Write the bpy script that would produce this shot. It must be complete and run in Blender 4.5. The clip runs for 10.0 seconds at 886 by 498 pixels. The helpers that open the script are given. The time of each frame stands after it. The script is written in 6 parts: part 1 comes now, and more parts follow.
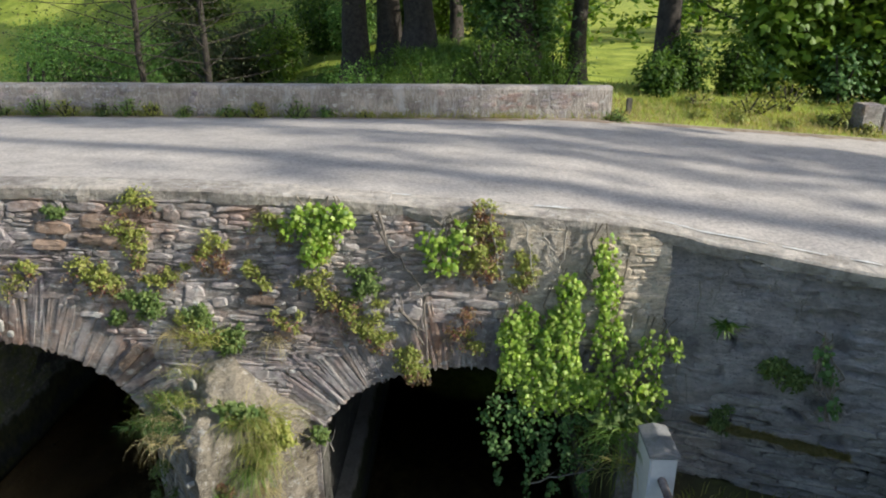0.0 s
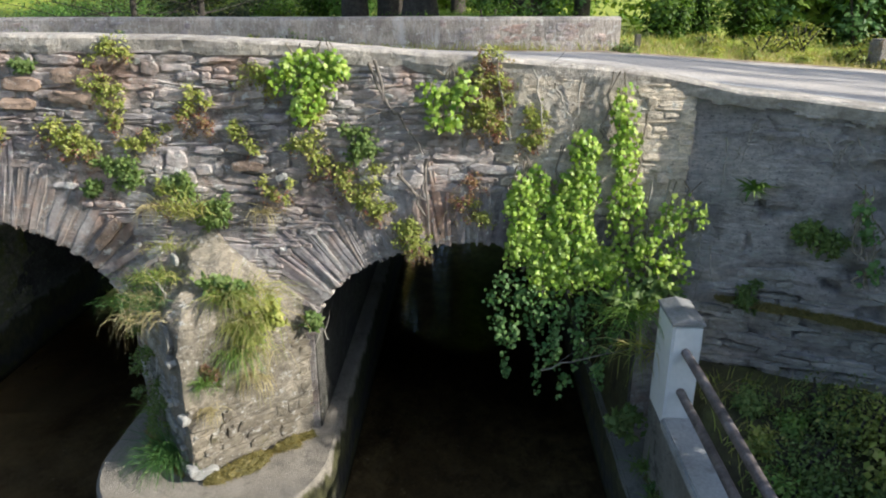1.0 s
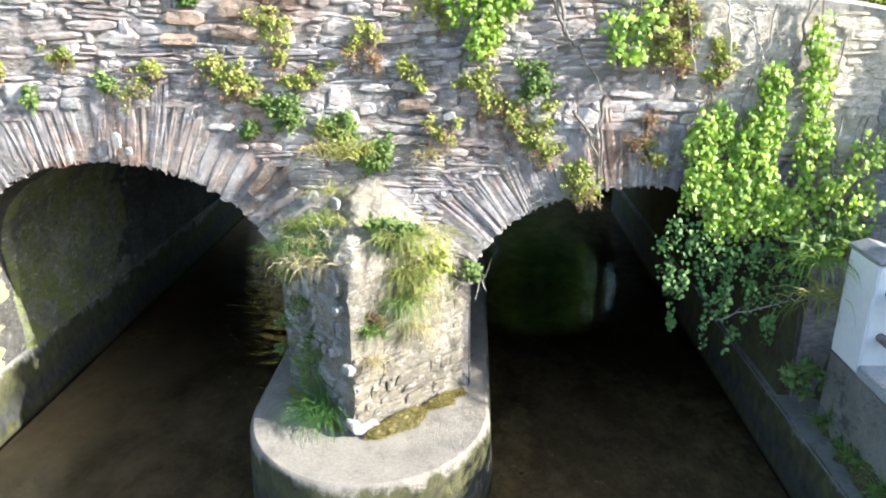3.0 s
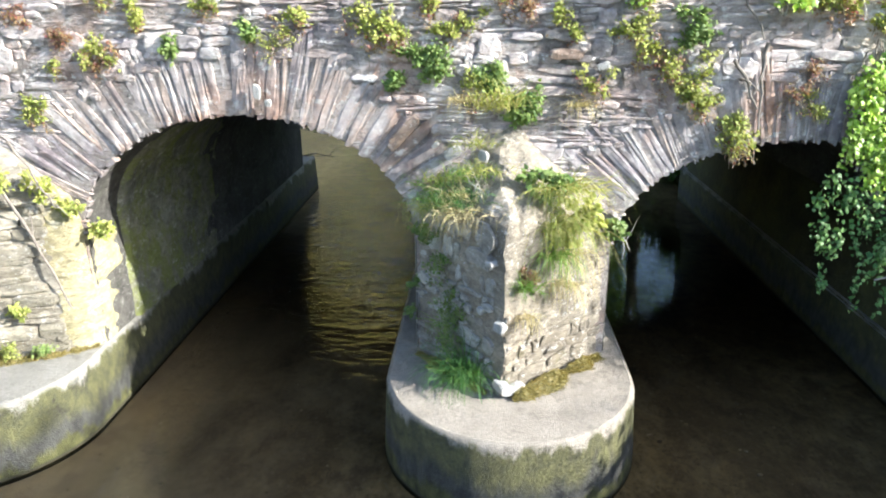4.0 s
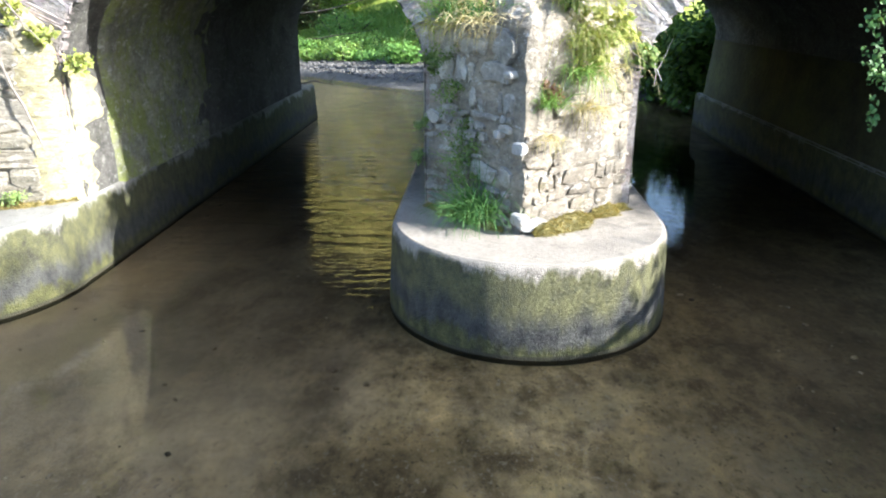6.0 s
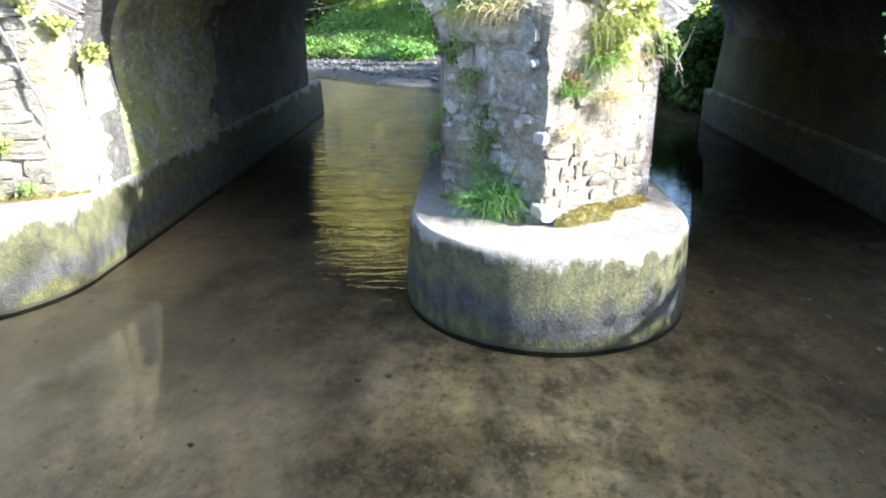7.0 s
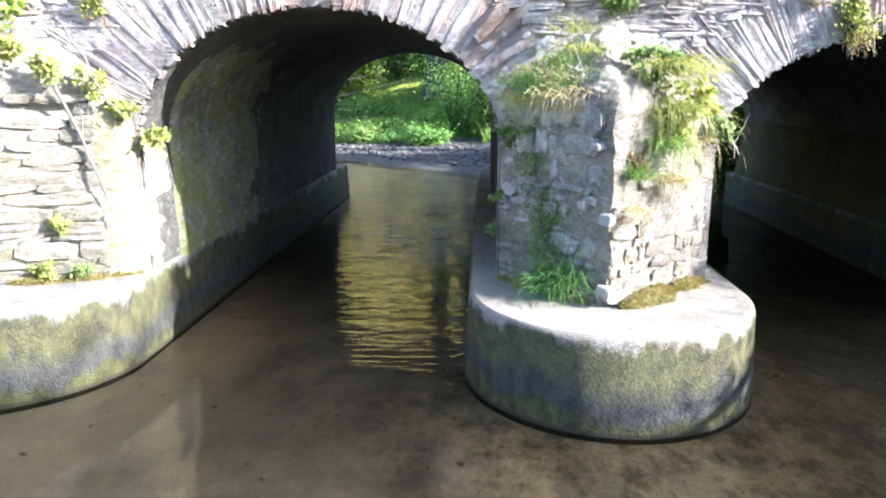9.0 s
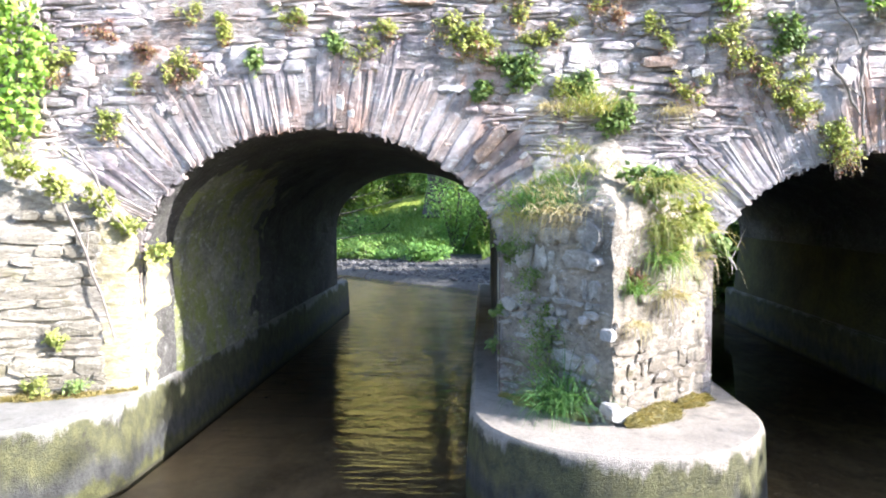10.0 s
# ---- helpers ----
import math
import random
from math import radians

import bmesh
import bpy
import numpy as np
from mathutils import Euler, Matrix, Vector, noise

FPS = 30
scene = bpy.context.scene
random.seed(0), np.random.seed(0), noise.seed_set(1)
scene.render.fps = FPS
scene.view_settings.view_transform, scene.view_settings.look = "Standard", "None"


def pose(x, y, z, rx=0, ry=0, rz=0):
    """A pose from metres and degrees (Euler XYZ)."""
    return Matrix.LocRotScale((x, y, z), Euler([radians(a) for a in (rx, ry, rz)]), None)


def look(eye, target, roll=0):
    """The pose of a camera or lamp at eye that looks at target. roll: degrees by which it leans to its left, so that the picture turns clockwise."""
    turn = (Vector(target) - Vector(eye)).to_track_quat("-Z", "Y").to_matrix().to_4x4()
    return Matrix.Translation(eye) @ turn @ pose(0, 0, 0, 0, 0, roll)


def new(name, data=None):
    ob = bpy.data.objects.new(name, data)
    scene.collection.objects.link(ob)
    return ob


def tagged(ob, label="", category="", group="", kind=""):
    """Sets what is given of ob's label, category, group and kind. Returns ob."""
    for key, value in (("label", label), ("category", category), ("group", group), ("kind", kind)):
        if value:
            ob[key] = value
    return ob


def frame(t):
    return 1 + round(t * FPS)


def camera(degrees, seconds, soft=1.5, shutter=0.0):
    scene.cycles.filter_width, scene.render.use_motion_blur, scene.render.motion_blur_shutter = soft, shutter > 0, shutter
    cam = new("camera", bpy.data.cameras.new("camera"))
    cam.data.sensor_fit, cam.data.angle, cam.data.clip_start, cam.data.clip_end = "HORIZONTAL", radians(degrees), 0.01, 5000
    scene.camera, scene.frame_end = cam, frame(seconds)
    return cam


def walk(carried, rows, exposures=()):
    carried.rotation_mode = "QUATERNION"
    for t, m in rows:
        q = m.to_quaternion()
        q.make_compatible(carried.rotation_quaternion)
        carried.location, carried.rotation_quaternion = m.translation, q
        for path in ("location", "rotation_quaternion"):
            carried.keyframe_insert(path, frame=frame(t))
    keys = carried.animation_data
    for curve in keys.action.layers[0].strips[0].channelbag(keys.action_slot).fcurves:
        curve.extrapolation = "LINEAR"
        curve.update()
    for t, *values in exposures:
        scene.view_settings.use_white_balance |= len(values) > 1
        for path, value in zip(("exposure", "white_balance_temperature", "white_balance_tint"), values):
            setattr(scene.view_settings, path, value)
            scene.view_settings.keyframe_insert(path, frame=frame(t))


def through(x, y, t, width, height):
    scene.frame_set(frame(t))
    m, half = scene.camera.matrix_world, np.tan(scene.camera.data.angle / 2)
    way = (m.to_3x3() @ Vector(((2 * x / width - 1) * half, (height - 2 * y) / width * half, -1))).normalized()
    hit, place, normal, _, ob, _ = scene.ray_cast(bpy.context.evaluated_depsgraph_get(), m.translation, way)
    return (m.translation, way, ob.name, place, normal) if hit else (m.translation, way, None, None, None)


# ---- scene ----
cam = camera(64.9, 10.0, soft=2.0)
METRES, EYE, TILT, LEAN, TURN = 6.0, 5.42, -20.5, 0.0, 2.0
ROWS = [
    (0.0, 0.0, 0.0, 0.0, 0.0, 0.0, -0.0),
    (0.5, 0.0025, 0.04, -0.0952, 0.08, 0.1, 0.05),
    (1.0, -0.002, 0.0776, -0.1798, 0.12, 0.14, 0.11),
    (1.5, -0.0099, 0.1061, -0.2496, 0.21, 0.3, 0.16),
    (2.0, -0.0407, 0.1104, -0.2541, 0.27, 0.25, 0.17),
    (3.5, -0.3107, 0.1235, -0.2676, 0.92, 0.9, 0.13),
    (4.0, -0.3864, 0.1438, -0.319, 1.1, 1.12, -0.02),
    (4.5, -0.405, 0.1659, -0.3755, 1.1, 1.05, -0.11),
    (5.0, -0.4072, 0.1934, -0.4359, 1.04, 0.95, -0.17),
    (5.5, -0.4018, 0.2189, -0.4875, 1.02, 0.85, -0.23),
    (7.0, -0.4238, 0.2395, -0.5198, 1.04, 0.72, -0.21),
    (7.5, -0.4789, 0.24, -0.518, 1.23, 0.73, -0.22),
    (8.0, -0.4937, 0.2432, -0.5165, 1.31, 1.48, -0.26),
    (8.5, -0.4934, 0.2466, -0.5173, 1.32, 4.42, -0.32),
    (9.0, -0.4896, 0.2458, -0.5202, 1.26, 7.44, -0.32),
    (9.5, -0.4893, 0.2462, -0.5222, 1.3, 12.09, -0.33),
    (10.0, -0.4893, 0.2467, -0.5206, 1.28, 16.92, -0.36),
]
EXPOSURES = [(0.0, 0.2, 6450, 8.5), (1.0, 0.62, 6350, 8.5), (2.0, 1.42, 5950, 8), (3.5, 1.82, 6050, 9), (5.0, 1.89, 6000, 9.5), (7.5, 2.54, 5650, 11.5), (8.5, 2.48, 5620, 12.5), (10.0, 2.19, 5800, 17)]
walk(cam, [(t, pose(0, 0, EYE, TILT, LEAN, TURN) @ pose(METRES * x, METRES * y, METRES * z, 90 + pitch, roll, yaw)) for t, x, y, z, yaw, pitch, roll in ROWS], EXPOSURES)


# ---- world and sun ----
SUN_AZ, SUN_EL = -14.5, 28.0          # degrees: turn from +x, height
sun_way = Vector((math.cos(radians(SUN_AZ)) * math.cos(radians(SUN_EL)), math.sin(radians(SUN_AZ)) * math.cos(radians(SUN_EL)), math.sin(radians(SUN_EL))))
world = bpy.data.worlds.new("sky")
scene.world = world
world.use_nodes = True
wn = world.node_tree
sky = wn.nodes.new("ShaderNodeTexSky")
sky.sky_type = "NISHITA"
sky.sun_disc = False
sky.sun_elevation = radians(SUN_EL)
sky.sun_rotation = radians(90.0 - SUN_AZ)
sky.air_density, sky.dust_density, sky.ozone_density = 1.0, 1.5, 1.0
wn.links.new(sky.outputs[0], wn.nodes["Background"].inputs[0])
wn.nodes["Background"].inputs[1].default_value = 0.15
sun_data = bpy.data.lights.new("sun", "SUN")
sun_data.energy, sun_data.angle, sun_data.color = 5.0, radians(0.6), (1.0, 0.945, 0.85)
sun_lamp = new("sun", sun_data)
sun_lamp.matrix_world = look(sun_way * 60, (0, 0, 0))


# ---- materials ----
def ramp(nt, fac, stops):
    n = nt.nodes.new("ShaderNodeValToRGB")
    e = n.color_ramp.elements
    while len(e) < len(stops):
        e.new(0.5)
    for k, (p, c) in zip(e, stops):
        k.position, k.color = p, (*c, 1)
    nt.links.new(fac, n.inputs[0])
    return n.outputs[0]


def tex(nt, scale, detail=5.0, rough=0.6, stretch=(1, 1, 1), shift=0.0, warp=0.0):
    g = nt.nodes.new("ShaderNodeNewGeometry")
    mp = nt.nodes.new("ShaderNodeMapping")
    mp.inputs["Scale"].default_value = stretch
    mp.inputs["Location"].default_value = (shift, shift * 0.7, shift * 1.3)
    nt.links.new(g.outputs["Position"], mp.inputs[0])
    n = nt.nodes.new("ShaderNodeTexNoise")
    n.inputs["Scale"].default_value, n.inputs["Detail"].default_value, n.inputs["Roughness"].default_value = scale, detail, rough
    n.inputs["Distortion"].default_value = warp
    nt.links.new(mp.outputs[0], n.inputs["Vector"])
    return n.outputs["Fac"]


def mixed(nt, fac, a, b, kind="MIX"):
    n = nt.nodes.new("ShaderNodeMix")
    n.data_type, n.blend_type = "RGBA", kind
    for sock, v in ((n.inputs[0], fac), (n.inputs[6], a), (n.inputs[7], b)):
        if isinstance(v, (int, float)):
            sock.default_value = v
        elif isinstance(v, tuple):
            sock.default_value = (*v, 1)
        else:
            nt.links.new(v, sock)
    return n.outputs[2]


def calc(nt, op, a, b, clamp=False):
    n = nt.nodes.new("ShaderNodeMath")
    n.operation, n.use_clamp = op, clamp
    for sock, v in zip(n.inputs, (a, b)):
        if isinstance(v, (int, float)):
            sock.default_value = v
        else:
            nt.links.new(v, sock)
    return n.outputs[0]


def step(nt, v, lo, hi):
    n = nt.nodes.new("ShaderNodeMapRange")
    n.inputs["From Min"].default_value, n.inputs["From Max"].default_value = lo, hi
    nt.links.new(v, n.inputs[0])
    return n.outputs[0]


def axis(nt, which):
    g = nt.nodes.new("ShaderNodeNewGeometry")
    s = nt.nodes.new("ShaderNodeSeparateXYZ")
    nt.links.new(g.outputs["Position"], s.inputs[0])
    return s.outputs[which]


def base(name, rough=0.85):
    m = bpy.data.materials.new(name)
    m.use_nodes = True
    nt = m.node_tree
    p = nt.nodes["Principled BSDF"]
    p.inputs["Roughness"].default_value = rough
    p.inputs["Specular IOR Level"].default_value = 0.3
    return m, nt, p


def bump(nt, p, height, strength, distance):
    b = nt.nodes.new("ShaderNodeBump")
    b.inputs["Strength"].default_value, b.inputs["Distance"].default_value = strength, distance
    nt.links.new(height, b.inputs["Height"])
    nt.links.new(b.outputs[0], p.inputs["Normal"])


def stone_material(name, tones, lichen=0.5, moss=0.3, stretch=(1, 1, 2.2), dark=(0.05, 0.045, 0.04), relief=0.02, moss_at=0.56, layers=0.0, lime=0.0, moss_tone=(0.11, 0.115, 0.035), spots=1.0, wash=0.0):
    m, nt, p = base(name, 0.88)
    oi = nt.nodes.new("ShaderNodeObjectInfo")
    gi = nt.nodes.new("ShaderNodeNewGeometry")
    both = calc(nt, "FRACT", calc(nt, "ADD", oi.outputs["Random"], gi.outputs["Random Per Island"]), 0.0)
    col = ramp(nt, both, [(i / max(1, len(tones) - 1), c) for i, c in enumerate(tones)])
    grain = tex(nt, 14, 8, 0.7, stretch)
    col = mixed(nt, 0.75, col, ramp(nt, grain, [(0.25, (0.35, 0.33, 0.32)), (0.5, (0.95, 0.93, 0.9)), (0.75, (1.5, 1.47, 1.42))]), "MULTIPLY")
    stain = tex(nt, 2.1, 6, 0.65, (1, 1, 0.7), 3.0)
    col = mixed(nt, calc(nt, "MULTIPLY", step(nt, stain, 0.5, 0.72), 0.7), col, dark)
    pale = tex(nt, 1.3, 5, 0.7, (1, 1, 1.6), 21.0)
    col = mixed(nt, 0.8, col, ramp(nt, pale, [(0.36, (0.62, 0.61, 0.62)), (0.5, (1, 1, 1)), (0.64, (1.4, 1.38, 1.36))]), "MULTIPLY")
    if wash:
        rust = tex(nt, 1.7, 6, 0.62, (1, 1, 0.8), 61.0)
        col = mixed(nt, calc(nt, "MULTIPLY", step(nt, rust, 0.5, 0.66), wash), col, mixed(nt, 1.0, col, (1.0, 0.72, 0.58), "MULTIPLY"))
        col = mixed(nt, calc(nt, "MULTIPLY", step(nt, rust, 0.46, 0.36), wash), col, mixed(nt, 1.0, col, (0.78, 0.74, 0.80), "MULTIPLY"))
    mo = calc(nt, "MULTIPLY", step(nt, tex(nt, 3.4, 7, 0.7, (1, 1, 1), 8.0), moss_at, moss_at + 0.16), moss)
    col = mixed(nt, mo, col, moss_tone)
    li = calc(nt, "MULTIPLY", step(nt, tex(nt, 9.0, 6, 0.75, (1, 1, 1.3), 15.0), 0.575, 0.625), lichen)
    col = mixed(nt, li, col, (0.62, 0.61, 0.57))
    fleck = tex(nt, 34, 5, 0.7, (1, 1, 1.5), 27.0)
    col = mixed(nt, calc(nt, "MULTIPLY", step(nt, fleck, 0.62, 0.67), 0.65 * spots), col, (0.66, 0.64, 0.61))
    col = mixed(nt, calc(nt, "MULTIPLY", step(nt, fleck, 0.41, 0.34), 0.7 * spots), col, tuple(c * 0.9 for c in dark))
    if lime:
        run = tex(nt, 3.0, 6, 0.7, (1.6, 1.6, 0.35), 33.0)
        col = mixed(nt, calc(nt, "MULTIPLY", step(nt, run, 0.55, 0.68), lime), col, (0.55, 0.54, 0.53))
    nt.links.new(col, p.inputs["Base Color"])
    height = calc(nt, "ADD", grain, calc(nt, "MULTIPLY", tex(nt, 60, 4, 0.6, stretch), 0.2))
    if layers:
        # thin bedding planes of the split stone
        height = calc(nt, "ADD", height, calc(nt, "MULTIPLY", tex(nt, 7, 6, 0.7, (1, 1, 7), 12.0), layers))
    bump(nt, p, height, 0.9, relief)
    return m


MAT = {}
MAT["stone"] = stone_material("rubble stone", [(0.38, 0.345, 0.33), (0.48, 0.44, 0.42), (0.42, 0.37, 0.36), (0.53, 0.485, 0.465), (0.45, 0.375, 0.335), (0.50, 0.465, 0.46), (0.35, 0.315, 0.31)], 0.8, 0.2, dark=(0.075, 0.06, 0.055), relief=0.02, layers=0.4, lime=0.45, spots=0.4, wash=0.8)
MAT["slate"] = stone_material("arch slate", [(0.31, 0.285, 0.28), (0.365, 0.335, 0.335), (0.32, 0.285, 0.275), (0.39, 0.365, 0.355), (0.36, 0.285, 0.24), (0.355, 0.33, 0.335), (0.33, 0.295, 0.28), (0.375, 0.315, 0.28)], 0.5, 0.18, (1, 1, 1), dark=(0.085, 0.066, 0.062), relief=0.014, lime=0.35, spots=0.28, wash=1.0)
MAT["pierstone"] = stone_material("pier stone", [(0.15, 0.132, 0.102), (0.215, 0.19, 0.148), (0.178, 0.153, 0.115), (0.24, 0.213, 0.17)], 0.5, 0.6, relief=0.018, moss_tone=(0.14, 0.13, 0.045))
MAT["mortar"] = stone_material("weathered mortar", [(0.345, 0.315, 0.30), (0.39, 0.36, 0.345)], 0.6, 0.25, (1, 1, 2.0), relief=0.06, layers=0.7, lime=0.45, spots=0.7, wash=0.9)
MAT["plaster_wall"] = stone_material("dark plastered wall", [(0.60, 0.555, 0.55), (0.72, 0.675, 0.665)], 1.0, 0.3, (1, 1, 2.2), (0.045, 0.04, 0.04), relief=0.11, layers=0.9, lime=0.85, spots=1.1)
# arch walls toned dark, so part of their shade is in the colour
MAT["tunnel"] = stone_material("damp tunnel wall toned for shade", [(0.085, 0.082, 0.075), (0.11, 0.106, 0.095)], 0.12, 0.5, (1, 1, 1), (0.03, 0.029, 0.03), relief=0.06, moss_at=0.54, moss_tone=(0.07, 0.08, 0.035))
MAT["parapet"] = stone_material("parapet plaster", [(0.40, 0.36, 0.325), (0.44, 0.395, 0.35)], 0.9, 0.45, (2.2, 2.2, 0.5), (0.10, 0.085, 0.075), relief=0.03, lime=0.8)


def concrete_material(name, pale, algae=False, deep=1.0):
    m, nt, p = base(name, 0.85)
    big = tex(nt, 2.6, 6, 0.65)
    fine = tex(nt, 40, 6, 0.7)
    col = ramp(nt, big, [(0.3, tuple(c * 0.72 for c in pale)), (0.55, pale), (0.75, tuple(min(1, c * 1.18) for c in pale))])
    col = mixed(nt, 0.6, col, ramp(nt, fine, [(0.3, (0.6, 0.6, 0.58)), (0.6, (1.1, 1.1, 1.08))]), "MULTIPLY")
    col = mixed(nt, calc(nt, "MULTIPLY", step(nt, tex(nt, 7, 6, 0.7, (1, 1, 1), 4.0), 0.55, 0.68), 0.6), col, (0.13, 0.12, 0.10))
    if algae:
        fine = calc(nt, "ADD", fine, calc(nt, "MULTIPLY", tex(nt, 6, 5, 0.6, (1, 1, 1), 31.0), 0.6))
        # green growth on the damp side of the plinth, a dark tide line under it
        z = axis(nt, 2)
        edge = calc(nt, "ADD", z, calc(nt, "MULTIPLY", calc(nt, "SUBTRACT", tex(nt, 3.2, 9, 0.7, (1, 1, 0.35), 9.0), 0.5), 0.6))
        g = nt.nodes.new("ShaderNodeNewGeometry")
        s = nt.nodes.new("ShaderNodeSeparateXYZ")
        nt.links.new(g.outputs["Normal"], s.inputs[0])
        side = step(nt, s.outputs[2], 0.8, 0.4)
        streak = tex(nt, 11, 7, 0.7, (1, 1, 0.65), 2.0)
        green = ramp(nt, streak, [(0.3, tuple(deep * c for c in (0.03, 0.03, 0.014))), (0.5, tuple(deep * c for c in (0.086, 0.087, 0.027))), (0.7, tuple(deep * c for c in (0.155, 0.153, 0.05)))])
        col = mixed(nt, calc(nt, "MULTIPLY", calc(nt, "MULTIPLY", step(nt, edge, 0.585, 0.53), side), 0.9), col, green)
        grey = ramp(nt, streak, [(0.3, (0.025, 0.025, 0.026)), (0.7, (0.075, 0.075, 0.075))])
        col = mixed(nt, calc(nt, "MULTIPLY", step(nt, edge, 0.35, 0.21), 0.85), col, grey)
        col = mixed(nt, calc(nt, "MULTIPLY", step(nt, edge, 0.13, 0.07), 0.9), col, green)
        col = mixed(nt, calc(nt, "MULTIPLY", step(nt, z, 0.035, 0.02), 0.9), col, (0.04, 0.037, 0.022))
        pit = tex(nt, 85, 4, 0.7, (1, 1, 1), 41.0)
        col = mixed(nt, calc(nt, "MULTIPLY", side, 0.22), col, ramp(nt, pit, [(0.33, (0.35, 0.35, 0.33)), (0.5, (1, 1, 1)), (0.68, (1.45, 1.43, 1.35))]), "MULTIPLY")
        blot = tex(nt, 4.5, 7, 0.72, (1, 1, 1.2), 52.0)
        col = mixed(nt, calc(nt, "MULTIPLY", calc(nt, "MULTIPLY", step(nt, blot, 0.56, 0.64), side), 0.6), col, (0.035, 0.034, 0.026))
        bump(nt, p, calc(nt, "ADD", calc(nt, "ADD", streak, fine), pit), 0.9, 0.014)
    else:
        bump(nt, p, calc(nt, "ADD", big, fine), 0.6, 0.008)
    nt.links.new(col, p.inputs["Base Color"])
    return m


MAT["plinth"] = concrete_material("plinth concrete", (0.325, 0.288, 0.242), True, 0.74)
MAT["footing"] = concrete_material("dirty footing concrete", (0.27, 0.258, 0.23), True, 0.74)
MAT["coping"] = stone_material("worn kerb concrete", [(0.42, 0.38, 0.34), (0.47, 0.43, 0.385)], 0.5, 0.3, (1, 1, 1), (0.15, 0.13, 0.11), relief=0.035)
MAT["post"] = concrete_material("bare concrete", (0.42, 0.42, 0.42))


def plain_material(name, a, b, scale=6.0, rough=0.8, metal=0.0, relief=0.01, third=None, grain=0.5):
    m, nt, p = base(name, rough)
    n1 = tex(nt, scale, 7, 0.65)
    stops = [(0.32, a), (0.66, b)] if third is None else [(0.3, a), (0.5, b), (0.7, third)]
    col = ramp(nt, n1, stops)
    n2 = tex(nt, scale * 9, 4, 0.6)
    col = mixed(nt, grain, col, ramp(nt, n2, [(0.3, (0.6, 0.6, 0.6)), (0.7, (1.25, 1.25, 1.25))]), "MULTIPLY")
    nt.links.new(col, p.inputs["Base Color"])
    p.inputs["Metallic"].default_value = metal
    if relief:
        bump(nt, p, calc(nt, "ADD", n1, n2), 0.7, relief)
    return m


MAT["white"] = plain_material("white paint", (0.72, 0.73, 0.74), (0.82, 0.82, 0.81), 3, 0.55, 0, 0.001, None, 0.12)
MAT["rust"] = plain_material("rusty pipe", (0.08, 0.068, 0.066), (0.17, 0.14, 0.13), 9, 0.6, 0.3, 0.003, (0.30, 0.26, 0.25))
MAT["asphalt"] = plain_material("worn asphalt", (0.41, 0.37, 0.33), (0.50, 0.45, 0.405), 3.4, 0.9, 0, 0.008, (0.58, 0.525, 0.47), 0.8)
MAT["soil"] = plain_material("soil and short grass", (0.04, 0.032, 0.02), (0.07, 0.065, 0.03), 2.0, 0.95, 0, 0.03, (0.10, 0.105, 0.035))
MAT["meadow"] = plain_material("meadow grass", (0.10, 0.15, 0.022), (0.29, 0.35, 0.045), 0.5, 0.9, 0, 0.05, (0.46, 0.48, 0.10))
MAT["bark"] = plain_material("tree bark", (0.035, 0.03, 0.026), (0.09, 0.077, 0.065), 7, 0.95, 0, 0.03)
MAT["stem"] = plain_material("dry stem", (0.16, 0.13, 0.10), (0.34, 0.29, 0.24), 18, 0.85, 0, 0.003)
MAT["deadwood"] = plain_material("grey dead twig", (0.13, 0.11, 0.095), (0.27, 0.235, 0.20), 18, 0.85, 0, 0.003)
MAT["gravel"] = plain_material("river gravel", (0.035, 0.033, 0.03), (0.08, 0.077, 0.07), 9, 0.85, 0, 0.04, (0.15, 0.14, 0.125))
MAT["timber"] = plain_material("grey timber", (0.10, 0.09, 0.075), (0.19, 0.17, 0.145), 8, 0.85, 0, 0.004)


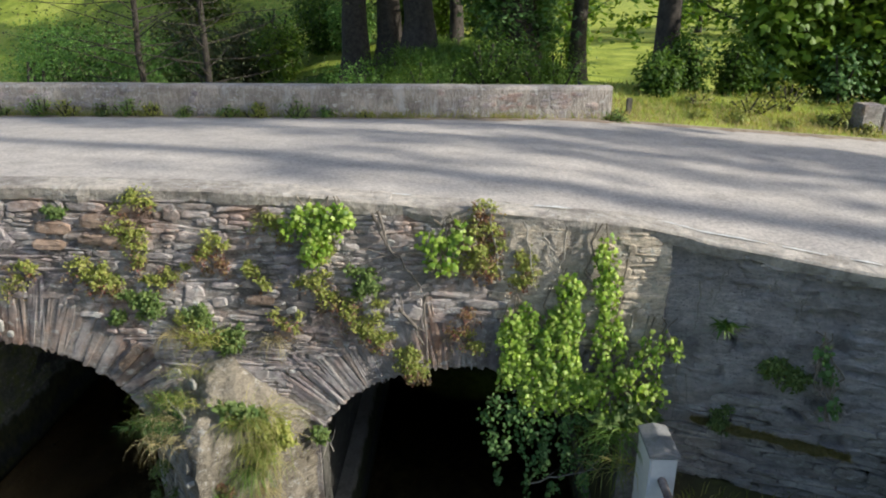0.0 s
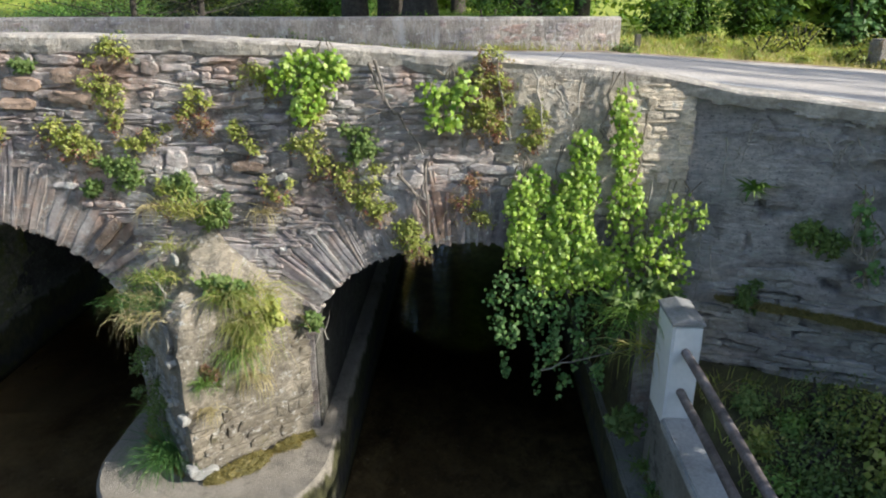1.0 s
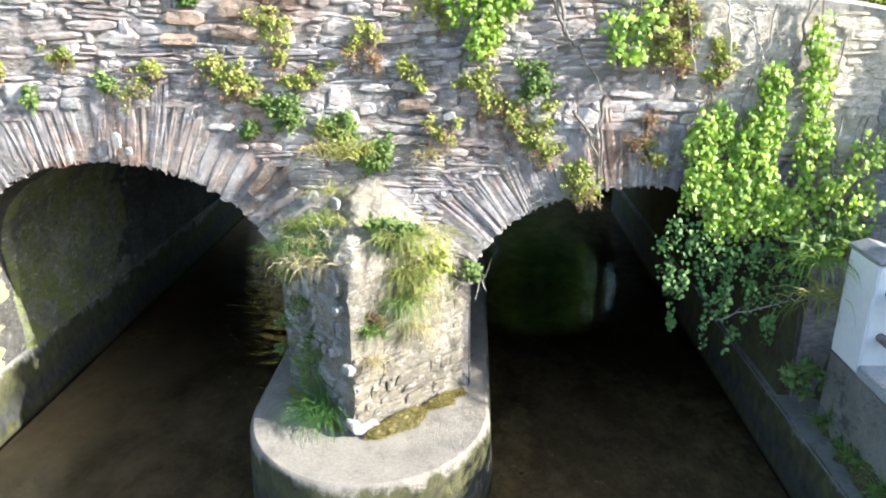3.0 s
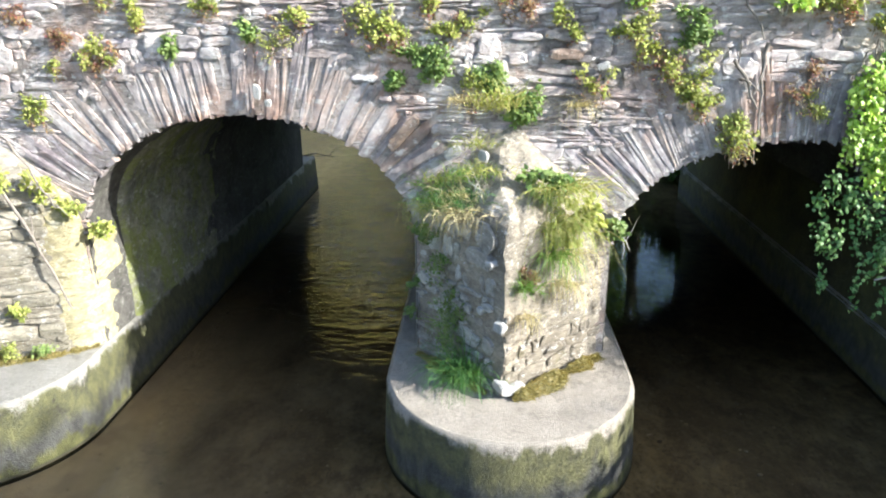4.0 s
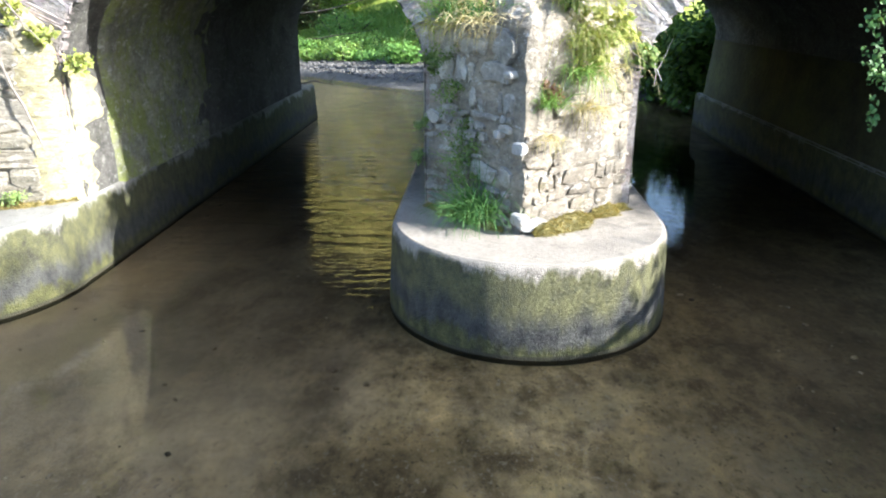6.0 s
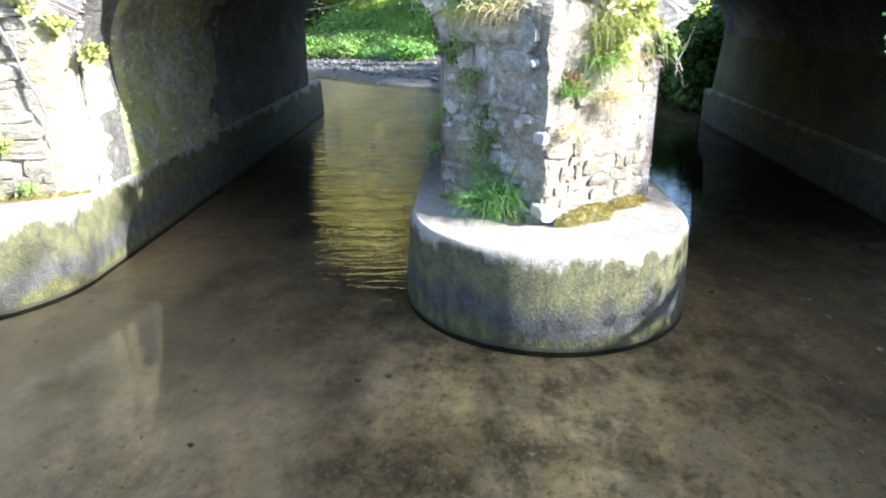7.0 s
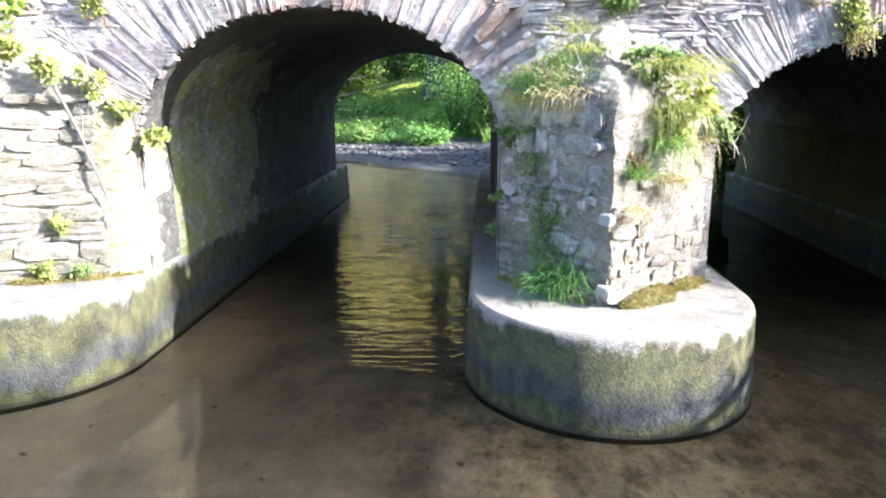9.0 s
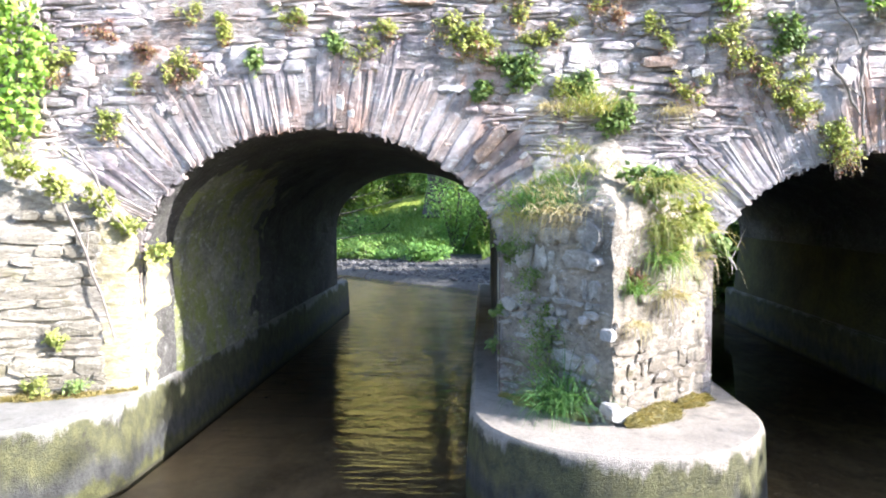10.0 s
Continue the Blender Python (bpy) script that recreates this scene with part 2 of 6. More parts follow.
def bed_material():
    m, nt, p = base("river bed silt and stones", 0.9)
    a = tex(nt, 0.75, 10, 0.66, (1, 0.8, 1), 1.0, 0.0)
    col = ramp(nt, a, [(0.33, (0.16, 0.12, 0.062)), (0.43, (0.36, 0.275, 0.145)), (0.55, (0.56, 0.44, 0.24)), (0.68, (0.72, 0.585, 0.36))])
    b = tex(nt, 16, 6, 0.7, (1, 0.8, 1), 5.0)
    col = mixed(nt, 0.7, col, ramp(nt, b, [(0.34, (0.5, 0.49, 0.46)), (0.5, (1, 1, 1)), (0.66, (1.35, 1.32, 1.25))]), "MULTIPLY")
    # dark olive weed and leaf litter drawn out by the current, pale sand between
    weed = tex(nt, 2.1, 6, 0.6, (1.15, 0.7, 1), 17.0)
    spot = tex(nt, 0.9, 4, 0.6, (1, 0.7, 1), 23.0)
    thick = calc(nt, "ADD", calc(nt, "MULTIPLY", weed, 0.65), calc(nt, "MULTIPLY", spot, 0.35))
    col = mixed(nt, calc(nt, "MULTIPLY", step(nt, thick, 0.47, 0.57), 0.5), col, (0.085, 0.066, 0.032))
    mid = tex(nt, 5.5, 5, 0.65, (1, 0.7, 1), 71.0)
    col = mixed(nt, 0.8, col, ramp(nt, mid, [(0.38, (0.40, 0.37, 0.33)), (0.5, (1, 1, 1)), (0.64, (1.35, 1.32, 1.25))]), "MULTIPLY")
    col = mixed(nt, calc(nt, "MULTIPLY", step(nt, weed, 0.44, 0.36), 0.45), col, (0.52, 0.43, 0.28))
    # cobbles and leaves as small dark and pale flecks
    peb = tex(nt, 30, 3, 0.6, (1, 0.75, 1), 44.0)
    col = mixed(nt, calc(nt, "MULTIPLY", step(nt, peb, 0.6, 0.65), 0.5), col, (0.50, 0.44, 0.34))
    col = mixed(nt, calc(nt, "MULTIPLY", step(nt, peb, 0.4, 0.35), 0.55), col, (0.05, 0.04, 0.025))
    # paler sandy bed towards the abutment, painted for the brightness reflected there
    sand = calc(nt, "ADD", calc(nt, "MULTIPLY", axis(nt, 0), -0.28), calc(nt, "MULTIPLY", calc(nt, "SUBTRACT", a, 0.5), 2.2))
    col = mixed(nt, calc(nt, "MULTIPLY", step(nt, sand, 0.75, 1.3), 0.6), col, (0.74, 0.60, 0.40))
    # bed darkened along both channels and under the arches, painted for their shade
    x = calc(nt, "ADD", axis(nt, 0), calc(nt, "MULTIPLY", calc(nt, "SUBTRACT", a, 0.5), 1.2))
    y = calc(nt, "ADD", axis(nt, 1), calc(nt, "MULTIPLY", calc(nt, "SUBTRACT", spot, 0.5), 3.0))
    wide = calc(nt, "MULTIPLY", calc(nt, "MULTIPLY", step(nt, x, -5.6, -4.7), step(nt, x, -2.7, -3.2)), step(nt, y, 1.8, 3.6))
    wide = calc(nt, "MULTIPLY", wide, 0.76)
    narrow = calc(nt, "MULTIPLY", calc(nt, "MULTIPLY", step(nt, x, -2.0, -0.7), step(nt, y, 0.6, 2.8)), 0.82)
    arch_shade = calc(nt, "MAXIMUM", wide, narrow)
    col = mixed(nt, calc(nt, "MULTIPLY", arch_shade, 0.86), col, (0.062, 0.052, 0.038))
    nt.links.new(col, p.inputs["Base Color"])
    bump(nt, p, b, 0.8, 0.03)
    return m


MAT["bed"] = bed_material()


def water_material():
    m, nt, p = base("clear brown river water", 0.05)
    nt.nodes.remove(p)
    out = nt.nodes["Material Output"]
    tr = nt.nodes.new("ShaderNodeBsdfTransparent")
    tr.inputs[0].default_value = (0.87, 0.80, 0.68, 1)
    gl = nt.nodes.new("ShaderNodeBsdfGlossy")
    gl.inputs["Roughness"].default_value = 0.012
    fr = nt.nodes.new("ShaderNodeFresnel")
    fr.inputs["IOR"].default_value = 1.33
    mx = nt.nodes.new("ShaderNodeMixShader")
    wave = calc(nt, "ADD", tex(nt, 2.2, 2, 0.5, (0.8, 3.2, 1), 0.0, 0.5), calc(nt, "MULTIPLY", tex(nt, 6.0, 2, 0.5, (0.7, 3.0, 1), 4.0, 0.4), 0.35))
    # the riffle below the wider arch is rougher than the pool
    far = step(nt, axis(nt, 1), 4.0, 9.0)
    b = nt.nodes.new("ShaderNodeBump")
    b.inputs["Distance"].default_value = 0.05
    still = step(nt, axis(nt, 0), -1.0, -2.4)
    nt.links.new(calc(nt, "ADD", calc(nt, "MULTIPLY", calc(nt, "MULTIPLY", far, still), 0.6), 0.05), b.inputs["Strength"])
    nt.links.new(wave, b.inputs["Height"])
    nt.links.new(b.outputs[0], gl.inputs["Normal"])
    nt.links.new(b.outputs[0], fr.inputs["Normal"])
    nt.links.new(fr.outputs[0], mx.inputs[0])
    nt.links.new(tr.outputs[0], mx.inputs[1])
    nt.links.new(gl.outputs[0], mx.inputs[2])
    nt.links.new(mx.outputs[0], out.inputs[0])
    return m


MAT["water"] = water_material()


def leaf_material(name, tones, through=0.35, rough=0.45):
    m, nt, p = base(name, rough)
    g = nt.nodes.new("ShaderNodeNewGeometry")
    col = ramp(nt, g.outputs["Random Per Island"], [(i / max(1, len(tones) - 1), c) for i, c in enumerate(tones)])
    col = mixed(nt, 0.6, col, ramp(nt, tex(nt, 2.5, 3), [(0.35, (0.6, 0.65, 0.6)), (0.65, (1.25, 1.2, 1.1))]), "MULTIPLY")
    nt.links.new(col, p.inputs["Base Color"])
    p.inputs["Specular IOR Level"].default_value = 0.2
    t = nt.nodes.new("ShaderNodeBsdfTranslucent")
    nt.links.new(mixed(nt, 1.0, col, (1.25, 1.2, 0.6), "MULTIPLY"), t.inputs[0])
    mx = nt.nodes.new("ShaderNodeMixShader")
    mx.inputs[0].default_value = through
    nt.links.new(p.outputs[0], mx.inputs[1])
    nt.links.new(t.outputs[0], mx.inputs[2])
    nt.links.new(mx.outputs[0], nt.nodes["Material Output"].inputs[0])
    return m


MAT["ivy"] = leaf_material("ivy leaf", [(0.08, 0.17, 0.025), (0.36, 0.52, 0.075), (0.18, 0.33, 0.045), (0.56, 0.68, 0.20), (0.42, 0.56, 0.10), (0.12, 0.25, 0.04)], 0.34, 0.36)
# shaded copy of the ivy leaf, the darkness held in its colour
MAT["ivy_shade"] = leaf_material("ivy leaf toned for shade", [(0.06, 0.14, 0.04), (0.12, 0.23, 0.07), (0.21, 0.33, 0.13)], 0.25)
MAT["herb"] = leaf_material("yellow green herb leaf", [(0.19, 0.25, 0.055), (0.38, 0.42, 0.11), (0.29, 0.32, 0.09), (0.50, 0.48, 0.17)])
MAT["herb_red"] = leaf_material("reddened herb leaf", [(0.23, 0.06, 0.07), (0.28, 0.24, 0.09), (0.27, 0.12, 0.10), (0.34, 0.29, 0.14), (0.20, 0.05, 0.065), (0.28, 0.19, 0.12)])
MAT["herb_green"] = leaf_material("green herb leaf", [(0.09, 0.16, 0.05), (0.17, 0.25, 0.075), (0.26, 0.33, 0.12), (0.13, 0.20, 0.06)])
MAT["grass"] = leaf_material("grass blade", [(0.11, 0.22, 0.05), (0.19, 0.31, 0.075), (0.27, 0.37, 0.11)])
MAT["grass_dry"] = leaf_material("half dry grass blade", [(0.208, 0.286, 0.065), (0.338, 0.364, 0.104), (0.468, 0.403, 0.195), (0.260, 0.338, 0.078)])
MAT["grass_straw"] = leaf_material("straw grass blade", [(0.432, 0.360, 0.216), (0.504, 0.432, 0.264), (0.300, 0.264, 0.120)])
MAT["tree_leaf"] = leaf_material("tree leaf", [(0.045, 0.095, 0.02), (0.09, 0.17, 0.03), (0.15, 0.24, 0.045)], 0.45)
MAT["tree_light"] = leaf_material("light tree leaf", [(0.104, 0.195, 0.026), (0.169, 0.286, 0.039), (0.247, 0.338, 0.065)], 0.45)
MAT["conifer"] = leaf_material("conifer needles", [(0.05, 0.075, 0.03), (0.09, 0.115, 0.045), (0.15, 0.14, 0.07)], 0.3)
MAT["line"] = plain_material("worn white road paint", (0.45, 0.45, 0.44), (0.78, 0.78, 0.76), 12, 0.8, 0, 0.002)
MAT["brush"] = leaf_material("bank shrub leaf", [(0.10, 0.22, 0.055), (0.17, 0.32, 0.08), (0.25, 0.42, 0.11)], 0.4)


# ---- builders ----
def mesh_of(name, verts, faces, material, smooth=False):
    me = bpy.data.meshes.new(name)
    me.from_pydata([tuple(map(float, v)) for v in verts], [], [tuple(map(int, f)) for f in faces])
    me.materials.append(material)
    if smooth:
        me.polygons.foreach_set("use_smooth", [True] * len(me.polygons))
    me.update()
    return me


def part(name, shape, material, parent=None, label=""):
    """Link a bmesh or a mesh as one object, under a thing where parent is given."""
    if isinstance(shape, bmesh.types.BMesh):
        me = bpy.data.meshes.new(name)
        bmesh.ops.recalc_face_normals(shape, faces=shape.faces[:])
        shape.to_mesh(me)
        shape.free()
        me.materials.append(material)
    else:
        me = shape
    ob = new(name, me)
    if parent is not None:
        ob.parent = parent
    if label:
        tagged(ob, label)
    return ob


def thing(name, place, label, category, group="", kind=""):
    ob = new(name)
    ob.location = place
    return tagged(ob, label, category, group, kind)


def box(bm, x0, y0, z0, x1, y1, z1, soft=0.0):
    r = bmesh.ops.create_cube(bm, size=1, matrix=Matrix.Translation(((x0 + x1) / 2, (y0 + y1) / 2, (z0 + z1) / 2)) @ Matrix.Diagonal((x1 - x0, y1 - y0, z1 - z0, 1)))
    if soft:
        es = list({e for v in r["verts"] for e in v.link_edges})
        bmesh.ops.bevel(bm, geom=es, offset=soft, segments=2, affect="EDGES")


def tube(path, radii, sides=6):
    """Vertices and faces of a tapering tube along a path."""
    vs, fs = [], []
    for i, p in enumerate(path):
        p = Vector(p)
        d = (Vector(path[min(i + 1, len(path) - 1)]) - Vector(path[max(i - 1, 0)])).normalized()
        a = d.cross(Vector((0.3, 0.9, 0.31))).normalized()
        b = d.cross(a)
        for k in range(sides):
            w = 2 * math.pi * k / sides
            vs.append(p + (a * math.cos(w) + b * math.sin(w)) * radii[i])
        if i:
            for k in range(sides):
                q = (i - 1) * sides
                fs.append((q + k, q + (k + 1) % sides, q + sides + (k + 1) % sides, q + sides + k))
    fs.append(tuple(range(sides)))
    fs.append(tuple(len(vs) - 1 - k for k in range(sides)))
    return vs, fs


def joined(pieces):
    vs, fs = [], []
    for v, f in pieces:
        n = len(vs)
        vs += list(v)
        fs += [tuple(i + n for i in q) for q in f]
    return vs, fs


LOBED = (((0, 0, 0), (0.34, 0.02, -0.06), (0.5, 0.36, -0.12), (0.24, 0.5, -0.02), (0, 1, -0.10), (-0.24, 0.5, -0.02), (-0.5, 0.36, -0.12), (-0.34, 0.02, -0.06), (0, 0.4, 0.03)),
         tuple((8, i, (i + 1) % 8) for i in range(8)))
OVATE = (((0, 0, 0), (0.3, 0.42, -0.08), (0, 1, -0.05), (-0.3, 0.42, -0.08), (0, 0.45, 0.04)), ((4, 0, 1), (4, 1, 2), (4, 2, 3), (4, 3, 0)))
IVY_LEAF = (((0, 0.04, 0), (0.36, -0.08, -0.07), (0.33, 0.2, -0.02), (0.56, 0.46, -0.12), (0.22, 0.56, -0.02), (0, 1, -0.14), (-0.22, 0.56, -0.02), (-0.56, 0.46, -0.12), (-0.33, 0.2, -0.02), (-0.36, -0.08, -0.07), (0, 0.34, 0.05)),
            tuple((10, i, (i + 1) % 10) for i in range(10)))


def leaf_cloud(name, shape, points, normals, sizes, material, rng, droop=0.6):
    """One mesh of many leaves: each lies across its normal, its tip turned downwards as far as droop says."""
    P, N = np.asarray(points, float), np.asarray(normals, float)
    n = len(P)
    N = N / np.linalg.norm(N, axis=1, keepdims=True)
    tip = rng.normal(0, 1, (n, 3)) * (1 - droop) + np.array((0, 0, -1.0)) * droop
    tip -= N * (tip * N).sum(1, keepdims=True)
    tip /= np.linalg.norm(tip, axis=1, keepdims=True) + 1e-9
    side = np.cross(tip, N)
    S = np.asarray(sizes, float).reshape(n, 1, 1)
    L = np.asarray(shape[0], float)
    V = P[:, None, :] + S * (L[None, :, 0:1] * side[:, None] + L[None, :, 1:2] * tip[:, None] + L[None, :, 2:3] * N[:, None])
    k = len(L)
    F = np.asarray(shape[1])[None] + (np.arange(n) * k)[:, None, None]
    me = bpy.data.meshes.new(name)
    V, F = V.reshape(-1, 3), F.reshape(-1, 3)
    me.vertices.add(len(V))
    me.vertices.foreach_set("co", V.ravel())
    me.loops.add(F.size)
    me.loops.foreach_set("vertex_index", F.ravel().astype(np.int32))
    me.polygons.add(len(F))
    me.polygons.foreach_set("loop_start", np.arange(0, F.size, 3, dtype=np.int32))
    me.update(calc_edges=True)
    me.validate()
    me.materials.append(material)
    return me


def blades(name, roots, ways, lengths, width, material, rng, sag=0.5, segs=4):
    """One mesh of bending grass blades."""
    vs, fs = [], []
    for r, w, ln in zip(roots, ways, lengths):
        r, w = Vector(r), Vector(w).normalized()
        side = w.cross(Vector((rng.normal(), rng.normal(), rng.normal()))).normalized() * width * rng.uniform(0.6, 1.2)
        n0 = len(vs)
        p, d = r.copy(), w.copy()
        bend, swing = sag * rng.uniform(0.4, 1.5), Vector((rng.normal(0, 0.18), rng.normal(0, 0.12), 0))
        for i in range(segs):
            k = 1 - (i / segs) ** 2 * 0.9
            vs += [p - side * k * 0.5, p + side * k * 0.5]
            p = p + d * (ln / segs)
            d = (d + swing / segs + Vector((0, 0, -bend / segs * (1 + i * 0.6)))).normalized()
        vs.append(p)
        for i in range(segs - 1):
            q = n0 + 2 * i
            fs.append((q, q + 1, q + 3, q + 2))
        fs.append((n0 + 2 * segs - 2, n0 + 2 * segs - 1, n0 + 2 * segs))
    return mesh_of(name, vs, fs, material)


def stone_meshes(count, material, seed, chip=0.10, slant=1.0):
    """Unit stones with chipped rims and a raised uneven face towards -y."""
    rng = random.Random(seed)
    out = []
    for _ in range(count):
        ring = []
        for x, z in ((-0.5, -0.3), (-0.32, -0.5), (0.05, -0.5), (0.36, -0.5), (0.5, -0.2), (0.5, 0.26), (0.28, 0.5), (-0.06, 0.5), (-0.36, 0.5), (-0.5, 0.22)):
            ring.append((x * (1 - rng.uniform(0, chip)), z * (1 - rng.uniform(0, chip * 1.6))))
        n = len(ring)
        vs = [(x, 0.5, z) for x, z in ring] + [(x, -0.34 + rng.uniform(-0.08, 0.06), z) for x, z in ring]
        tilt_x, tilt_z = slant * rng.uniform(-0.18, 0.18), slant * rng.uniform(-0.22, 0.22)
        vs += [(x * rng.uniform(0.78, 0.93), -0.45 + 0.7 * tilt_x * x + 0.7 * tilt_z * z + rng.uniform(-0.07, 0.07), z * rng.uniform(0.7, 0.9)) for x, z in ring]
        vs.append((rng.uniform(-0.1, 0.1), -0.5 + rng.uniform(-0.06, 0.06), rng.uniform(-0.1, 0.1)))
        fs = []
        for i in range(n):
            j = (i + 1) % n
            fs += [(i, j, n + j, n + i), (n + i, n + j, 2 * n + j, 2 * n + i), (2 * n + i, 2 * n + j, 3 * n)]
        out.append(mesh_of("stone", vs, fs, material))
    return out


def lay(stones, m, parent, near, name="stone"):
    """Place one stone: as an object of its own where near, else keep its faces for the joined rest."""
    rng = LAY_RNG
    me = rng.choice(stones)
    if near:
        ob = new(name, me)
        ob.parent = parent
        ob.matrix_basis = m
        return None
    return [m @ v.co for v in me.vertices], [tuple(p.vertices) for p in me.polygons]


LAY_RNG = random.Random(77)

MAT["pale"] = plain_material("pale lichen-white stone", (0.29, 0.28, 0.26), (0.46, 0.45, 0.42), 12, 0.9, 0, 0.02)
MAT["moss"] = plain_material("ochre moss and dirt", (0.10, 0.088, 0.036), (0.20, 0.175, 0.07), 16, 0.95, 0, 0.025, (0.32, 0.28, 0.14))
MAT["tunnel_stone"] = stone_material("damp mossy stone", [(0.20, 0.203, 0.16), (0.27, 0.268, 0.21), (0.235, 0.233, 0.18)], 0.4, 0.95, (1, 1, 1.4), dark=(0.09, 0.088, 0.075), relief=0.04, moss_at=0.44, moss_tone=(0.215, 0.24, 0.068))
MAT["wing_stone"] = stone_material("grey wing wall stone", [(0.30, 0.285, 0.272), (0.45, 0.425, 0.405), (0.36, 0.337, 0.322), (0.50, 0.475, 0.455)], 0.7, 0.3, relief=0.03)
MAT["brown_stone"] = stone_material("brown sandstone block", [(0.36, 0.25, 0.19), (0.42, 0.31, 0.24)], 0.25, 0.05, (1, 1, 1))
MAT["cream"] = stone_material("cream mortar and earth", [(0.27, 0.24, 0.195), (0.33, 0.295, 0.24)], 0.6, 0.45, (1, 1, 1.6), (0.11, 0.098, 0.072), relief=0.05, layers=0.4)
# colour of the added hill, set for its golden reflection in the stream
MAT["gold_hill"] = plain_material("golden tone of the reflected hill", (0.17, 0.135, 0.03), (0.43, 0.345, 0.075), 0.16, 0.9, 0, 0.05, (0.62, 0.51, 0.15))
MAT["moss_strand"] = leaf_material("ochre moss strand", [(0.15, 0.13, 0.045), (0.31, 0.26, 0.09), (0.45, 0.36, 0.16), (0.19, 0.19, 0.06)], 0.2)
MAT["abutstone"] = stone_material("cream limewashed slab", [(0.20, 0.182, 0.14), (0.31, 0.286, 0.225), (0.25, 0.226, 0.176), (0.34, 0.316, 0.26)], 0.45, 0.65, dark=(0.07, 0.062, 0.04), relief=0.03, layers=0.4, moss_tone=(0.17, 0.155, 0.05))
MAT["grass_cool"] = leaf_material("cool green grass blade", [(0.05, 0.13, 0.045), (0.09, 0.20, 0.06), (0.14, 0.25, 0.08)])
MAT["pebble"] = stone_material("river pebble", [(0.05, 0.049, 0.047), (0.11, 0.107, 0.103), (0.075, 0.072, 0.07), (0.17, 0.165, 0.155)], 0.2, 0.1)
# lichen yellow, strengthened in colour for the sunlit corner
MAT["ochrestone"] = stone_material("yellow lichened stone with sun glow", [(0.34, 0.305, 0.175), (0.44, 0.40, 0.25), (0.385, 0.35, 0.21)], 0.3, 0.7, dark=(0.085, 0.075, 0.04), relief=0.03, layers=0.4, moss_tone=(0.24, 0.215, 0.06), spots=0.5)
# pier's left face: paler copy of its stone, to offset the shade there
MAT["shade_stone"] = stone_material("pier stone paled for its shaded face", [(0.30, 0.29, 0.265), (0.40, 0.385, 0.35), (0.33, 0.315, 0.28), (0.43, 0.415, 0.38), (0.27, 0.255, 0.23)], 0.55, 0.45, (1, 1, 1.3), dark=(0.07, 0.066, 0.056), relief=0.05, lime=0.2, spots=0.8)
MAT["sandstone"] = stone_material("pale beige stone", [(0.50, 0.43, 0.34), (0.64, 0.56, 0.455), (0.56, 0.48, 0.38), (0.68, 0.61, 0.51)], 0.7, 0.1, relief=0.022, layers=0.4, lime=0.4)
MAT["sandmortar"] = stone_material("pale beige mortar", [(0.48, 0.42, 0.345), (0.55, 0.485, 0.40)], 0.7, 0.15, (1, 1, 1.3), (0.16, 0.135, 0.11), relief=0.03, lime=0.3)
MAT["dirt"] = plain_material("sandy road dirt and leaf litter", (0.17, 0.125, 0.085), (0.32, 0.25, 0.19), 5, 0.95, 0, 0.01, (0.42, 0.345, 0.27))
MAT["cap"] = concrete_material("dark weathered concrete", (0.27, 0.27, 0.275))
MAT["bed_stone"] = stone_material("silted river cobble", [(0.12, 0.095, 0.06), (0.34, 0.27, 0.17), (0.2, 0.16, 0.1), (0.5, 0.43, 0.31), (0.09, 0.075, 0.05)], 0.2, 0.3, (1, 1, 1), moss_tone=(0.10, 0.095, 0.04))
MAT["root"] = plain_material("pale dry creeper root", (0.30, 0.27, 0.23), (0.52, 0.48, 0.42), 18, 0.85, 0, 0.003)


# ---- the plan ----
WALL_Y, BACK_Y = 5.30, 12.25                     # the two faces of the bridge
LEFT_ARCH = (-4.17, 1.34, 1.55, 0.99)            # middle x, half span, springing z, rise
RIGHT_ARCH = (0.05, 1.34, 1.50, 0.86)
CORNER_X = 1.66                                  # where the wing wall begins
WING = Vector((1.0, -0.36, 0)).normalized()
NOSE = (-2.15, 4.50)
RIGHT_FACE, LEFT_FACE = -1.30, -2.84             # sides of the middle pier


COPING = ((-3.4, 3.96), (-2.0, 3.937), (-1.4, 3.908), (-0.7, 3.855), (0.1, 3.79), (0.7, 3.748), (1.1, 3.716), (1.3, 3.69), (1.5, 3.652), (1.7, 3.615), (1.9, 3.577), (2.25, 3.552), (2.75, 3.506), (5.0, 3.34), (16.0, 3.0))


def coping_z(x):
    """Height of the kerb's front edge, which sags past the corner."""
    for (a, za), (b, zb) in zip(COPING, COPING[1:]):
        if x < b:
            return za + (zb - za) * max(0.0, x - a) / (b - a)
    return COPING[-1][1]


def road_z(x, y):
    t = min(1.0, max(0.0, (y - 5.0) / 7.3))
    near = coping_z(x) - 0.06
    far = 3.27 - 0.066 * max(0, min(x, 9.0) - 2.2) - 0.02 * max(0, x - 9.0)
    return near + (far - near) * t


def smooth(a, b, v):
    t = min(1.0, max(0.0, (v - a) / (b - a)))
    return t * t * (3 - 2 * t)


def wing_y(x):
    return WALL_Y + (min(x, 6.0) - CORNER_X) * WING.y / WING.x


def bar_distance(x, y):
    """How far a place lies beyond the edge of the gravel bar (minus: in the river)."""
    edge = 17.2 - 0.94 * (x + 2.95) if x < -2.95 else 17.2 - 0.12 * (x + 2.95)
    return (y - edge) * (0.73 if x < -2.95 else 1.0) + 0.3 * noise.noise((x * 0.5, y * 0.5, 7.0))


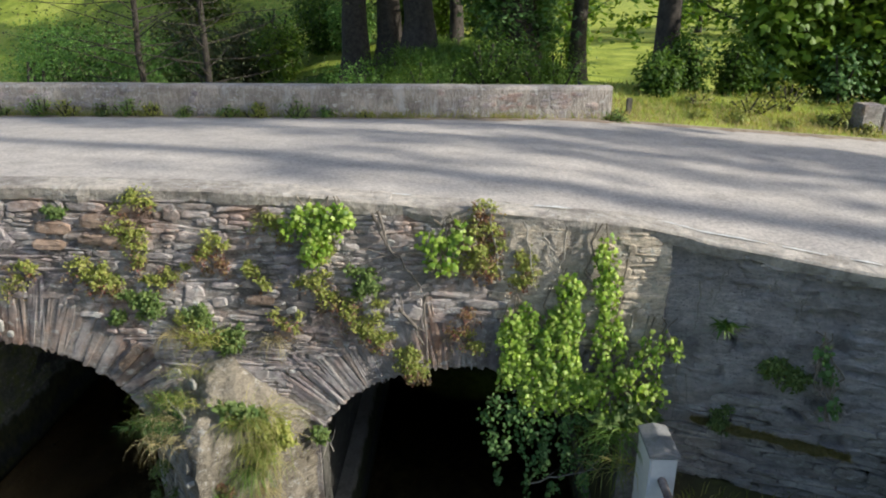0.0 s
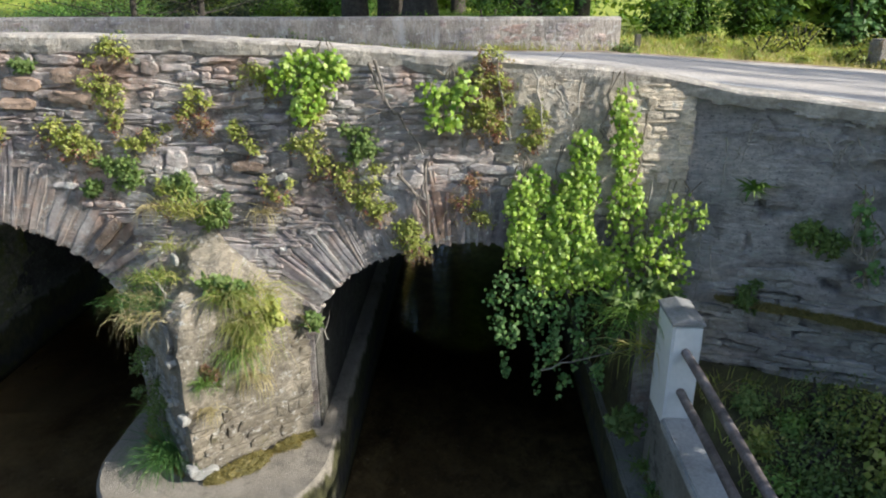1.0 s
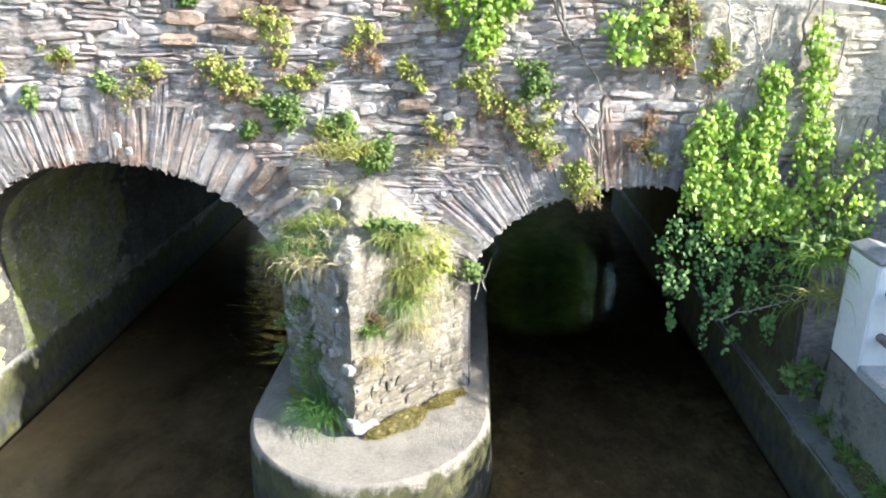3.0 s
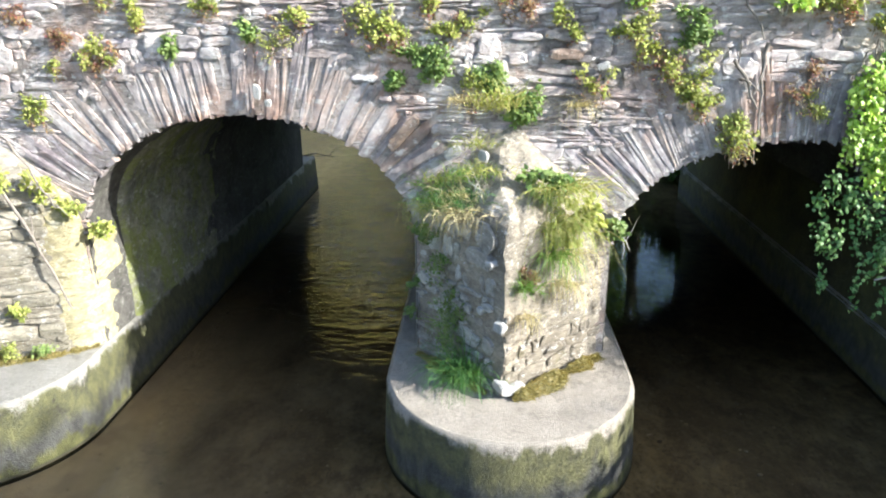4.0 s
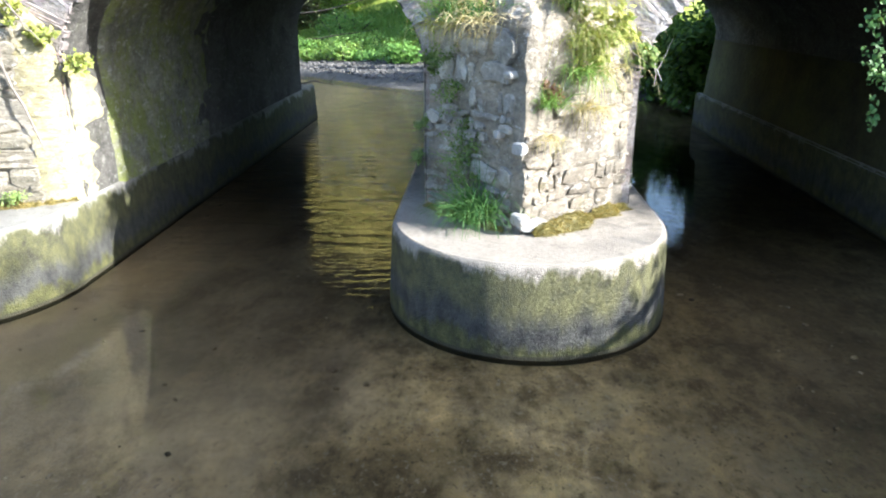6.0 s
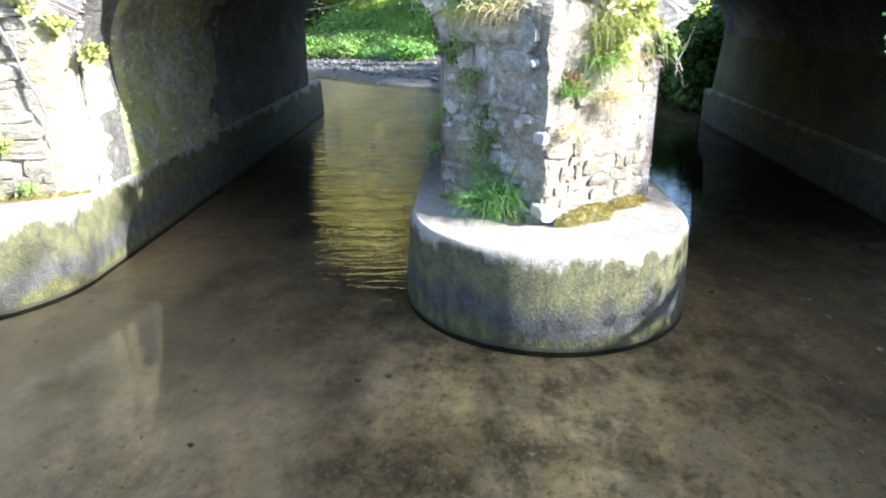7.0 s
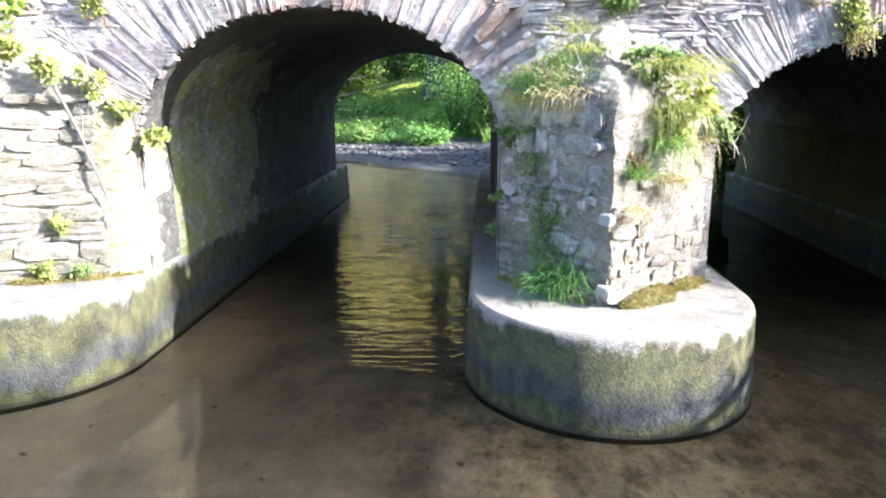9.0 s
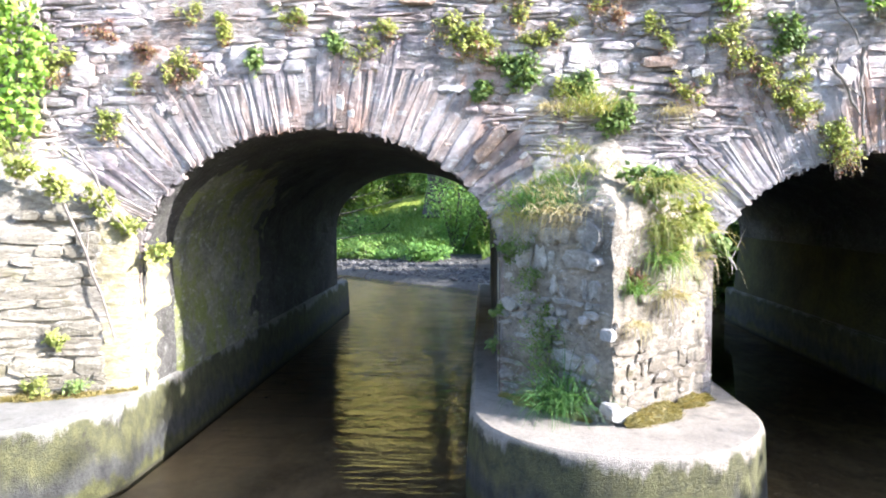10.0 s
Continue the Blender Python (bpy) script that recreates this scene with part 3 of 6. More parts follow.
def ground_z(x, y):
    rough = 0.10 * noise.noise((x * 0.35, y * 0.35, 0.0)) + 0.04 * noise.noise((x * 1.3, y * 1.3, 4.0))
    if y < WALL_Y + 0.2 and not (x > CORNER_X and y > wing_y(x) + 0.36):
        if x > 1.5:
            return 1.10 + 0.30 * smooth(3.2, 5.0, y) + 0.25 * smooth(3, 7, x) + rough
        h = -0.035 + 0.1 * rough
        return h + 2.1 * smooth(-7.0, -9.0, x)
    if y <= BACK_Y + 0.1 and -9.0 < x < CORNER_X:
        return -0.035 if -5.7 < x < 1.5 else 2.6
    if y <= BACK_Y + 0.1 or (x >= 2.3 and y < 16.5) or (x <= -9.0 and y < 14.0):
        top = road_z(x, min(y, BACK_Y)) - 0.05
        over = smooth(13.0, 15.0, y) * 0.25
        return top + over * (1 + 3 * rough)
    d = bar_distance(x, y)
    bed = -0.035
    right = 1.2 * smooth(1.5, 3.0, x) if y < 20 else 0.0
    if d < 0:
        left = -0.5 + 2.1 * (smooth(-7.0, -9.5, x) if y < 16 else smooth(-5.0, -7.5, d))
        return max(bed + smooth(-1.2, 0, d) * 0.16, left, right + rough if x > 1.6 else bed)
    bar = 0.02 + 0.05 * min(d, 6.0) + 0.2 * rough
    hill = (2.6 * smooth(5.0, 13.0, d) + 2.2 * smooth(12, 45, d)) * smooth(7.0, -3.0, x) + 1.1 * smooth(4, 9, d) * smooth(-4, 4, x)
    # unseen hill, added so the wider arch's water has gold to reflect
    far_hill = 44.0 * smooth(40.0, 120.0, y) * smooth(-1.0, -10.0, x * 100.0 / max(60.0, y))
    return max(bar + hill + rough * smooth(5, 9, d) + far_hill, right)


# ---- ground ----
def ground_sheet():
    def steps(lo, hi, fine_lo, fine_hi, fine, grow):
        out = [fine_lo]
        while out[-1] < fine_hi:
            out.append(out[-1] + fine)
        s = fine
        while out[-1] < hi:
            s *= grow
            out.append(out[-1] + s)
        s = fine
        while out[0] > lo:
            s *= grow
            out.insert(0, out[0] - s)
        return out
    xs = steps(-900, 900, -11.0, 9.0, 0.25, 1.16)
    ys = steps(-300, 1500, -1.0, 27.0, 0.25, 1.16)
    vs = [(x, y, ground_z(x, y)) for y in ys for x in xs]
    n = len(xs)
    fs = [(j * n + i, j * n + i + 1, (j + 1) * n + i + 1, (j + 1) * n + i) for j in range(len(ys) - 1) for i in range(n - 1)]
    me = mesh_of("ground", vs, fs, MAT["bed"], True)
    for k in ("soil", "meadow", "gravel", "gold_hill"):
        me.materials.append(MAT[k])
    for p in me.polygons:
        c = p.center
        d = bar_distance(c.x, c.y) if c.y > BACK_Y else -9
        if c.y > 14 and -1.2 < d < 5.5 and -15 < c.x < 2.5:
            p.material_index = 3
        elif c.y > 54 and c.x < 6:
            p.material_index = 4
        elif c.z > 0.03:
            p.material_index = 2 if c.y > 17 or c.y < -20 or abs(c.x) > 25 or (c.y > 12.5 and c.x > 2.3) else 1
    return tagged(new("ground", me), "earth banks, meadow and gravel bar around the stream", "ground", kind="structure")


ground_sheet()
me = mesh_of("water", [(-60, -200, 0), (2.6, -200, 0), (2.6, 16, 0), (2.6, 40, 0), (-60, 60, 0)], [(0, 1, 2, 3, 4)], MAT["water"])
tagged(new("water", me), "shallow clear brown stream with light ripples", "water", kind="structure")


# ---- bridge body ----
def arched_solid(x0, x1, y0, y1, low, drop, grow=0.0):
    """The bridge between two faces, in upright strips with the two arches left free."""
    bm = bmesh.new()
    xs = {x0, x1}
    for cx, hw, z0, rise in (LEFT_ARCH, RIGHT_ARCH):
        xs |= {round(cx + (hw + grow) * math.cos(math.pi * i / 36), 5) for i in range(37)}
    xs |= {x0 + (x1 - x0) * i / 30 for i in range(31)}
    xs = sorted(xs)

    def under(x, mid):
        for cx, hw, z0, rise in (LEFT_ARCH, RIGHT_ARCH):
            hw, rise = hw + grow, rise + grow
            if abs(mid - cx) < hw:
                return z0 + rise * math.sqrt(max(0.0, 1 - ((x - cx) / hw) ** 2))
        return low

    last = None
    for a, b in zip(xs, xs[1:]):
        mid = (a + b) / 2
        za, zb = under(a, mid), under(b, mid)
        f = [bm.verts.new((x, y0, z)) for x, z in ((a, za), (b, zb), (b, coping_z(b) - drop), (a, coping_z(a) - drop))]
        g = [bm.verts.new((x, y1, z)) for x, z in ((a, za), (b, zb), (b, road_z(b, y1) - drop), (a, road_z(a, y1) - drop))]
        bm.faces.new(f)
        bm.faces.new(g[::-1])
        bm.faces.new((f[0], g[0], g[1], f[1]))
        bm.faces.new((f[3], f[2], g[2], g[3]))
        if last is not None and abs(last - za) > 0.02:
            lo, hi = sorted((last, za))
            w = [bm.verts.new(p) for p in ((a, y0, lo), (a, y1, lo), (a, y1, hi), (a, y0, hi))]
            bm.faces.new(w)
        last = zb
    bmesh.ops.remove_doubles(bm, verts=bm.verts[:], dist=0.0005)
    return bm


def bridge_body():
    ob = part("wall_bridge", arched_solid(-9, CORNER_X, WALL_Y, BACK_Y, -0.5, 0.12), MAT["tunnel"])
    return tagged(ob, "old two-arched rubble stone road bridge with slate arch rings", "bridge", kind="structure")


BRIDGE = bridge_body()
part("mortar_face", arched_solid(-8.95, CORNER_X - 0.01, WALL_Y - 0.03, WALL_Y - 0.004, 0.1, 0.07, 0.012), MAT["mortar"], BRIDGE)


def pale_patch():
    """Beige mortar near the wing wall, paler than the rest: a thin uneven coat with ragged edges."""
    n, m = 76, 84
    vs, fs = [], []
    for i in range(n + 1):
        x = 0.24 + 1.40 * i / n
        top = coping_z(x) - 0.09
        low = 2.42 + 0.36 * math.cos(math.pi / 2 * min(1.0, max(0.0, (x - 0.28) / 1.17)))
        for j in range(m + 1):
            z = low + (top - low) * j / m
            rag = 0.09 * noise.noise((x * 4, z * 4, 2)) + 0.03 * noise.noise((x * 13, z * 13, 2))
            edge = min(smooth(0.24, 0.34, x + rag), smooth(low, low + 0.1, z + rag))
            coat = 0.014 * edge + 0.006 * noise.noise((x * 5, z * 7, 1)) + 0.004 * noise.noise((x * 17, z * 26, 1)) + 0.002 * noise.noise((x * 45, z * 60, 1))
            vs.append((x, WALL_Y - 0.024 - coat, z))
    for i in range(n):
        for j in range(m):
            q = i * (m + 1) + j
            fs.append((q, q + m + 1, q + m + 2, q + 1))
    part("mortar_coat", mesh_of("mortar_coat", vs, fs, MAT["sandmortar"], True), None, BRIDGE)


pale_patch()


def round_plinth(cx, half, front_y, r, y_end, name, material, z1=0.6, flare=0.035, low=-0.5):
    """A concrete footing with a round nose, its top edge softened."""
    prof = [(low, flare), (0.05, flare * 0.9), (z1 - 0.05, 0.004), (z1 - 0.015, -0.008), (z1, -0.03)]
    rings = []
    for z, g in prof:
        pts = [(cx + half + g, y_end), (cx + half + g, front_y + r)]
        for i in range(1, 64):
            w = math.pi * i / 64
            pts.append((cx + (half + g) * math.cos(w), front_y + r - (r + g) * math.sin(w)))
        pts += [(cx - half - g, front_y + r), (cx - half - g, y_end)]
        rings.append([(x, y, z) for x, y in pts])
    bm = bmesh.new()
    vr = [[bm.verts.new(p) for p in ring] for ring in rings]
    n = len(vr[0])
    for a, b in zip(vr, vr[1:]):
        for i in range(n):
            bm.faces.new((a[i], a[(i + 1) % n], b[(i + 1) % n], b[i])).smooth = True
    bm.faces.new([bm.verts.new(v.co) for v in vr[-1]])
    bm.faces.new(vr[0][::-1])
    ob = part(name, bm, material)
    return ob


tagged(round_plinth(-2.08, 0.955, 3.94, 0.98, 12.5, "pier_plinth", MAT["plinth"]), "rounded concrete pier footing streaked with green algae", "plinth", kind="structure")
tagged(round_plinth(-6.45, 0.97, 4.00, 0.95, 13.05, "abutment_plinth", MAT["footing"]), "rounded concrete footing under the stone abutment", "plinth", kind="structure")
bm = bmesh.new()
box(bm, 1.25, -9.0, -0.5, 1.9, 12.5, 0.55, 0.02)
tagged(part("tunnel_ledge", bm, MAT["footing"]), "damp concrete ledge along the stream and the dark arch wall", "plinth", kind="structure")


# ---- cutwaters ----
def cutwater(outline, top, apex, name, material):
    """Stone nose of a pier: upright faces and a cap that leans back to the bridge."""
    bm = bmesh.new()
    a = [bm.verts.new((x, y, 0.55)) for x, y in outline]
    b = [bm.verts.new((x, y, z)) for (x, y), z in zip(outline, top)]
    n = len(a)
    for i in range(n):
        bm.faces.new((a[i], a[(i + 1) % n], b[(i + 1) % n], b[i]))
    bm.faces.new(a[::-1])
    p = bm.verts.new(apex)
    for i in range(n):
        bm.faces.new((b[i], b[(i + 1) % n], p))
    bmesh.ops.subdivide_edges(bm, edges=bm.edges[:], cuts=23, use_grid_fill=True)
    for _ in range(9):
        bmesh.ops.smooth_vert(bm, verts=[v for v in bm.verts if v.co.z > 1.75 and v.co.y < WALL_Y - 0.05], factor=0.5, use_axis_x=True, use_axis_y=True, use_axis_z=True)
    for v in bm.verts:
        if v.co.z > 0.6 and v.co.y < WALL_Y - 0.02:
            up = smooth(1.6, 2.0, v.co.z)
            k = noise.noise_vector(v.co * 2.6) * (0.02 + 0.032 * up) + noise.noise_vector(v.co * 7.0) * (0.018 + 0.012 * up) + noise.noise_vector(v.co * 19.0) * 0.008
            k += noise.noise_vector(Vector((v.co.x * 8, v.co.y * 8, v.co.z * 22))) * 0.011
            gap = abs(noise.noise((v.co.x * 4, v.co.y * 4, v.co.z * 6.5)))
            k.y += 0.022 * smooth(0.06, 0.0, gap)
            v.co += k
    return part(name, bm, material)


PIER = tagged(cutwater([(LEFT_FACE, 5.32), (NOSE[0], NOSE[1] + 0.03), (RIGHT_FACE, 5.32)], (1.9, 1.95, 1.85), (-2.08, 5.33, 2.52), "pier_cutwater", MAT["cream"]),
              "pointed rubble stone pier nose with grass on its ledges", "pier", kind="structure")
def abutment():
    """The stone abutment: a blunt nose whose face rounds the corner into the arch."""
    plan = [(-7.7, 5.36, 1.95), (-7.25, 5.0, 2.05), (-6.75, 4.73, 2.12), (-6.2, 4.93, 2.04), (-5.80, 5.07, 1.97), (-5.56, 5.16, 1.93), (-5.48, 5.32, 1.9), (-5.49, 5.55, 1.84), (-5.51, 5.8, 1.76), (-5.58, 6.0, 1.62)]
    cols = []
    for (x0, y0, t0), (x1, y1, t1) in zip(plan, plan[1:]):
        k = max(4, int(math.hypot(x1 - x0, y1 - y0) / 0.025))
        cols += [(x0 + (x1 - x0) * i / k, y0 + (y1 - y0) * i / k, t0 + (t1 - t0) * i / k) for i in range(k)]
    cols.append(plan[-1])
    for _ in range(14):
        cols = [cols[0]] + [tuple((a + 2 * b + c) / 4 for a, b, c in zip(p, q, r)) for p, q, r in zip(cols, cols[1:], cols[2:])] + [cols[-1]]
    vs, fs = [], []
    rows, caps = 52, 12
    for i, (x, y, top) in enumerate(cols):
        a, b = cols[max(0, i - 1)], cols[min(len(cols) - 1, i + 1)]
        n = Vector((b[1] - a[1], -(b[0] - a[0]), 0)).normalized()
        back = Vector((x - 0.02 if y < 5.3 else -5.75, max(y + 0.05, 5.33), 0))
        top += 0.04 * noise.noise((x * 3, y * 3, 0))
        for j in range(rows + caps + 1):
            if j <= rows:
                p = Vector((x, y, 0.55 + (top - 0.55) * j / rows))
                p += -n * 0.05 * smooth(rows * 0.75, rows, j)
            else:
                u = (j - rows) / caps
                p = (Vector((x, y, 0)) - n * 0.05).lerp(back, u)
                p.z = top + 0.36 * u ** 0.8 * smooth(-5.5, -6.0, x)
            bed = noise.noise((p.x * 2.2, p.y * 2.2, p.z * 11)) * 0.018 + noise.noise((p.x * 9, p.y * 9, p.z * 20)) * 0.008
            p += n * (0.9 * bed + 0.018 * noise.noise(p * 2.1) - 0.012) + Vector((0, 0, 0.02 * noise.noise(p * 5)))
            vs.append(p)
    m = rows + caps + 1
    for i in range(len(cols) - 1):
        for j in range(m - 1):
            q = i * m + j
            fs.append((q, q + m, q + m + 1, q + 1))
    me = mesh_of("abutment_cutwater", vs, fs, MAT["abutstone"])
    me.materials.append(MAT["ochrestone"])
    for f in me.polygons:
        # yellow of the rounded corner: lichen, with sunlit warmth put into the colour
        c = f.center
        if c.x + 0.12 * noise.noise((c.y * 4, c.z * 3, 6)) > -5.70 and c.y < 5.9:
            f.material_index = 1
    return tagged(new("abutment_cutwater", me), "sunlit rubble stone abutment of large flat slabs", "abutment", kind="structure")


ABUT = abutment()


# ---- wing wall, coping, road ----
# hollows where stones have dropped out of the wing wall: x, z, half width, half height, depth
HOLLOWS = ((2.22, 2.69, 0.05, 0.035, 0.10), (2.30, 2.73, 0.06, 0.02, 0.08), (2.17, 2.74, 0.03, 0.03, 0.08), (2.38, 2.02, 0.11, 0.03, 0.12), (2.53, 1.92, 0.10, 0.02, 0.10), (2.69, 2.18, 0.06, 0.04, 0.12), (2.98, 1.99, 0.07, 0.08, 0.13), (2.05, 1.56, 0.14, 0.03, 0.09), (2.24, 1.62, 0.05, 0.08, 0.08), (2.62, 1.73, 0.16, 0.02, 0.09), (2.86, 2.28, 0.12, 0.015, 0.08), (1.85, 1.78, 0.09, 0.02, 0.07), (2.45, 2.30, 0.10, 0.012, 0.06), (2.12, 2.42, 0.02, 0.06, 0.05), (3.05, 2.62, 0.08, 0.02, 0.07), (2.36, 1.42, 0.2, 0.05, 0.10))


def wing_wall():
    n = WING.cross(Vector((0, 0, 1)))            # towards the stream
    n = n if n.y < 0 else -n
    vs, fs = [], []
    ks, rows = 360, 150
    for i in range(ks + 1):
        x = CORNER_X - 0.02 + 10.0 * (i / ks) ** 1.5
        p = Vector((x, wing_y(x), 0))
        top = coping_z(x) - 0.1
        for j in range(rows + 1):
            q = p + Vector((0, 0, 0.2 + (top - 0.2) * j / rows))
            bare = smooth(-0.05, 0.25, noise.noise((x * 0.9, 3.0, q.z * 1.3)) + 0.5 * smooth(2.7, 1.9, q.z))
            bed = noise.noise((x * 2.0, 1.0, q.z * 13)) * 0.035 + noise.noise((x * 6.0, 1.0, q.z * 24)) * 0.02
            pit = -0.09 * smooth(0.36, 0.55, noise.noise((x * 2.6, 7.0, q.z * 4.0)))
            for hx, hz, rx, rz, deep in HOLLOWS:
                u, w = (x - hx) / rx, (q.z - hz) / rz
                if u * u + w * w < 6:
                    pit -= deep * smooth(1.5, 0.6, math.hypot(u, w) + 0.7 * noise.noise((x * 22, 2.0, q.z * 30))) / max(0.3, bare)
            crack = abs(noise.noise((x * 3.2 + 0.3 * noise.noise((x * 8, 0, q.z * 8)), 5.0, q.z * 4.5)))
            pit -= 0.03 * smooth(0.035, 0.0, crack) * smooth(-0.1, 0.2, noise.noise((x * 1.7, 9.0, q.z * 1.7)))
            vs.append(q + n * (0.03 * noise.noise(q * 2.2) + 0.012 * noise.noise(q * 7) + max(0.3, bare) * (bed * (0.4 + 0.6 * bare) + pit)))
        vs.append(p - n * 0.4 + Vector((0, 0, top)))
        vs.append(p - n * 0.4 + Vector((0, 0, 0.2)))
    m = rows + 3
    for i in range(ks):
        for j in range(m):
            a, b = i * m + j, i * m + (j + 1) % m
            fs.append((a, a + m, b + m, b))
    fs += [tuple(range(m)), tuple(ks * m + m - 1 - j for j in range(m))]
    return tagged(new("wall_wing", mesh_of("wall_wing", vs, fs, MAT["plaster_wall"])), "dark weathered wing wall beside the bridge, plastered over rubble", "wall", kind="structure")


WING_WALL = wing_wall()


def kerb():
    """A worn concrete kerb along the top of the bridge wall, turning down along the wing wall."""
    pts = [Vector((-9 + 0.1 * i, WALL_Y - 0.02, 0)) for i in range(106)]
    pts += [Vector((CORNER_X + 0.06 + 0.12 * i, wing_y(CORNER_X + 0.06 + 0.12 * i) - 0.02, 0)) for i in range(76)]
    bm = bmesh.new()
    rows = []
    for i, p in enumerate(pts):
        t = (pts[min(i + 3, len(pts) - 1)] - pts[max(i - 3, 0)]).normalized()
        w = Vector((-t.y, t.x, 0))
        z = coping_z(p.x)
        wob = 0.014 * noise.noise(p * 2.2) + 0.006 * noise.noise(p * 9.0)
        rag = 0.05 * noise.noise(p * 1.7 + Vector((5, 0, 0))) + 0.03 * noise.noise(p * 7)
        sec = ((-0.02 + 2 * wob, -0.12 + rag), (-0.03 + 2 * wob + 0.3 * rag, -0.07 + 0.4 * rag), (-0.035 + wob, -0.025), (-0.02 + wob, -0.006), (0.02, wob * 0.5), (0.12, 0.004), (0.25 + wob, -0.004), (0.27 + wob, -0.03), (0.27, -0.15))
        rows.append([bm.verts.new(Vector((p.x, p.y, z)) + w * u + Vector((0, 0, v + 0.008 * noise.noise(p * 6 + Vector((u * 4, v, 0)))))) for u, v in sec])
    for a, b in zip(rows, rows[1:]):
        for i in range(len(a)):
            bm.faces.new((a[i], a[(i + 1) % len(a)], b[(i + 1) % len(a)], b[i]))
    bm.faces.new(rows[0])
    bm.faces.new(rows[-1][::-1])
    return tagged(part("trim_coping", bm, MAT["coping"]), "worn grey concrete kerb along the edge of the lane", "coping", kind="structure")


kerb()


def road():
    vs, fs = [], []
    xs = [-120, -60, -30, -18] + [-12 + 0.5 * i for i in range(49)] + [16, 24, 40, 80, 140]
    ts = [i / 14 for i in range(15)]
    for x in xs:
        y0 = WALL_Y + 0.2 if x < CORNER_X else wing_y(x) + 0.22
        for t in ts:
            y = y0 + (BACK_Y + 0.2 - y0) * t
            camber = 0.05 * math.sin(math.pi * t)
            vs.append((x, y, road_z(x, y) + camber + 0.01 * noise.noise((x, y, 2))))
    n = len(ts)
    for i in range(len(xs) - 1):
        for j in range(n - 1):
            fs.append((i * n + j, (i + 1) * n + j, (i + 1) * n + j + 1, i * n + j + 1))
    ob = new("road", mesh_of("road", vs, fs, MAT["asphalt"], True))
    tagged(ob, "narrow worn grey asphalt lane in dappled shade", "road", kind="structure")


road()


def far_parapet():
    bm = bmesh.new()
    rows = []
    for i in range(100):
        x = -22.0 + 24.5 * i / 99
        w = 0.02 * noise.noise((x * 1.4, 0, 1)) + 0.008 * noise.noise((x * 6, 0, 1))
        z0, z1 = road_z(x, BACK_Y) - 0.25, 3.83 + 0.6 * w
        y0 = BACK_Y + 0.05
        rows.append([bm.verts.new((x, y0 + u + w, z)) for u, z in ((0, z0), (0, z1 - 0.05), (0.03, z1 - 0.01), (0.07, z1), (0.33, z1), (0.38, z1 - 0.03), (0.38, z0), (0.2, z0))])
    for a, b in zip(rows, rows[1:]):
        for k in range(len(a)):
            bm.faces.new((a[k], a[(k + 1) % len(a)], b[(k + 1) % len(a)], b[k]))
    bm.faces.new(rows[0])
    bm.faces.new(rows[-1][::-1])
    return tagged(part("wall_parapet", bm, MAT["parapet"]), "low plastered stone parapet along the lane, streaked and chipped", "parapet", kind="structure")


PARAPET = far_parapet()


def edge_line():
    """Flakes of an old white line along the kerb."""
    rng = random.Random(12)
    for x0, x1 in ((0.55, 0.85), (1.55, 2.35), (2.45, 2.75), (-0.6, -0.45), (2.9, 3.1)):
        vs, fs = [], []
        k = int((x1 - x0) / 0.04)
        for i in range(k + 1):
            x = x0 + (x1 - x0) * i / k
            y = (WALL_Y if x < CORNER_X else wing_y(x)) + 0.12
            w = 0.05 * rng.uniform(0.4, 1.0) * math.sin(math.pi * (i + 0.4) / (k + 0.8)) ** 0.4
            vs += [(x, y + rng.uniform(0, 0.012), coping_z(x) + 0.016), (x, y + 0.012 + w, coping_z(x) + 0.016)]
            if i:
                q = len(vs) - 4
                fs.append((q, q + 2, q + 3, q + 1))
        tagged(new("road_marking", mesh_of("road_marking", vs, fs, MAT["line"])), "flaked remains of a white edge line", "road marking", kind="structure")


edge_line()


def dirt_strip(x0, x1, edge, inward, wide, label, seed):
    """Sand and litter washed to the edge of the lane, ragged towards the middle."""
    vs, fs = [], []
    n = int((x1 - x0) / 0.08)
    for i in range(n + 1):
        x = x0 + (x1 - x0) * i / n
        w = wide * max(0.1, 0.6 + 0.7 * noise.noise((x * 1.1, seed, 0)) + 0.4 * noise.noise((x * 5.0, seed, 3)))
        for k in range(3):
            y = edge(x) + inward * w * k / 2
            t = (y - (WALL_Y + 0.2 if x < CORNER_X else wing_y(x) + 0.22)) / (BACK_Y + 0.2 - (WALL_Y + 0.2 if x < CORNER_X else wing_y(x) + 0.22))
            vs.append((x, y, road_z(x, y) + 0.05 * math.sin(math.pi * min(1, max(0, t))) + (0.022, 0.018, 0.004)[k]))
        if i:
            q = len(vs) - 6
            fs += [(q, q + 3, q + 4, q + 1), (q + 1, q + 4, q + 5, q + 2)]
    tagged(new("road_dirt", mesh_of("road_dirt", vs, fs, MAT["dirt"], True)), label, "dirt", kind="structure")


dirt_strip(-12.0, 9.0, lambda x: BACK_Y + 0.04, -1, 0.45, "sandy dirt along the foot of the parapet", 1.0)
dirt_strip(2.2, 6.0, lambda x: wing_y(x) + 0.24, 1, 0.22, "sand and dead leaves along the kerb", 2.0)


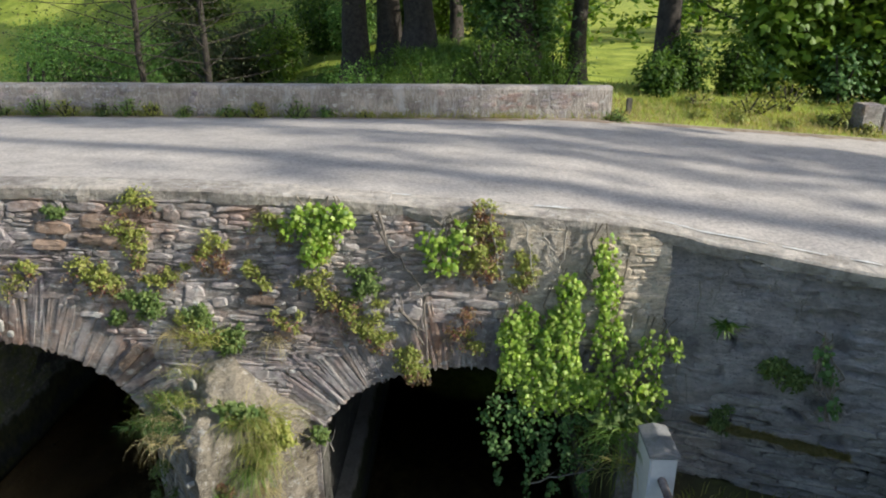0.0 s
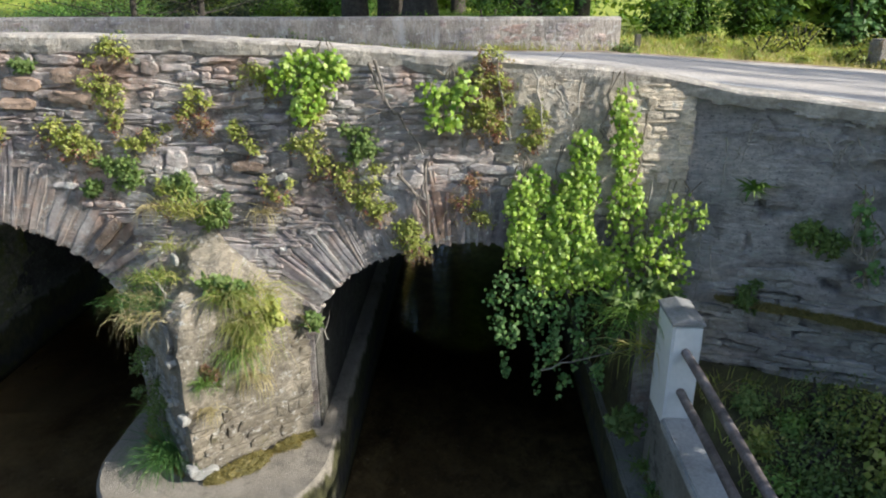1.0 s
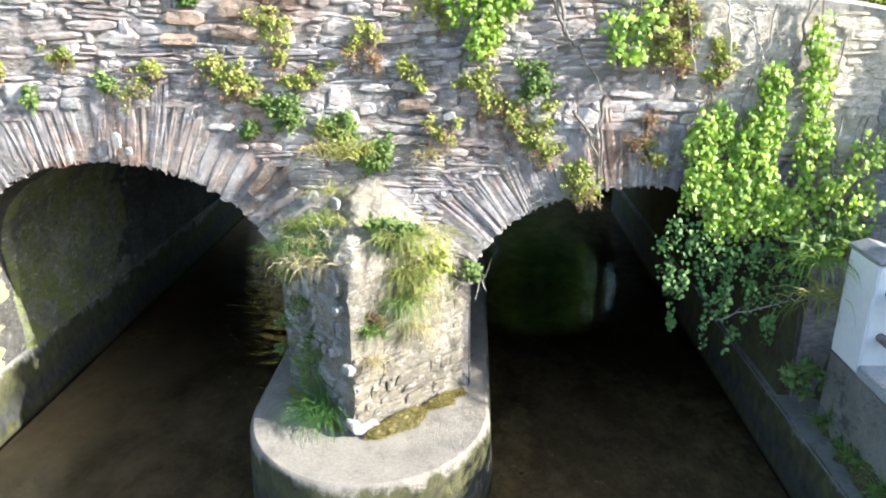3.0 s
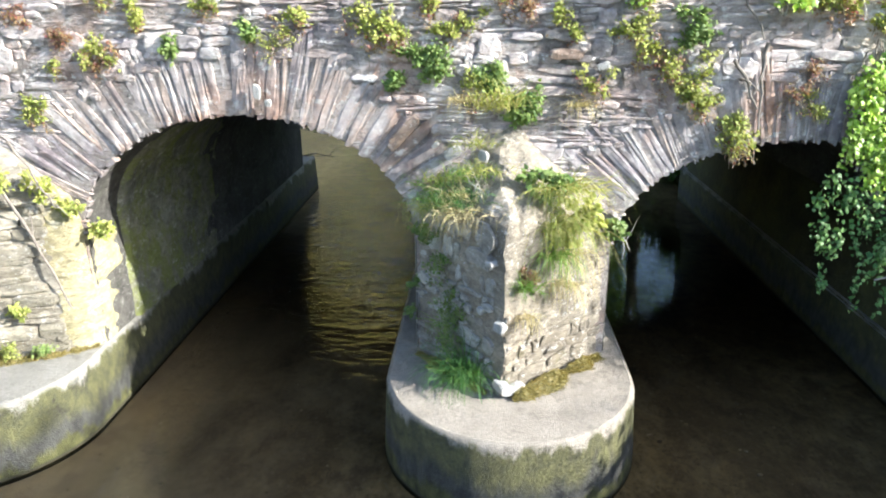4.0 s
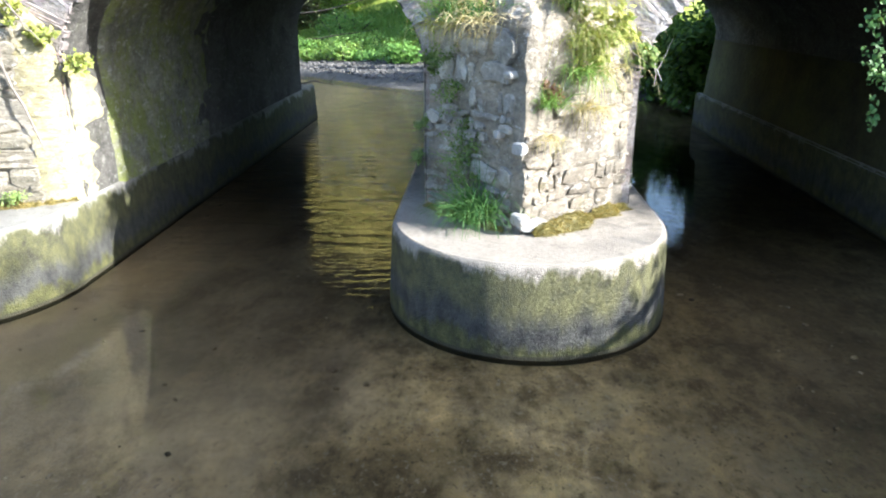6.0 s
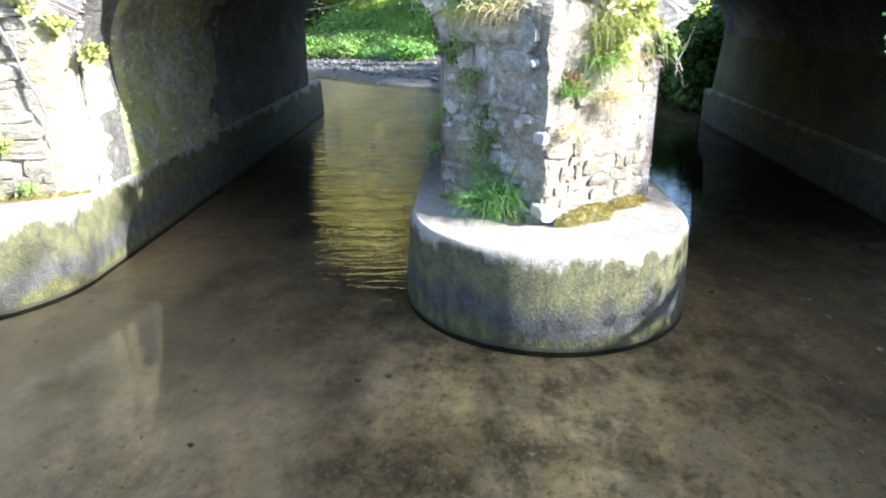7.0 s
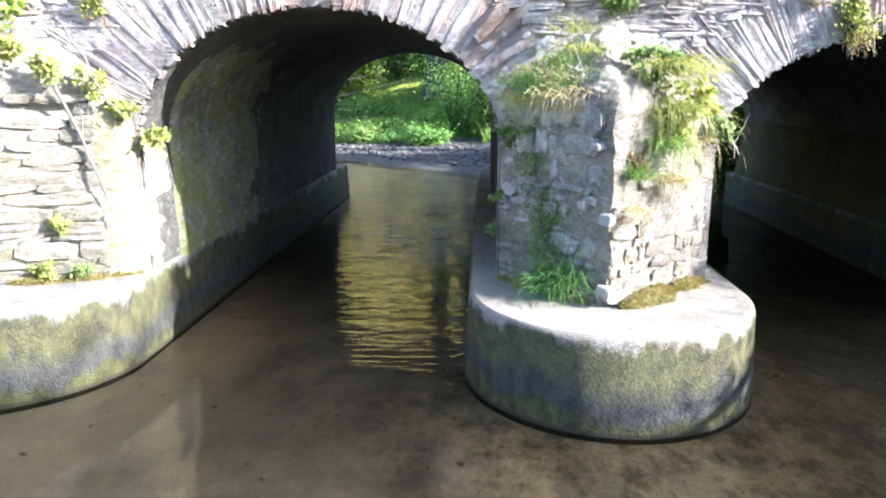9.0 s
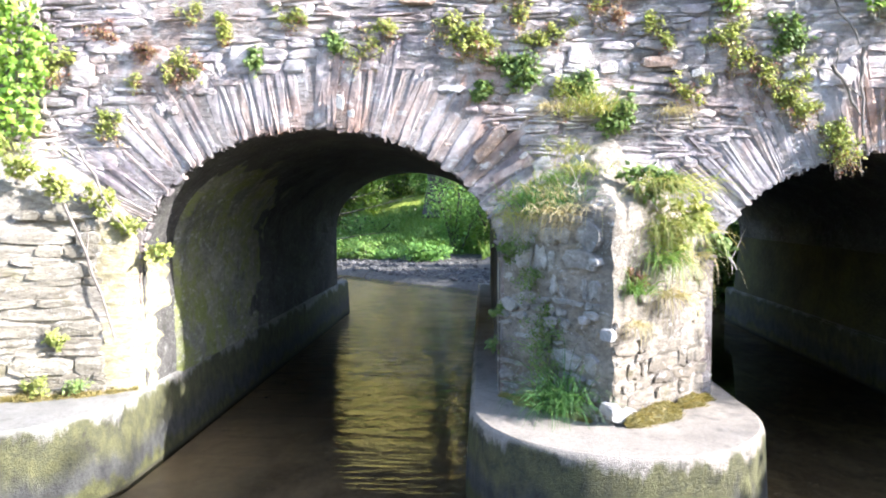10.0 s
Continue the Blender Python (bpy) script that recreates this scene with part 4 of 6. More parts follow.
def field_wall():
    bm = bmesh.new()
    rng = random.Random(3)
    x = 7.3
    for i in range(14):
        w = rng.uniform(0.35, 0.6)
        z = 3.0 - 0.02 * i
        box(bm, x, 13.2 + rng.uniform(-0.04, 0.04), z - 0.3, x + w * 0.97, 13.6, z + 0.42 + rng.uniform(-0.05, 0.05), 0.03)
        x += w
    tagged(part("wall_field", bm, MAT["mortar"]), "low dark field wall with pale top stones", "wall", kind="structure")


field_wall()


# ---- post, low wall and pipe rails on the bank ----
def rail_post():
    th = thing("rail_post", (1.555, 4.73, 1.19), "white-painted concrete post with a bare grey pointed cap", "post")
    bm = bmesh.new()
    box(bm, -0.106, -0.20, 0.0, 0.106, 0.19, 0.83, 0.012)
    part("shaft", bm, MAT["white"], th)
    bm = bmesh.new()
    vs = [bm.verts.new(p) for p in ((-0.12, -0.212, 0.83), (0.12, -0.212, 0.83), (0.12, 0.205, 0.83), (-0.12, 0.205, 0.83), (-0.12, -0.212, 0.855), (0.12, -0.212, 0.855), (0.12, 0.205, 0.855), (-0.12, 0.205, 0.855), (0, -0.20, 0.895), (0, 0.19, 0.895))]
    for f in ((0, 1, 5, 4), (1, 2, 6, 5), (2, 3, 7, 6), (3, 0, 4, 7), (4, 5, 8), (5, 6, 9, 8), (6, 7, 9), (7, 4, 8, 9), (3, 2, 1, 0)):
        bm.faces.new([vs[i] for i in f])
    bmesh.ops.bevel(bm, geom=bm.edges[:], offset=0.006, segments=1, affect="EDGES")
    part("cap", bm, MAT["cap"], th, "bare grey concrete cap")


rail_post()


def bank_wall():
    bm = bmesh.new()
    box(bm, 1.452, -9.0, 0.4, 1.658, 4.93, 1.19, 0.01)
    bmesh.ops.subdivide_edges(bm, edges=[e for e in bm.edges if e.calc_length() > 3], cuts=60, use_grid_fill=True)
    for v in bm.verts:
        v.co.x -= 0.012 * noise.noise(v.co * 1.9)
    wall = tagged(part("wall_bank", bm, MAT["footing"]), "low damp bank wall with a smooth concrete top", "wall", kind="structure")
    y = 4.528
    rng = random.Random(19)
    while y > -9:
        ln = 1.9 + rng.uniform(-0.1, 0.1)
        bm = bmesh.new()
        box(bm, 1.43 + rng.uniform(-0.006, 0.006), y - ln + 0.008, 1.19, 1.65 + rng.uniform(-0.006, 0.006), y, 1.275 + rng.uniform(-0.004, 0.004), 0.014)
        part("coping", bm, MAT["post"], wall, "smooth grey concrete coping")
        y -= ln


bank_wall()


def pipe_rail(z):
    th = thing("pipe_rail", (1.553, 0, z), "long rusty steel pipe rail set into the white post", "rail", "pipe rails of the bank wall")
    pts = [(0.004 * math.sin(i * 1.3), 4.56 - 0.5 * i, 0.004 * math.cos(i)) for i in range(24)]
    v, f = tube(pts, [0.033] * len(pts), 12)
    part("pipe", mesh_of("pipe", v, f, MAT["rust"], True), None, th)


pipe_rail(1.812)
pipe_rail(1.485)


# ---- plants on the stone ----
def wall_y(x, z):
    return (wing_y(x) if x > CORNER_X else WALL_Y) - 0.06


def ivy(name, label, patches, material, seed, size=0.055, density=1400, bulge=0.10, stems=True):
    """Ivy over the wall, in strands that run down it: patches are (x, z, half width, half height)."""
    rng = np.random.default_rng(seed)
    th = thing(name, (0, 0, 0), label, "ivy")
    P, N, S, pieces = [], [], [], []
    for x, z, rx, rz in patches:
        want = int(density * rx * rz * 3.0)
        made = 0
        while made < want:
            u = rng.uniform(-1, 1)
            half = math.sqrt(max(0.05, 1 - u * u))
            top = z + rz * half * rng.uniform(-0.5, 1.0)
            ln = rz * rng.uniform(0.35, 1.0) * (1.2 if rng.random() < 0.25 else 0.8)
            a, q, out = x + u * rx, top, rng.uniform(0.01, 0.35 * bulge)
            lift = rng.uniform(0.3, 1.0) * bulge * (0.35 + 0.65 * half)
            n = max(4, int(ln / (size * 0.42)))
            pts = []
            for k in range(n):
                t = k / n
                a += rng.normal(0, 0.006)
                q -= ln / n
                y = wall_y(a, q) - out - lift * math.sin(math.pi * min(1, 0.15 + 0.9 * t))
                pts.append((a, y + 0.01, q))
                side = 1 if k % 2 else -1
                P.append((a + side * rng.uniform(0.1, 0.7) * size, y - rng.uniform(0, 0.02), q + rng.normal(0, 0.012)))
                N.append((rng.normal(0.3, 0.6) + 0.2 * side, -1, rng.normal(0.35, 0.55)))
                S.append(size * rng.uniform(0.55, 1.3) * (1.1 - 0.5 * t))
            made += n
            if stems and rng.random() < 0.35:
                pieces.append(tube(pts[::2], [0.005] * len(pts[::2]), 4))
    tagged(part("foliage", leaf_cloud("foliage", IVY_LEAF, P, N, S, material, rng, 0.7), None, th), kind="stuff")
    if stems:
        for x, z, rx, rz in patches:
            for _ in range(3):
                a = x + rng.uniform(-0.7, 0.7) * rx
                pts = []
                for i in range(7):
                    q = z - rz * 1.2 + 2.3 * rz * i / 6
                    a += rng.normal(0, 0.03)
                    pts.append((a, wall_y(a, q) - 0.02, q))
                pieces.append(tube(pts, [0.011 - 0.001 * i for i in range(7)], 5))
        v, f = joined(pieces)
        tagged(part("stem", mesh_of("stem", v, f, MAT["stem"], True), None, th), kind="stuff")
    return th


def herb(x, y, z, r, material, seed, label, size=0.035, count=150, hang=0.35, tall=1.0, name="wall_herb", category="wall plant", faded=0.0):
    """A small leafy plant rooted in a joint: a fan of short leafy shoots, and under it older shoots that hang, faded where faded says."""
    rng = np.random.default_rng(seed)
    th = thing(name, (x, y, z), label, category)
    pieces, fresh, dull = [], ([], [], []), ([], [], [])
    bunches = [Vector((rng.normal(0, 0.42) * r, 0.02, rng.normal(0.05, 0.36) * r)) for _ in range(max(3, int(3 + r * 26)))]
    shoots = max(8, count // 11)
    for k in range(shoots):
        old = faded > 0 and rng.random() < 0.2 + 0.5 * faded
        p = bunches[rng.integers(len(bunches))] + Vector((rng.normal(0, 0.05), 0, rng.normal(0, 0.05))) * r
        if old:
            w = Vector((rng.normal(0, 0.4), -abs(rng.normal(0.35, 0.2)), rng.normal(-0.6, 0.35))).normalized()
        else:
            w = Vector((rng.normal(0, 0.8), -abs(rng.normal(0.7, 0.3)), rng.normal(0.45, 0.55) * tall)).normalized()
        ln = r * (rng.uniform(0.5, 1.15) if old else rng.uniform(0.3, 0.75))
        pts = []
        for i in range(5):
            pts.append(p.copy())
            p = p + w * ln / 4
            w = (w + Vector((0, 0.05, -hang * 0.35))).normalized()
        pieces.append(tube(pts, [0.0035, 0.003, 0.0026, 0.002, 0.0012], 4))
        P, N, S = dull if old else fresh
        for _ in range(max(7, int(1.7 * count / shoots)) // (2 if old else 1)):
            t = rng.uniform(0.2, 1.0) ** 0.7 * 4
            i = min(3, int(t))
            q = pts[i].lerp(pts[i + 1], t - i) + Vector(rng.normal(0, 0.011 + 0.03 * r, 3))
            P.append(q)
            N.append((rng.normal(0.3, 0.6), -0.6 + rng.normal(0, 0.5), 0.75 + rng.normal(0, 0.4)))
            S.append(size * rng.uniform(0.45, 1.15) * (0.8 if old else 1))
    if faded:
        # withered stems that hang flat on the wall
        for _ in range(int(5 + 12 * faded)):
            p, pts = Vector((rng.normal(0, r * 0.3), 0.03, -0.2 * r)), []
            for i in range(4):
                pts.append(p.copy())
                p = p + Vector((rng.normal(0, 0.06) * r, -0.05 * r, -rng.uniform(0.2, 0.45) * r))
            pieces.append(tube(pts, [0.003, 0.003, 0.002, 0.001], 4))
    v, f = joined(pieces)
    tagged(part("stem", mesh_of("stem", v, f, MAT["stem"]), None, th), kind="stuff")
    for word, (P, N, S), mat in (("foliage", fresh, material), ("faded_leaves", dull, MAT["herb_red"])):
        if P:
            tagged(part(word, leaf_cloud(word, OVATE, P, N, S, mat, rng, 0.3), None, th), kind="stuff")
    return th


def tuft(x, y, z, length, count, material, seed, label, spread=0.6, sag=0.9, width=0.007, wide=0.08, up=0.8, out=(0, -0.5), category="grass tuft"):
    rng = np.random.default_rng(seed)
    th = thing("grass_tuft", (x, y, z), label, category)
    roots = [(rng.normal(0, wide), rng.normal(0, wide * 0.4), rng.normal(0, wide * 0.25)) for _ in range(count)]
    ways = [(rng.normal(out[0], spread), out[1] + rng.normal(0, spread), up * rng.uniform(0.5, 1.2)) for _ in range(count)]
    tagged(part("grass", blades("grass", roots, ways, [length * rng.uniform(0.45, 1.1) for _ in range(count)], width, material, rng, sag), None, th), kind="stuff")
    return th


def vine(name, pts, r, label, seed, fork=2, material=MAT["deadwood"]):
    rng = np.random.default_rng(seed)
    th = thing(name, (0, 0, 0), label, "dead vine")
    fine = []
    for a, b in zip(pts, pts[1:]):
        for i in range(4):
            t = i / 4
            fine.append(Vector(a).lerp(Vector(b), t) + Vector(rng.normal(0, 0.008, 3)))
    fine.append(Vector(pts[-1]))
    pieces = [tube(fine, [r * (1 - 0.6 * i / len(fine)) for i in range(len(fine))], 6)]
    for _ in range(fork):
        i = int(rng.integers(1, len(fine) - 1))
        p, out = fine[i], []
        w = Vector((rng.normal(0, 0.6), -0.1, rng.normal(0.1, 0.6))).normalized()
        for k in range(5):
            out.append(p.copy())
            p = p + w * 0.06 + Vector(rng.normal(0, 0.008, 3))
        pieces.append(tube(out, [r * 0.5 * (1 - 0.15 * k) for k in range(5)], 5))
    v, f = joined(pieces)
    part("stem", mesh_of("stem", v, f, material, True), None, th)
    return th


# ivy patches: x, z, half width, half height
ivy("ivy", "bright sunlit ivy cascading over the crown of an arch", [(0.40, 2.78, 0.09, 0.20), (0.53, 2.86, 0.08, 0.20), (0.42, 2.46, 0.11, 0.26), (0.55, 2.40, 0.09, 0.28), (0.86, 3.15, 0.09, 0.15), (0.83, 2.90, 0.13, 0.24), (0.80, 2.58, 0.14, 0.28), (0.78, 2.26, 0.14, 0.26), (0.93, 2.30, 0.08, 0.24), (0.62, 2.18, 0.12, 0.20), (0.67, 2.58, 0.06, 0.28), (1.06, 2.22, 0.08, 0.22)], MAT["ivy"], 1, 0.046, 3700, 0.075)
ivy("ivy", "tall narrow strand of bright ivy climbing to the kerb", [(1.13, 3.46, 0.07, 0.22), (1.16, 3.14, 0.09, 0.24), (1.20, 2.74, 0.10, 0.30), (1.22, 2.35, 0.12, 0.25)], MAT["ivy"], 2, 0.046, 2600, 0.07)
ivy("ivy", "sparse ivy with pale stems at the wall corner", [(1.60, 2.70, 0.15, 0.18), (1.46, 2.42, 0.16, 0.25), (1.35, 2.08, 0.18, 0.20), (1.58, 2.25, 0.10, 0.18)], MAT["ivy"], 3, 0.045, 1500, 0.24)
ivy("ivy", "dense bright green ivy cushion under the kerb", [(-1.22, 3.72, 0.22, 0.16), (-1.04, 3.76, 0.14, 0.13), (-1.2, 3.48, 0.11, 0.14)], MAT["ivy"], 4, 0.044, 3300, 0.10)
ivy("ivy", "broad-leaved green ivy beside dry stems", [(-0.25, 3.55, 0.12, 0.15), (-0.2, 3.38, 0.10, 0.12), (-0.05, 3.62, 0.08, 0.12)], MAT["ivy"], 5, 0.052, 1400)
ivy("ivy", "thick ivy covering the wall beyond the abutment", [(-6.38, 3.2, 0.28, 0.45), (-6.45, 2.7, 0.22, 0.3), (-7.2, 3.2, 0.6, 0.5), (-6.6, 3.6, 0.3, 0.25)], MAT["ivy"], 6, 0.055, 1600)
ivy("ivy", "thin ivy strand on the dark wing wall", [(2.75, 2.80, 0.045, 0.16), (2.80, 2.62, 0.04, 0.16), (2.85, 2.38, 0.05, 0.14)], MAT["ivy_shade"], 8, 0.05, 1800)
ivy("ivy", "ivy curtain toned for shade, hanging across the arch mouth", [(0.30, 2.0, 0.14, 0.2), (0.32, 1.66, 0.07, 0.26), (0.24, 1.8, 0.04, 0.2), (0.68, 1.80, 0.10, 0.28), (0.70, 1.42, 0.05, 0.34), (0.98, 1.85, 0.12, 0.2), (0.29, 1.34, 0.03, 0.2), (0.5, 1.98, 0.15, 0.16), (0.90, 1.62, 0.05, 0.35), (1.08, 1.5, 0.06, 0.35), (0.50, 1.66, 0.03, 0.26), (1.22, 1.75, 0.10, 0.3), (0.80, 1.22, 0.03, 0.24), (0.58, 1.3, 0.025, 0.3)], MAT["ivy_shade"], 9, 0.040, 1500, 0.06, stems=False)

# wall plants: x, z, radius
YELLOW_HERBS = [(-2.65, 3.82, 0.12), (-2.78, 3.56, 0.14), (-2.69, 3.35, 0.12), (-2.54, 3.14, 0.1), (-3.08, 3.12, 0.17), (-2.07, 3.46, 0.13), (-1.51, 3.59, 0.09), (-1.51, 2.81, 0.13), (-1.67, 3.21, 0.12), (-1.17, 3.36, 0.13), (-1.21, 3.14, 0.13), (-1.17, 3.01, 0.11), (-0.83, 2.81, 0.17), (-0.77, 2.63, 0.13), (-0.96, 2.9, 0.13), (-2.41, 2.71, 0.13)]
OLIVE_HERBS = [(-0.42, 2.36, 0.13), (-0.49, 2.52, 0.1), (0.11, 3.61, 0.16), (-0.01, 3.34, 0.16), (0.16, 3.28, 0.13), (0.49, 3.34, 0.11), (0.45, 3.19, 0.1), (-6.13, 3.0, 0.13), (-5.15, 2.98, 0.12), (-5.71, 2.54, 0.1), (-3.11, 3.09, 0.14), (-2.93, 3.09, 0.08), (-4.27, 3.33, 0.07), (-3.61, 3.24, 0.09), (-4.83, 3.24, 0.08), (0.2, 3.45, 0.14)]
RED_HERBS = [(-1.63, 3.64, 0.12), (-2.03, 3.27, 0.12), (-2.43, 3.22, 0.1), (-0.03, 2.75, 0.16), (0.04, 2.59, 0.12), (0.21, 3.54, 0.09), (-3.82, 3.08, 0.14), (-5.48, 3.13, 0.1), (-4.37, 3.33, 0.09), (-5.11, 2.98, 0.11), (-5.53, 2.88, 0.06), (-5.75, 3.23, 0.1), (-5.1, 3.38, 0.08), (0.11, 3.73, 0.1), (-0.46, 2.32, 0.1)]
GREEN_HERBS = [(-2.0, 2.58, 0.15), (-0.84, 3.12, 0.13), (-2.65, 2.94, 0.13), (-2.75, 2.96, 0.11), (-2.94, 2.8, 0.06), (-2.27, 2.76, 0.12), (-3.3, 3.74, 0.06), (-4.64, 3.06, 0.08), (-2.99, 2.79, 0.06), (-4.02, 3.15, 0.07), (2.47, 2.60, 0.13), (2.58, 2.52, 0.13), (2.16, 1.97, 0.10)]
HERBS = [("herb", "yellow-green herb rooted in a joint of the stonework", 0.030, YELLOW_HERBS),
         ("herb", "olive-green trailing herb on the bridge face", 0.032, OLIVE_HERBS),
         ("herb_red", "small herb with reddened autumn leaves on the stone", 0.022, RED_HERBS),
         ("herb_green", "fresh green leafy weed growing from the wall", 0.042, GREEN_HERBS)]
k = 200
for key, lab, size, places in HERBS:
    for x, z, r in places:
        k += 1
        herb(x, wall_y(x, z) + 0.02, z, r * 1.12, MAT["herb" if key == "herb_red" and k % 2 else key], k, lab, size * 1.1, int(170 + 2500 * r), faded=0.0 if key == "herb_green" else (0.12, 0.3, 0.5)[k % 3])

# grass and weeds on the pier
tuft(-2.42, 4.74, 0.62, 0.56, 420, MAT["grass_cool"], 301, "lush green grass tuft at the foot of the pier", 0.42, 1.7, 0.0065, 0.07, 1.0, (-0.05, -0.28))
tuft(-2.56, 4.97, 1.95, 0.24, 110, MAT["grass"], 302, "green grass clump on the pier ledge", 0.4, 1.4, 0.007, 0.10, 0.9)
tuft(-2.40, 4.76, 1.94, 0.34, 120, MAT["grass_straw"], 303, "straw-coloured grass hanging off the pier ledge", 0.2, 3.6, 0.005, 0.12, 0.1, (-0.15, -0.2))
tuft(-2.50, 4.86, 1.98, 0.26, 240, MAT["grass_cool"], 322, "fine green grass on the shaded pier ledge", 0.45, 1.9, 0.0045, 0.14, 0.8, (-0.1, -0.3))
tuft(-2.66, 5.06, 1.90, 0.30, 130, MAT["grass_dry"], 304, "half-dry grass drooping off the pier ledge", 0.22, 3.4, 0.006, 0.09, 0.15, (-0.15, -0.2))
tuft(-1.80, 4.80, 2.10, 0.42, 140, MAT["grass_dry"], 305, "thick yellow-green grass mane on the pier face", 0.52, 2.56, 0.0055, 0.08, 0.35, (0.12, -0.35))
tuft(-1.66, 4.91, 2.08, 0.42, 150, MAT["grass_dry"], 306, "sunlit grass hanging down the pier face", 0.52, 2.56, 0.0055, 0.1, 0.4, (0.2, -0.35))
tuft(-1.72, 4.86, 1.85, 0.44, 120, MAT["grass_dry"], 307, "long grass hanging in front of the pier stones", 0.45, 2.72, 0.0055, 0.1, 0.25, (0.15, -0.3))
tuft(-1.78, 4.79, 1.62, 0.42, 150, MAT["grass"], 318, "green grass hanging in front of the pier stones", 0.42, 2.72, 0.0055, 0.06, 0.2, (0.12, -0.3))
tuft(-1.72, 4.84, 1.38, 0.34, 110, MAT["grass_straw"], 308, "withered straw hanging under the green grass", 0.22, 3.6, 0.005, 0.06, 0.1, (0.1, -0.25))
tuft(-1.68, 4.87, 1.62, 0.46, 110, MAT["grass_straw"], 319, "brown straw hanging in front of the pier stones", 0.16, 3.6, 0.005, 0.07, 0.1, (0.05, -0.2))
tuft(-1.70, 4.87, 1.80, 0.48, 110, MAT["grass_dry"], 320, "long yellow-green grass hanging on the pier face", 0.22, 3.3, 0.006, 0.08, 0.3, (0.05, -0.28))
for i, (x, y, z, key) in enumerate(((-2.56, 5.12, 2.08, "grass_dry"), (-2.42, 4.98, 2.14, "grass"), (-2.66, 5.22, 2.02, "grass"), (-2.3, 4.88, 2.2, "grass_dry"), (-2.36, 5.12, 2.34, "grass_dry"), (-2.48, 4.88, 2.02, "grass_straw"))):
    tuft(x, y, z, 0.2, 110, MAT[key], 330 + i, "thin pale grass on the sloping pier cap", 0.5, 1.6, 0.005, 0.09, 0.8, (-0.15, -0.3))
tuft(-1.98, 4.60, 1.42, 0.24, 90, MAT["grass"], 309, "small green grass tuft on the pier corner", 0.35, 1.8, 0.006, 0.04, 0.7, (0.1, -0.3))
tuft(-1.98, 4.60, 1.22, 0.24, 70, MAT["grass_straw"], 310, "dry grass skirt below a small tuft", 0.2, 3.4, 0.005, 0.04, 0.1, (0.1, -0.25))
tuft(-2.20, 5.14, 2.62, 0.28, 140, MAT["grass_dry"], 311, "grass tuft where the pier meets the bridge", 0.5, 1.0, 0.007, 0.08, 1.0)
tuft(-2.47, 5.2, 2.66, 0.30, 90, MAT["grass_straw"], 312, "dry straw tuft in the spandrel", 0.3, 3.0, 0.004, 0.05, 0.2, (0, -0.2))
tuft(-1.62, 5.22, 2.62, 0.36, 70, MAT["grass_straw"], 313, "withered grass hanging flat against the stones", 0.12, 3.4, 0.004, 0.03, 0.1, (0, -0.12))
tuft(1.30, 5.05, 1.85, 0.55, 110, MAT["grass"], 314, "long grass arching over the ledge beside the post", 0.6, 1.6, 0.010, 0.10, 0.7, (-0.25, -0.5))
tuft(1.42, 5.05, 1.55, 0.5, 90, MAT["grass_dry"], 315, "half-dry grass hanging beside the concrete post", 0.6, 1.9, 0.009, 0.10, 0.6, (-0.3, -0.5))
tuft(2.10, wing_y(2.1) - 0.03, 2.86, 0.21, 40, MAT["grass"], 321, "small fern with long undivided fronds on the wing wall", 0.9, 1.0, 0.03, 0.03, 0.8, (0, -0.45), "fern")
tuft(-6.5, 5.0, 2.35, 0.34, 130, MAT["grass_dry"], 316, "pale grass on top of the stone abutment", 0.5, 1.4, 0.008, 0.16, 0.8)
tuft(-2.6, 4.93, 1.0, 0.2, 40, MAT["grass"], 317, "thin grass on the shaded pier face", 0.5, 1.6, 0.006, 0.06, 0.5)
PIER_WEEDS = [(-2.66, 5.02, 1.75, 0.10, "herb_green", 0.014), (-2.54, 4.91, 1.08, 0.12, "herb_green", 0.014), (-2.45, 4.83, 0.86, 0.12, "herb_green", 0.014), (-2.62, 4.98, 1.45, 0.13, "herb_green", 0.016), (-2.56, 4.93, 1.2, 0.15, "herb_green", 0.016), (-2.50, 4.86, 0.98, 0.15, "herb_green", 0.016), (-1.62, 4.92, 1.9, 0.17, "herb", 0.04), (-1.72, 4.84, 1.72, 0.12, "herb", 0.035), (-1.84, 4.84, 2.15, 0.14, "herb_green", 0.045), (-1.95, 4.66, 1.5, 0.08, "herb_red", 0.025), (-2.75, 5.2, 1.65, 0.10, "herb_green", 0.03), (-1.3, 5.2, 1.7, 0.08, "herb_green", 0.035), (1.28, 4.95, 0.95, 0.16, "herb_green", 0.05), (1.38, 5.1, 2.0, 0.16, "herb_green", 0.06), (-2.85, 5.24, 1.2, 0.05, "herb_green", 0.016), (-2.86, 5.22, 0.95, 0.05, "herb_green", 0.016)]
ABUTMENT_WEEDS = [(-5.95, 4.97, 2.12, 0.13, "herb", 0.03), (-5.72, 5.08, 2.0, 0.13, "herb", 0.03), (-5.52, 5.16, 1.85, 0.10, "herb", 0.03), (-6.15, 4.9, 2.2, 0.12, "herb", 0.03), (-6.12, 4.9, 0.70, 0.09, "herb", 0.02), (-5.85, 4.96, 0.66, 0.08, "herb_green", 0.018), (-6.0, 4.95, 1.02, 0.06, "herb", 0.025), (-5.38, 5.25, 1.62, 0.09, "herb", 0.03)]
for i, (x, y, z, r, key, size) in enumerate(PIER_WEEDS + ABUTMENT_WEEDS):
    herb(x, y, z, r * 1.1, MAT[key], 400 + i, "leafy weed rooted between old stones" if i % 2 else "small green weed on a stone ledge", size * 1.6, int(80 + 900 * r))

